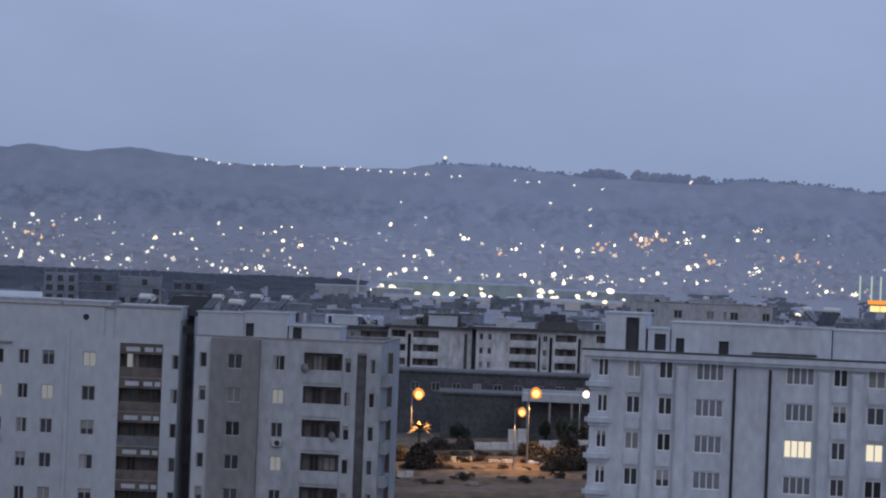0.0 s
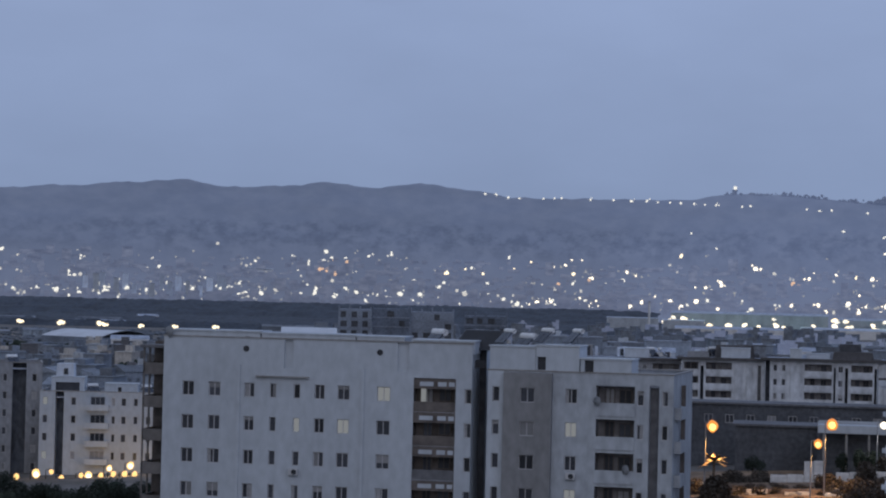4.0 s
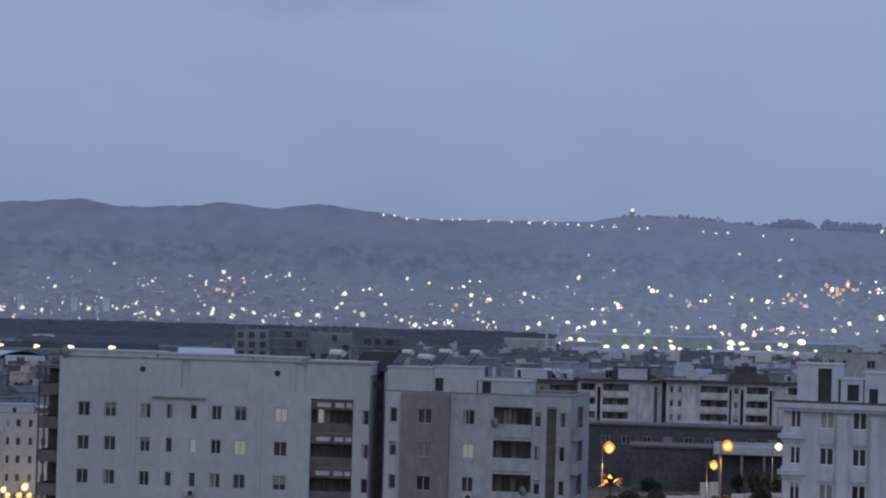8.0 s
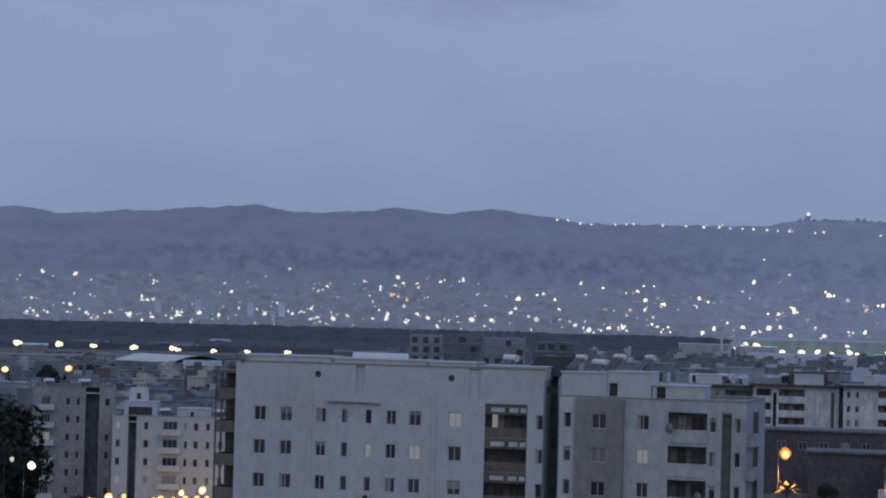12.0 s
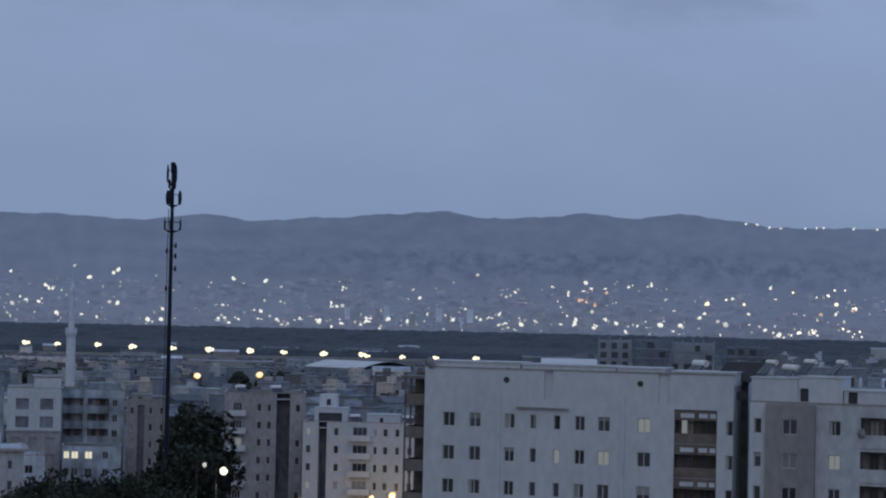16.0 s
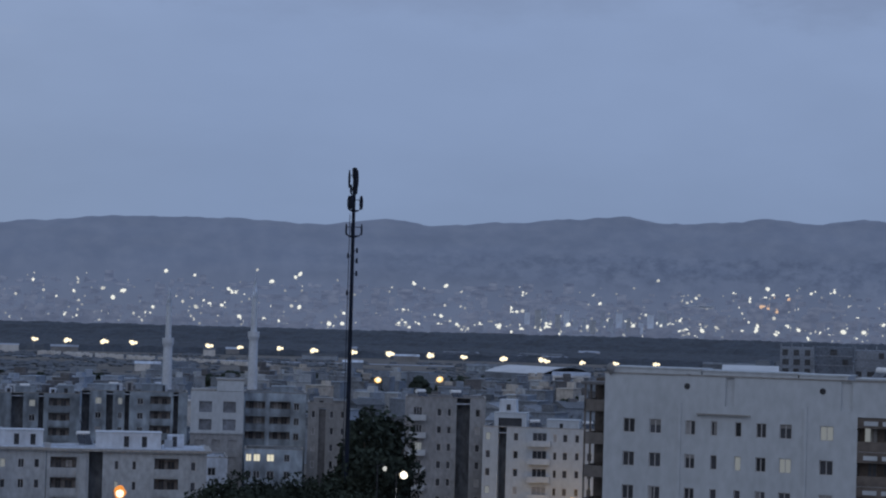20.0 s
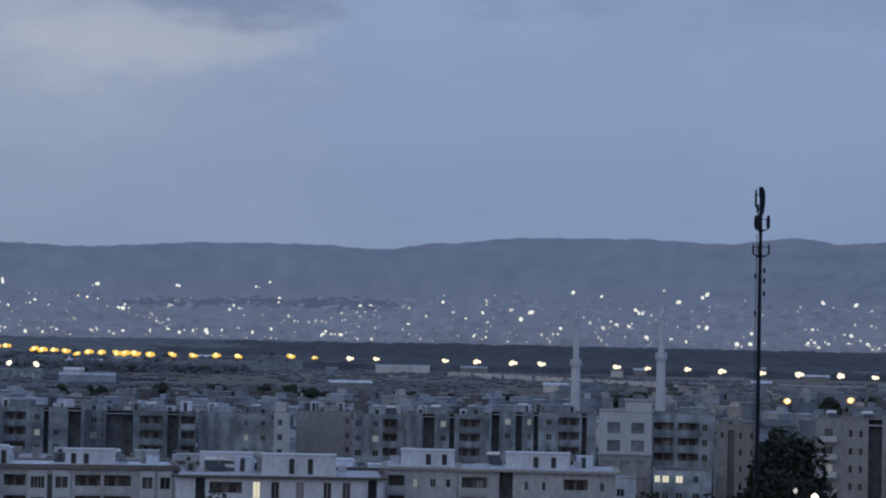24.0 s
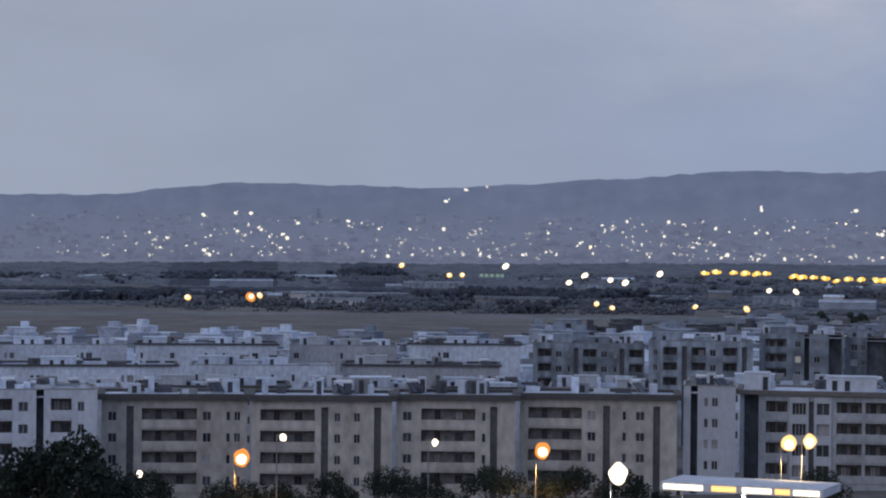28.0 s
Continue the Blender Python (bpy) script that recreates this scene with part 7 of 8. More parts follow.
def plain_sheds():
    """Low farm sheds, glasshouses and walls strewn over the plain."""
    rng = random.Random(83)
    for i in range(64):
        az = rng.uniform(6, 34) if i % 4 else rng.uniform(-12, 6)
        p = P(az, rng.uniform(1420, 2230))
        p.z = gz(p)
        w, d, h = rng.choice((8, 12, 18, 30, 44)) * rng.uniform(0.7, 1.2), rng.uniform(6, 11), rng.uniform(2.6, 5.5)
        root = thing("shed", Matrix.Translation(p) @ Matrix.Rotation(radians(az + rng.uniform(-14, 14)), 4, "Z"), rng.choice(("low pale farm shed on the plain", "low grey farm shed on the plain")), "shed", "farm sheds of the plain")
        bm = bmesh.new()
        box(bm, 0, w, 0, d, 0, h)
        part("wall", bm, rng.choice((PLASTER_TOWN, PLASTER_DIM, STONE, PLASTER_DARK)), root)
        bm = bmesh.new()
        c = [bm.verts.new(q) for q in ((-0.4, -0.4, h), (w + 0.4, -0.4, h), (w + 0.4, d + 0.4, h), (-0.4, d + 0.4, h), (-0.4, d / 2, h + 1.6), (w + 0.4, d / 2, h + 1.6))]
        for q in ((0, 1, 5, 4), (2, 3, 4, 5), (0, 4, 3), (1, 2, 5), (3, 2, 1, 0)):
            bm.faces.new([c[k] for k in q])
        part("roof", bm, rng.choice((ROOF, ROOF_TOWN, ROOF_TOWN, ROOF_BLUE)), root)


plain_sheds()
for k in range(5):
    # ragged tree rows made of small leafy lumps
    rng_p = random.Random(48 + k)
    a0, d0 = rng_p.uniform(8, 28), rng_p.uniform(1480, 2150)
    woods("plain_trees", "dark ragged tree row on the far plain", [(P(a0 + 0.05 * i, d0 + 12 * math.sin(i * 0.21), -12.4), 4.5, rng_p.uniform(3.0, 7.5)) for i in range(90) if rng_p.random() < 0.8], (LEAF_FAR, SCRUB_FAR)[k % 2])


# ---- lights of the plain and the hill town ----
def lights(name, label, material, places, size):
    """Far lamps whose glare is all that shows; each place is a point and its distance."""
    rng = random.Random(len(places))
    mats = []
    for p, d, k in places:
        r = size * k * d / 4180.0
        turn = Euler((0, rng.uniform(0, 3.1), 0)).to_matrix().to_4x4()
        q = p + Vector((0, 0, r * 0.8))
        mats.append(Matrix.Translation(q) @ turn @ Matrix.Diagonal((r * rng.uniform(0.8, 1.4), r, r * rng.uniform(0.65, 1.0), 1)))
        while rng.random() < 0.35:
            s = r * rng.uniform(0.3, 0.6)
            mats.append(Matrix.Translation(q + Vector((rng.uniform(-2.6, 2.6) * r, 0, rng.uniform(-1.2, 1.6) * r))) @ Matrix.Diagonal((s, s, s, 1)))
    return blobs(name, mats, material, label)


# bearing and rise of the lamps that stand out
LAMPS_RIDGE = ((-16.94, 2.17), (-17.21, 2.19), (-17.5, 2.14), (-17.77, 2.14), (-18.35, 2.14), (-18.62, 2.12), (-18.79, 2.14), (-19.49, 2.11), (-20.05, 2.09),
    (-20.48, 2.07), (-20.85, 2.07), (-21.12, 2.06), (-21.41, 2.06), (-21.67, 2.05), (-21.99, 2.04), (-22.25, 2.03), (-22.52, 2.02), (-23.14, 1.99),
    (-23.34, 2.01), (-24.68, 1.96), (-24.99, 1.93), (-25.27, 1.95), (-26.12, 1.89), (-26.8, 1.82), (-28.92, 2.13), (-21.94, 1.32),
    (-22.55, 0.97), (-26.51, 1.3), (-25.56, 1.44),)
LAMPS_R_MID = ((-16.05, 0.2), (-15.85, -0.12), (-15.98, -0.04), (-16.93, 0.22), (-16.5, 0.33), (-17.55, 0.62), (-17.67, 0.34), (-18.09, 0.53), (-19.12, 0.26),
    (-19.11, 0.03), (-19.31, -0.16), (-19.58, 0.17), (-20.32, 0.12), (-21.44, 0.54), (-21.71, 0.75), (-22.66, 0.15), (-23.94, 0.37), (-23.5, 0.49),
    (-23.91, 0.3), (-25.41, 0.39), (-25.89, 0.33), (-26.26, 0.3), (-26.64, 0.24), (-27.15, 0.47), (-27.78, 0.62), (-28.15, 0.77), (-28.45, 0.8),
    (-27.18, 0.19), (-30.1, 0.69), (-30.57, 0.93), (-30.83, 0.71), (-29.28, 0.77),)
LAMPS_R_BASE = ((-16.99, -0.32), (-17.44, -0.38), (-17.78, -0.55), (-18.25, -0.45), (-18.59, -0.44), (-18.94, -0.43), (-19.31, -0.59), (-19.49, -0.69),
    (-19.99, -0.37), (-20.49, -0.56), (-20.79, -0.39), (-21.47, -0.36), (-21.73, -0.71), (-22.09, -0.36), (-22.36, -0.3), (-22.88, -0.32),
    (-22.61, -0.8), (-23.41, -0.8), (-24.37, -0.39), (-24.02, -0.97), (-25.18, -0.82), (-25.37, -0.55), (-25.58, -0.77), (-25.96, -0.53),
    (-26.47, -0.78), (-26.61, -0.37), (-26.81, -0.77), (-27.18, -0.54), (-27.85, -0.36), (-25, -0.36), (-25.71, -0.33), (-28.21, -0.18), (-28.94, -0.03),)
LAMPS_C_BASE = ((-3.75, -0.45), (-4.23, -0.48), (-4.72, -0.42), (-5.19, -0.43), (-5.69, -0.43), (-6.22, -0.43), (-6.67, -0.42), (-7.21, -0.47), (-7.7, -0.26),
    (-7.89, -0.47), (-8.36, -0.35), (-8.8, -0.39), (-9.31, -0.21), (-9.84, -0.38), (-10.34, -0.42), (-10.59, -0.32), (-11.13, -0.4), (-11.57, -0.39),
    (-11.91, -0.29), (-12.87, -0.34), (-13.33, -0.43), (-13.87, -0.33), (-14.45, -0.32), (-14.93, -0.35), (-15.41, -0.34), (-16.06, -0.32),
    (-16.5, -0.31), (-16.98, -0.34),)
LAMPS_C_MID = ((-4.35, -0.1), (-6.93, -0.04), (-7.09, -0.04), (-7.23, -0.04), (-5.36, 0.53), (-5.73, 0.41), (-10.49, 0.8), (-12.52, 0.07), (-13.2, 0.29),
    (-13.28, -0.05), (-13.12, 0.66), (-14.7, 0.63), (-15.88, -0.12), (-16.05, 0.23), (-16.65, 0.35), (-11.41, 0.41), (-9.1, 0.19), (-8.09, -0.18),
    (-11.01, 0.03), (-10.2, -0.06), (-12.3, 0.55), (-13.75, 0.17), (-14.15, 0.59), (-15.26, 0), (-17.04, -0.02), (-13.62, -0.24),)
LAMPS_L_BASE = ((11.18, -0.42), (10.27, -0.41), (9.76, -0.46), (7.46, -0.46), (7.02, -0.42), (6.55, -0.44), (6.1, -0.43), (5.39, -0.17), (4.7, -0.47), (4.29, -0.43),
    (3.77, -0.41), (3.48, -0.1), (3.27, -0.4), (2.66, 0.03), (2.42, 0.2), (3.58, -0.58), (3.09, -0.37), (2.79, -0.33), (2.03, -0.48), (1.7, -0.16),
    (0.99, -0.01), (0.73, -0.43), (0.67, -0.14), (0.35, -0.1), (0.05, -0.1), (-0.39, -0.39), (-0.98, -0.42), (-1.18, -0.07), (-1.63, -0.06),
    (-1.82, -0.08), (-1.14, 0.52), (-1.71, 0.65), (-1.82, 0.72), (-2.55, -0.48), (-2.87, -0.47), (-3.43, -0.46),)
LAMPS_L_MID = ((10.93, 0.68), (9.09, 0.71), (8.76, 0.82), (8.54, 0.34), (5.38, 0.27), (4.56, 0.42), (3.59, 0.17), (2.91, 0.25), (1.41, 0.7), (0.72, 0.64),
    (-0.1, 0.32), (-0.78, 0.81), (-3.1, 0.38), (-4.05, 0.47), (-4.59, 0.55), (-5.27, 0.42), (4, 0.03), (4.96, 0.07), (6.19, 0.18), (7.01, 0.1),)
LAMPS_LL = ((28.45, -0.66), (28.25, -0.61), (28.65, -0.69), (28.98, -0.42), (28.58, -0.41), (27.78, -0.43), (27.42, -0.36), (26.91, -0.39), (26.28, -0.42),
    (27.83, 0.48), (27.64, 0.48), (27.46, 0.48), (28.6, 0.44), (27.53, 0.24), (26.32, 0.27), (26.58, -0.11), (25.11, 0.32), (24.36, 0.15), (23.61, 0.14),
    (22.79, 0.15), (22.74, 0.83), (21.75, 1.19), (22.26, 1.11), (21.91, 0.16), (24.75, -0.43), (24.35, -0.42), (24.14, -0.53), (22.31, -0.46),
    (21.9, -0.45), (21.14, -0.47), (20.87, -0.47), (20.05, -0.47), (19.74, -0.26), (19.43, -0.45), (19.23, -0.26), (18.61, -0.45),)
LAMPS_LL2 = ((18.96, 0.23), (17.45, 0.02), (17.35, 0.37), (16.98, 0.28), (16.57, 0.38), (16.22, 0.22), (15.26, 0.12), (14.99, 0.13), (15.13, 0.68), (15.6, -0.43),
    (15.94, -0.43), (15.19, -0.52), (14.57, -0.51), (14.16, -0.51), (13.82, -0.47), (13.42, -0.43), (13.01, -0.46), (12.6, -0.45), (11.59, -0.43),
    (10.91, -0.45), (10.58, -0.41), (10.24, -0.44), (9.71, -0.44), (9.17, -0.43), (8.71, -0.32), (13.22, 0.29), (12.89, 0.67), (10.99, 0.69),
    (12.27, 0.1), (17.31, -0.45), (17.03, -0.45),)
ROAD_WHITE = ((19.74, -1.07), (19.36, -0.9), (18.74, -1), (18.38, -1.06), (17.55, -0.84), (14.93, -1.21), (14.29, -1.23), (21.28, -0.69),)
ROAD_YELLOW = ((23.8, -0.69), (22.64, -0.92), (22.33, -0.91), (28.96, -1.51), (27.23, -1.45), (18.69, -1.67), (19.07, -1.58), (16.69, -1.62), (15.46, -1.66),)
ROAD_STRING = ((16.48, -0.81), (16.21, -0.78), (15.8, -0.79), (15.52, -0.8), (15.25, -0.81), (15.01, -0.8), (14.36, -0.86), (14.16, -0.88), (13.89, -0.88),
    (13.61, -0.9), (13.34, -0.96), (13.07, -0.91), (12.77, -0.91), (12.39, -0.92), (12.19, -0.93), (11.96, -0.93), (11.61, -0.95), (11.07, -0.94),
    (10.57, -0.96), (10.03, -0.95), (9.47, -0.95), (8.23, -0.93),)
ROAD_WEST = ((12.77, -0.93), (12.4, -0.94), (12.17, -0.93), (11.97, -0.93), (11.6, -0.93), (11.06, -0.94), (10.61, -0.94), (10.03, -0.94), (9.52, -0.95),
    (8.25, -0.92), (7.66, -0.95), (6.81, -0.95), (6.17, -0.95), (4.5, -0.96), (3.73, -0.97), (2.86, -0.98), (2.17, -0.99), (0.35, -1.02), (-0.4, -1.04),
    (-1.36, -1.04), (-2.18, -1.07), (-3.13, -1.09), (-4.01, -1.11), (-5, -1.13), (-5.83, -1.14), (-6.77, -1.16), (-7.83, -1.18),)
ROAD_EAST = ((-4.04, -1.1), (-5.01, -1.09), (-5.81, -1.13), (-6.79, -1.14), (-7.71, -1.15), (-8.69, -1.19), (-9.5, -1.19), (-10.47, -1.18),)


def plain_lamp(az, el, head):
    """A lamp of the plain, head metres above the ground, seen at that angle."""
    d = clamp((EYE + 12.06 - head) / math.tan(radians(-el)), 700, 2250)
    p = P(az, d)
    p.z = EYE + d * math.tan(radians(el))
    return p, d


def far_road_lamp(az, el, mat, size, rng, double=True, wide=1.0):
    p, d = plain_lamp(az, el, 9.0)
    g = gz(p)
    root = thing("street_lamp", (p.x, p.y, g), "far road lamp glowing yellow on a tall pole", "street lamp", "road lamps of the plain")
    bm = bmesh.new()
    tube(bm, (0, 0.5, 0), (0, 0.5, p.z - g + 0.5), 0.14, 0.1, 6)
    part("pole", bm, METAL, root)
    # radius follows the apparent glare, far larger than the fitting
    r = size * d / 4180
    bm = bmesh.new()
    ball(bm, (0, 0, p.z - g), r, 9, rng.uniform(0.75, 0.95) / wide ** 0.3)
    lean = rng.uniform(-0.35, 0.35)
    for v in bm.verts:
        v.co.x *= wide
        v.co.z += lean * v.co.x
    part("lamp_head", bm, mat, root, "glowing lamp head")
    bm = bmesh.new()
    near = Vector((-p.x, -p.y, 0)).normalized() * 0.75 * r
    ball(bm, (near.x + rng.uniform(-0.3, 0.3) * r, near.y, p.z - g + rng.uniform(0.05, 0.3) * r), r * rng.uniform(0.5, 0.68), 7)
    part("bulb", bm, LAMP_GOLD if mat is LAMP_YELLOW else LAMP_CREAM, root, "bright bulb")
    if double:
        # smaller ball imitates the tail of the glare
        bm = bmesh.new()
        ball(bm, (r * 1.35, 0, p.z - g), r * 0.55, 8)
        part("lamp_head", bm, mat, root, "glowing lamp head")


rng_l = random.Random(21)
for az, el in ROAD_WEST:
    far_road_lamp(az, el, LAMP_YELLOW if az > 7.5 else LAMP_CREAM, rng_l.uniform(3.8, 5.2), rng_l)
for az, el in ROAD_EAST:
    far_road_lamp(az, el, LAMP_CREAM, rng_l.uniform(3.8, 5.0), rng_l)
for az, el in ROAD_STRING:
    far_road_lamp(az, el, LAMP_YELLOW, rng_l.uniform(4.6, 6.0), rng_l, rng_l.random() < 0.75, 1.45)
for az, el in ROAD_WHITE:
    far_road_lamp(az, el, LAMP_WHITE, rng_l.uniform(4.6, 6.2), rng_l, False)
for az, el in ROAD_YELLOW:
    far_road_lamp(az, el, LAMP_WARM, rng_l.uniform(4.4, 6.0), rng_l, False)
far_road_lamp(27.45, -1.49, LAMP_ORANGE, 9, rng_l, False)
for az, el in ((-3.77, -1.745), (-5.27, -1.69)):
    far_road_lamp(az, el, LAMP_WARM, 6.5, rng_l, False)
for az, el, s in ((-21.7, -1.15, 4), (-21.82, -0.73, 6), (-23.26, -0.82, 4), (-27.09, -0.6, 6), (-22.9, -0.84, 4), (-23.6, -0.85, 3), (-24.2, -0.86, 3.6), (-24.9, -0.8, 3), (-25.4, -0.8, 4.5), (-25.7, -0.83, 4), (-26.3, -0.75, 3.6), (-26.7, -0.7, 4), (-31.6, -1.0, 4)):
    far_road_lamp(az, el, LAMP_WHITE, s * 1.05, rng_l, False, 1.2)
for i in range(22):
    far_road_lamp(rng_l.uniform(-28.5, -21.3), rng_l.uniform(-0.88, -0.62), (LAMP_WHITE, LAMP_HILL, LAMP_CREAM)[i % 3], rng_l.uniform(2.2, 4.4), rng_l, i % 4 == 0, 1.25)

near_hill, pale_hill, ridge_places, orange_hill, cool_hill, faint_hill = [], [], [], [], [], []
for group, base in ((LAMPS_R_BASE, 1), (LAMPS_C_BASE, 1), (LAMPS_L_BASE, 1), (LAMPS_R_MID, 0), (LAMPS_C_MID, 0), (LAMPS_L_MID, 0), (LAMPS_LL, 1), (LAMPS_LL2, 1)):
    for az, el in group:
        p, d = on_hill(az, max(el, -0.52))
        bag = (near_hill if az < -18 and rng_l.random() < 0.75 else cool_hill) if rng_l.random() < (0.85 if base else 0.62) else (orange_hill if rng_l.random() < (0.5 if az < -15 else 0.1) else pale_hill)
        if base and -19 < az < -3 and el < -0.2:
            q, e = on_hill(az + rng_l.uniform(-0.12, 0.12), el + rng_l.uniform(0.02, 0.1))
            cool_hill.append((q, e, rng_l.uniform(0.55, 1.1)))
        bag.append((p, d, rng_l.uniform(0.95, 1.5) * (0.85 if az > 5 else 1.0) if base else rng_l.uniform(0.65, 1.2) * (0.8 if az > 5 else 1.0)))
deep_hill = []
for az, el, n in ((-28.0, 0.6, 16), (-26.9, 0.35, 9), (-31.6, 0.3, 8), (-13.1, 0.3, 7), (-19.0, 0.2, 2), (-24.5, 0.15, 3), (-29.5, 0.2, 4)):
    for i in range(n):
        p, d = on_hill(az + rng_l.gauss(0, 0.22), el + rng_l.gauss(0, 0.09))
        deep_hill.append((p, d, rng_l.uniform(0.8, 1.3)))
for az, el in LAMPS_RIDGE:
    p, d = on_hill(az, min(el, ridge_angle(az) - 0.04))
    ridge_places.append((p, d, rng_l.uniform(0.7, 1.1)))
for i in range(520):
    az = rng_l.uniform(-33.8, 33.0)
    el = -0.5 + 1.15 * rng_l.random() ** 1.7 * (1.25 if az < -20 else 1.0 if az < 5 else 0.85)
    p, d = on_hill(az, el)
    k = rng_l.random()
    (faint_hill if k < 0.6 else pale_hill if k < 0.85 or az > -18 else near_hill).append((p, d, rng_l.uniform(0.35, 0.8)))
# streets of the hill town: short strings of lamps that climb the slope
for i in range(90):
    az, el = rng_l.uniform(-33.5, 30.0), -0.42 + 0.95 * rng_l.random() ** 1.3
    if az > 4:
        el = -0.42 + (el + 0.42) * 0.7
    lean, step = rng_l.choice((-1, 1)) * rng_l.uniform(0.15, 1.2), rng_l.uniform(0.07, 0.16)
    bag = (near_hill if az < -17 else cool_hill) if rng_l.random() < 0.5 else pale_hill if rng_l.random() < 0.6 else faint_hill
    for q in range(rng_l.randrange(3, 8)):
        p, d = on_hill(az - q * step * rng_l.uniform(0.4, 1.6), clamp(el + q * step * lean * 0.5 + rng_l.uniform(-0.07, 0.07), -0.52, 0.95))
        (bag if rng_l.random() < 0.6 else faint_hill).append((p, d, rng_l.uniform(0.4, 1.0)))
# the dense row at the foot of the slope
for i in range(330):
    az = rng_l.uniform(-33.5, 32.0)
    p, d = on_hill(az, -0.55 + 0.26 * rng_l.random() ** 1.5)
    (cool_hill if rng_l.random() < 0.4 else pale_hill if rng_l.random() < 0.5 else faint_hill).append((p, d, rng_l.uniform(0.4, 0.9)))
lights("hill_town_lights", "bright warm white lamps of the hillside town", LAMP_WHITE, near_hill, 3.5)
lights("hill_town_lights", "bright cool white lamps of the hillside town", LAMP_HILL, cool_hill, 3.4)
lights("hill_town_lights", "dim pale lamps of the hillside town", LAMP_PALE, pale_hill, 3.4)
lights("hill_town_lights", "faint bluish white lamps of the hillside town", LAMP_FAINT, faint_hill, 3.0)
lights("hill_town_lights", "cream white lamps of the hillside town", LAMP_CREAM, orange_hill, 3.5)
lights("hill_town_lights", "amber lamps of the hillside town", LAMP_AMBER, deep_hill, 3.0)
lights("ridge_lights", "row of white lamps along the hill ridge", LAMP_HILL, ridge_places, 2.5)


def hill_houses():
    """Thousands of tiny houses on the lower slopes, only just seen."""
    rng = random.Random(17)
    vs, fs = [], []
    for i in range(3200):
        az = rng.uniform(-35, 35)
        p, d = on_hill(az, -0.62 + 1.12 * rng.random() ** 1.6)
        w, h = rng.uniform(2, 5), rng.uniform(2, 5)
        if i % 13 == 0:
            w, h = rng.uniform(3, 7), rng.uniform(7, 15)
        elif i % 61 == 1:
            w, h = rng.uniform(12, 22), rng.uniform(3, 5)
        c, s = math.cos(radians(az)), math.sin(radians(az))
        for z in (-3, h):
            for x, y in ((-w, -4), (w, -4), (w, 4), (-w, 4)):
                vs.append((x * c - y * s + p.x, x * s + y * c + p.y, z + p.z))
        fs += [tuple(8 * i + q for q in f) for f in ((4, 5, 6, 7), (0, 1, 5, 4), (1, 2, 6, 5), (2, 3, 7, 6), (3, 0, 4, 7))]
    me = bpy.data.meshes.new("hill_town_houses")
    me.from_pydata(vs, [], fs)
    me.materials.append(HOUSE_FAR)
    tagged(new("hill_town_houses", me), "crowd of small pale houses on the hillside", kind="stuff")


# far house walls carry the same haze as emission
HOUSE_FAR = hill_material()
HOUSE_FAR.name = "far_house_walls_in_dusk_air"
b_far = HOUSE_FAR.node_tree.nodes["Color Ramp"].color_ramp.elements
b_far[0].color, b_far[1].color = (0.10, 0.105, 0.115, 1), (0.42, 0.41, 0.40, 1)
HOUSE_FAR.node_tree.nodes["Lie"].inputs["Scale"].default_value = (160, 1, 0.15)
hill_houses()
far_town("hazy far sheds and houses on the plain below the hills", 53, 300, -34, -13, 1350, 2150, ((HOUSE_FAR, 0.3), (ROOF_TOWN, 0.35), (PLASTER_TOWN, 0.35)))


# darker base for woods, haze again painted in by emission
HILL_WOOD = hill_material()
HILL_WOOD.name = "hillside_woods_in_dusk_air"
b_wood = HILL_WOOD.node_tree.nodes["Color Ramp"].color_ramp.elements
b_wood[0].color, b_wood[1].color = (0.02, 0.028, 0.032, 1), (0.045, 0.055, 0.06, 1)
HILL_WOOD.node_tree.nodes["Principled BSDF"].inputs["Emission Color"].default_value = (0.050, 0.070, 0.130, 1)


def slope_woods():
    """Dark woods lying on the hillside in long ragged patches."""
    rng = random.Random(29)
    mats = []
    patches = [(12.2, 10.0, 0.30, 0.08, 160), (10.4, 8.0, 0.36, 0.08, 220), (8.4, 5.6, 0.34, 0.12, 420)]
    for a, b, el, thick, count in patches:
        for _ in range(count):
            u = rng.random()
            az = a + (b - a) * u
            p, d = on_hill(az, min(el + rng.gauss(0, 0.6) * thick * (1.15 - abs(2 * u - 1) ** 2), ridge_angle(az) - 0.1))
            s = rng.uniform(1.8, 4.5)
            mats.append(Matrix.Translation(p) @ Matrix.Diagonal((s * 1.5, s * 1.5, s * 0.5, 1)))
    blobs("slope_woods", mats, HILL_WOOD, "dark wood patches on the hillside with painted haze", True)


slope_woods()


def foot_towers():
    """Slim pale tower blocks at the foot of the slope."""
    rng = random.Random(92)
    for i in range(16):
        az = -7.3 - 3.6 * (i + rng.uniform(-0.3, 0.3)) / 16
        p, d = on_hill(az, rng.uniform(-0.5, -0.3))
        w, h = rng.uniform(4, 7), rng.uniform(12, 20)
        root = thing("tower_block", Matrix.Translation(p) @ Matrix.Rotation(radians(az), 4, "Z"), "slim pale tower block at the foot of the hills", "building", "tower blocks below the hills")
        bm = bmesh.new()
        box(bm, 0, w, 0, 8, -5, h)
        part("wall", bm, rng.choice((PLASTER_SLATE, PLASTER_GREY)), root)
        bm = bmesh.new()
        box(bm, -0.3, w + 0.3, -0.3, 8.3, h, h + 0.6)
        part("roof", bm, ROOF, root)


foot_towers()


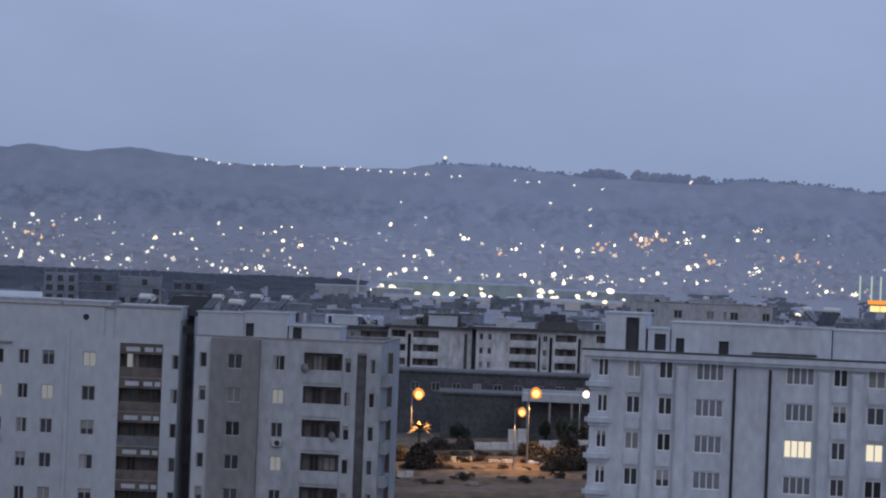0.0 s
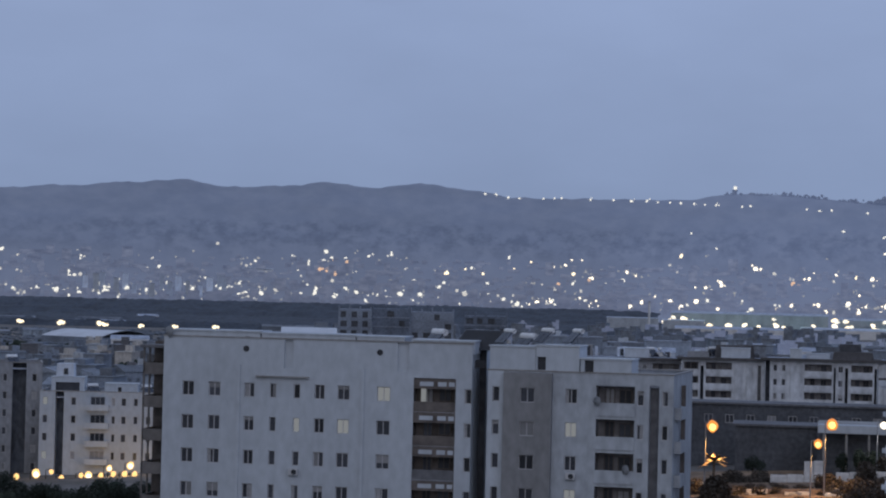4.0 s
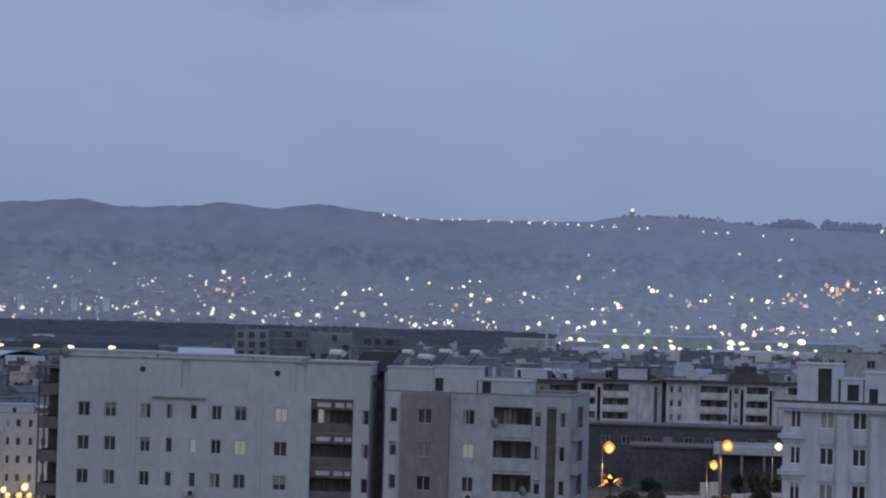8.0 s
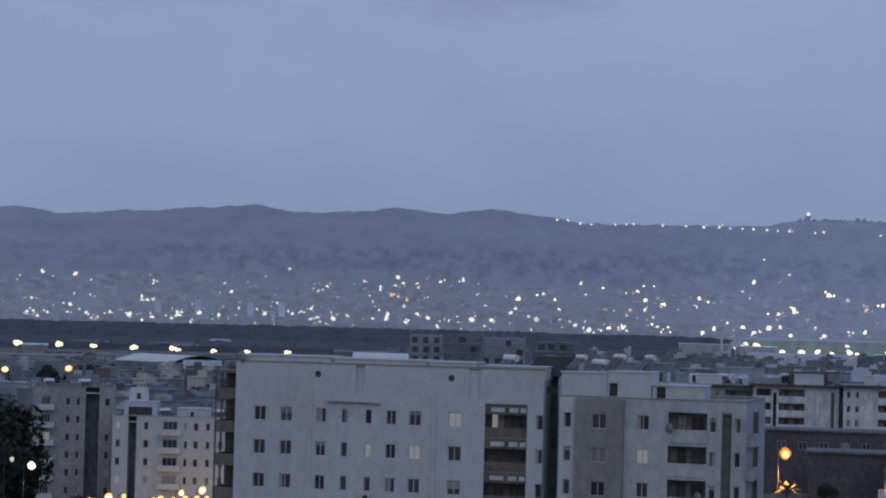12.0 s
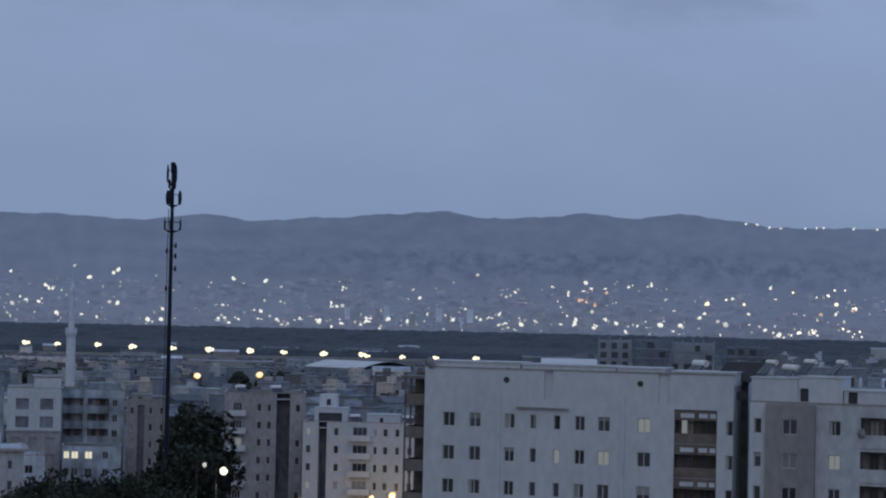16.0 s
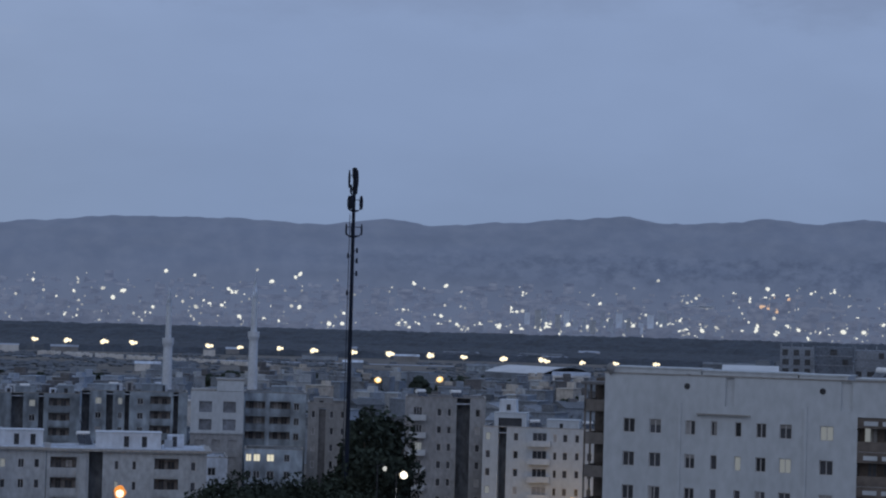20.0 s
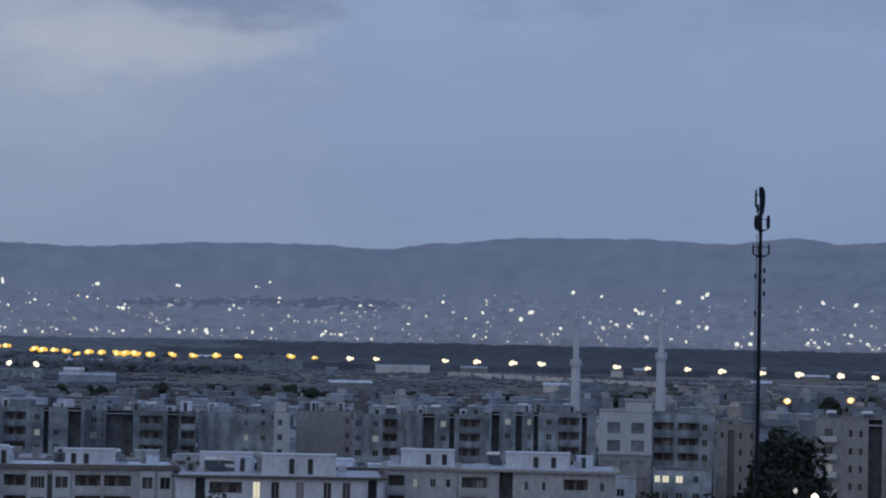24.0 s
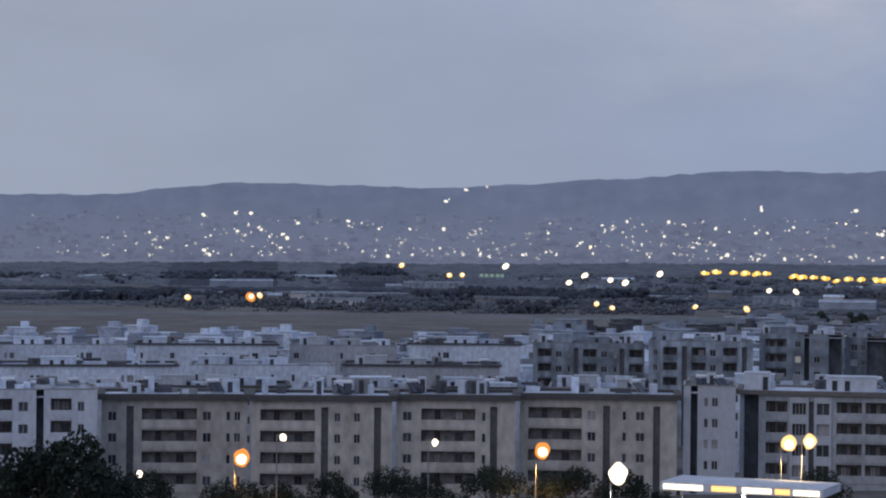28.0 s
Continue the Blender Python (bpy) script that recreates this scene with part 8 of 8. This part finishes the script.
def hill_shed():
    p, d = on_hill(-11.47, 0.17)
    root = thing("long_shed", Matrix.Translation(p) @ Matrix.Rotation(radians(-11.47), 4, "Z"), "long pale roofed shed on the hillside", "shed")
    bm = bmesh.new()
    box(bm, -18, 18, 0, 9, -6, 0)
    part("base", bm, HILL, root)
    bm = bmesh.new()
    box(bm, -18.5, 18.5, -0.2, 9, 0.01, 2.8)
    part("wall", bm, ROOF_WHITE, root)
    bm = bmesh.new()
    c = [bm.verts.new(q) for q in ((-19, -1, 2.85), (19, -1, 2.85), (19, 10, 4.4), (-19, 10, 4.4))]
    bm.faces.new(c)
    bmesh.ops.solidify(bm, geom=bm.faces[:], thickness=0.4)
    part("roof", bm, ROOF_WHITE, root, "pale metal roof")


hill_shed()


def ridge_tower():
    p, d = on_hill(-22.96, ridge_angle(-22.96) - 0.02)
    root = thing("hill_tower", p, "small dark tower with a white light on the ridge", "tower")
    bm = bmesh.new()
    tube(bm, (0, 0, -4), (0, 0, 6), 4.5, 3.5, 10)
    tube(bm, (0, 0, 6), (0, 0, 10), 5.5, 5.0, 10)
    part("tower_body", bm, HILL, root)
    bm = bmesh.new()
    ball(bm, (0, -1.5, 13), 3.4, 9)
    part("lamp", bm, LAMP_HILL, root, "white lamp on top")


ridge_tower()


def lit_tubes():
    at = P(-33.3, 600)
    at.z = gz(at)
    root = thing("lit_sign_frame", at, "frame with greenish white tubes over an orange lit band", "lit frame")
    for x in (-3.2, 0.2, 2.9):
        bm = bmesh.new()
        tube(bm, (x, 0, 24 - at.z), (x, 0, 30 - at.z), 0.22, 0.22, 8)
        part("light_tube", bm, LAMP_GREEN, root)
    bm = bmesh.new()
    box(bm, -0.6, 6, -0.3, 0.3, 23.0 - at.z, 24 - at.z)
    part("light_band", bm, LAMP_ORANGE, root, "orange lit band")
    bm = bmesh.new()
    box(bm, 0.2, 2.6, -0.3, 0.3, 21.2 - at.z, 22.6 - at.z)
    box(bm, 3.2, 5.6, -0.3, 0.3, 21.2 - at.z, 22.6 - at.z)
    part("light_panel", bm, LAMP_WARM, root, "pale yellow lit panels")
    for x in (-2.5, 5.0):
        bm = bmesh.new()
        tube(bm, (x, 0.5, 0), (x, 0.5, 22 - at.z), 0.3, 0.3, 8)
        part("post", bm, METAL, root)


lit_tubes()
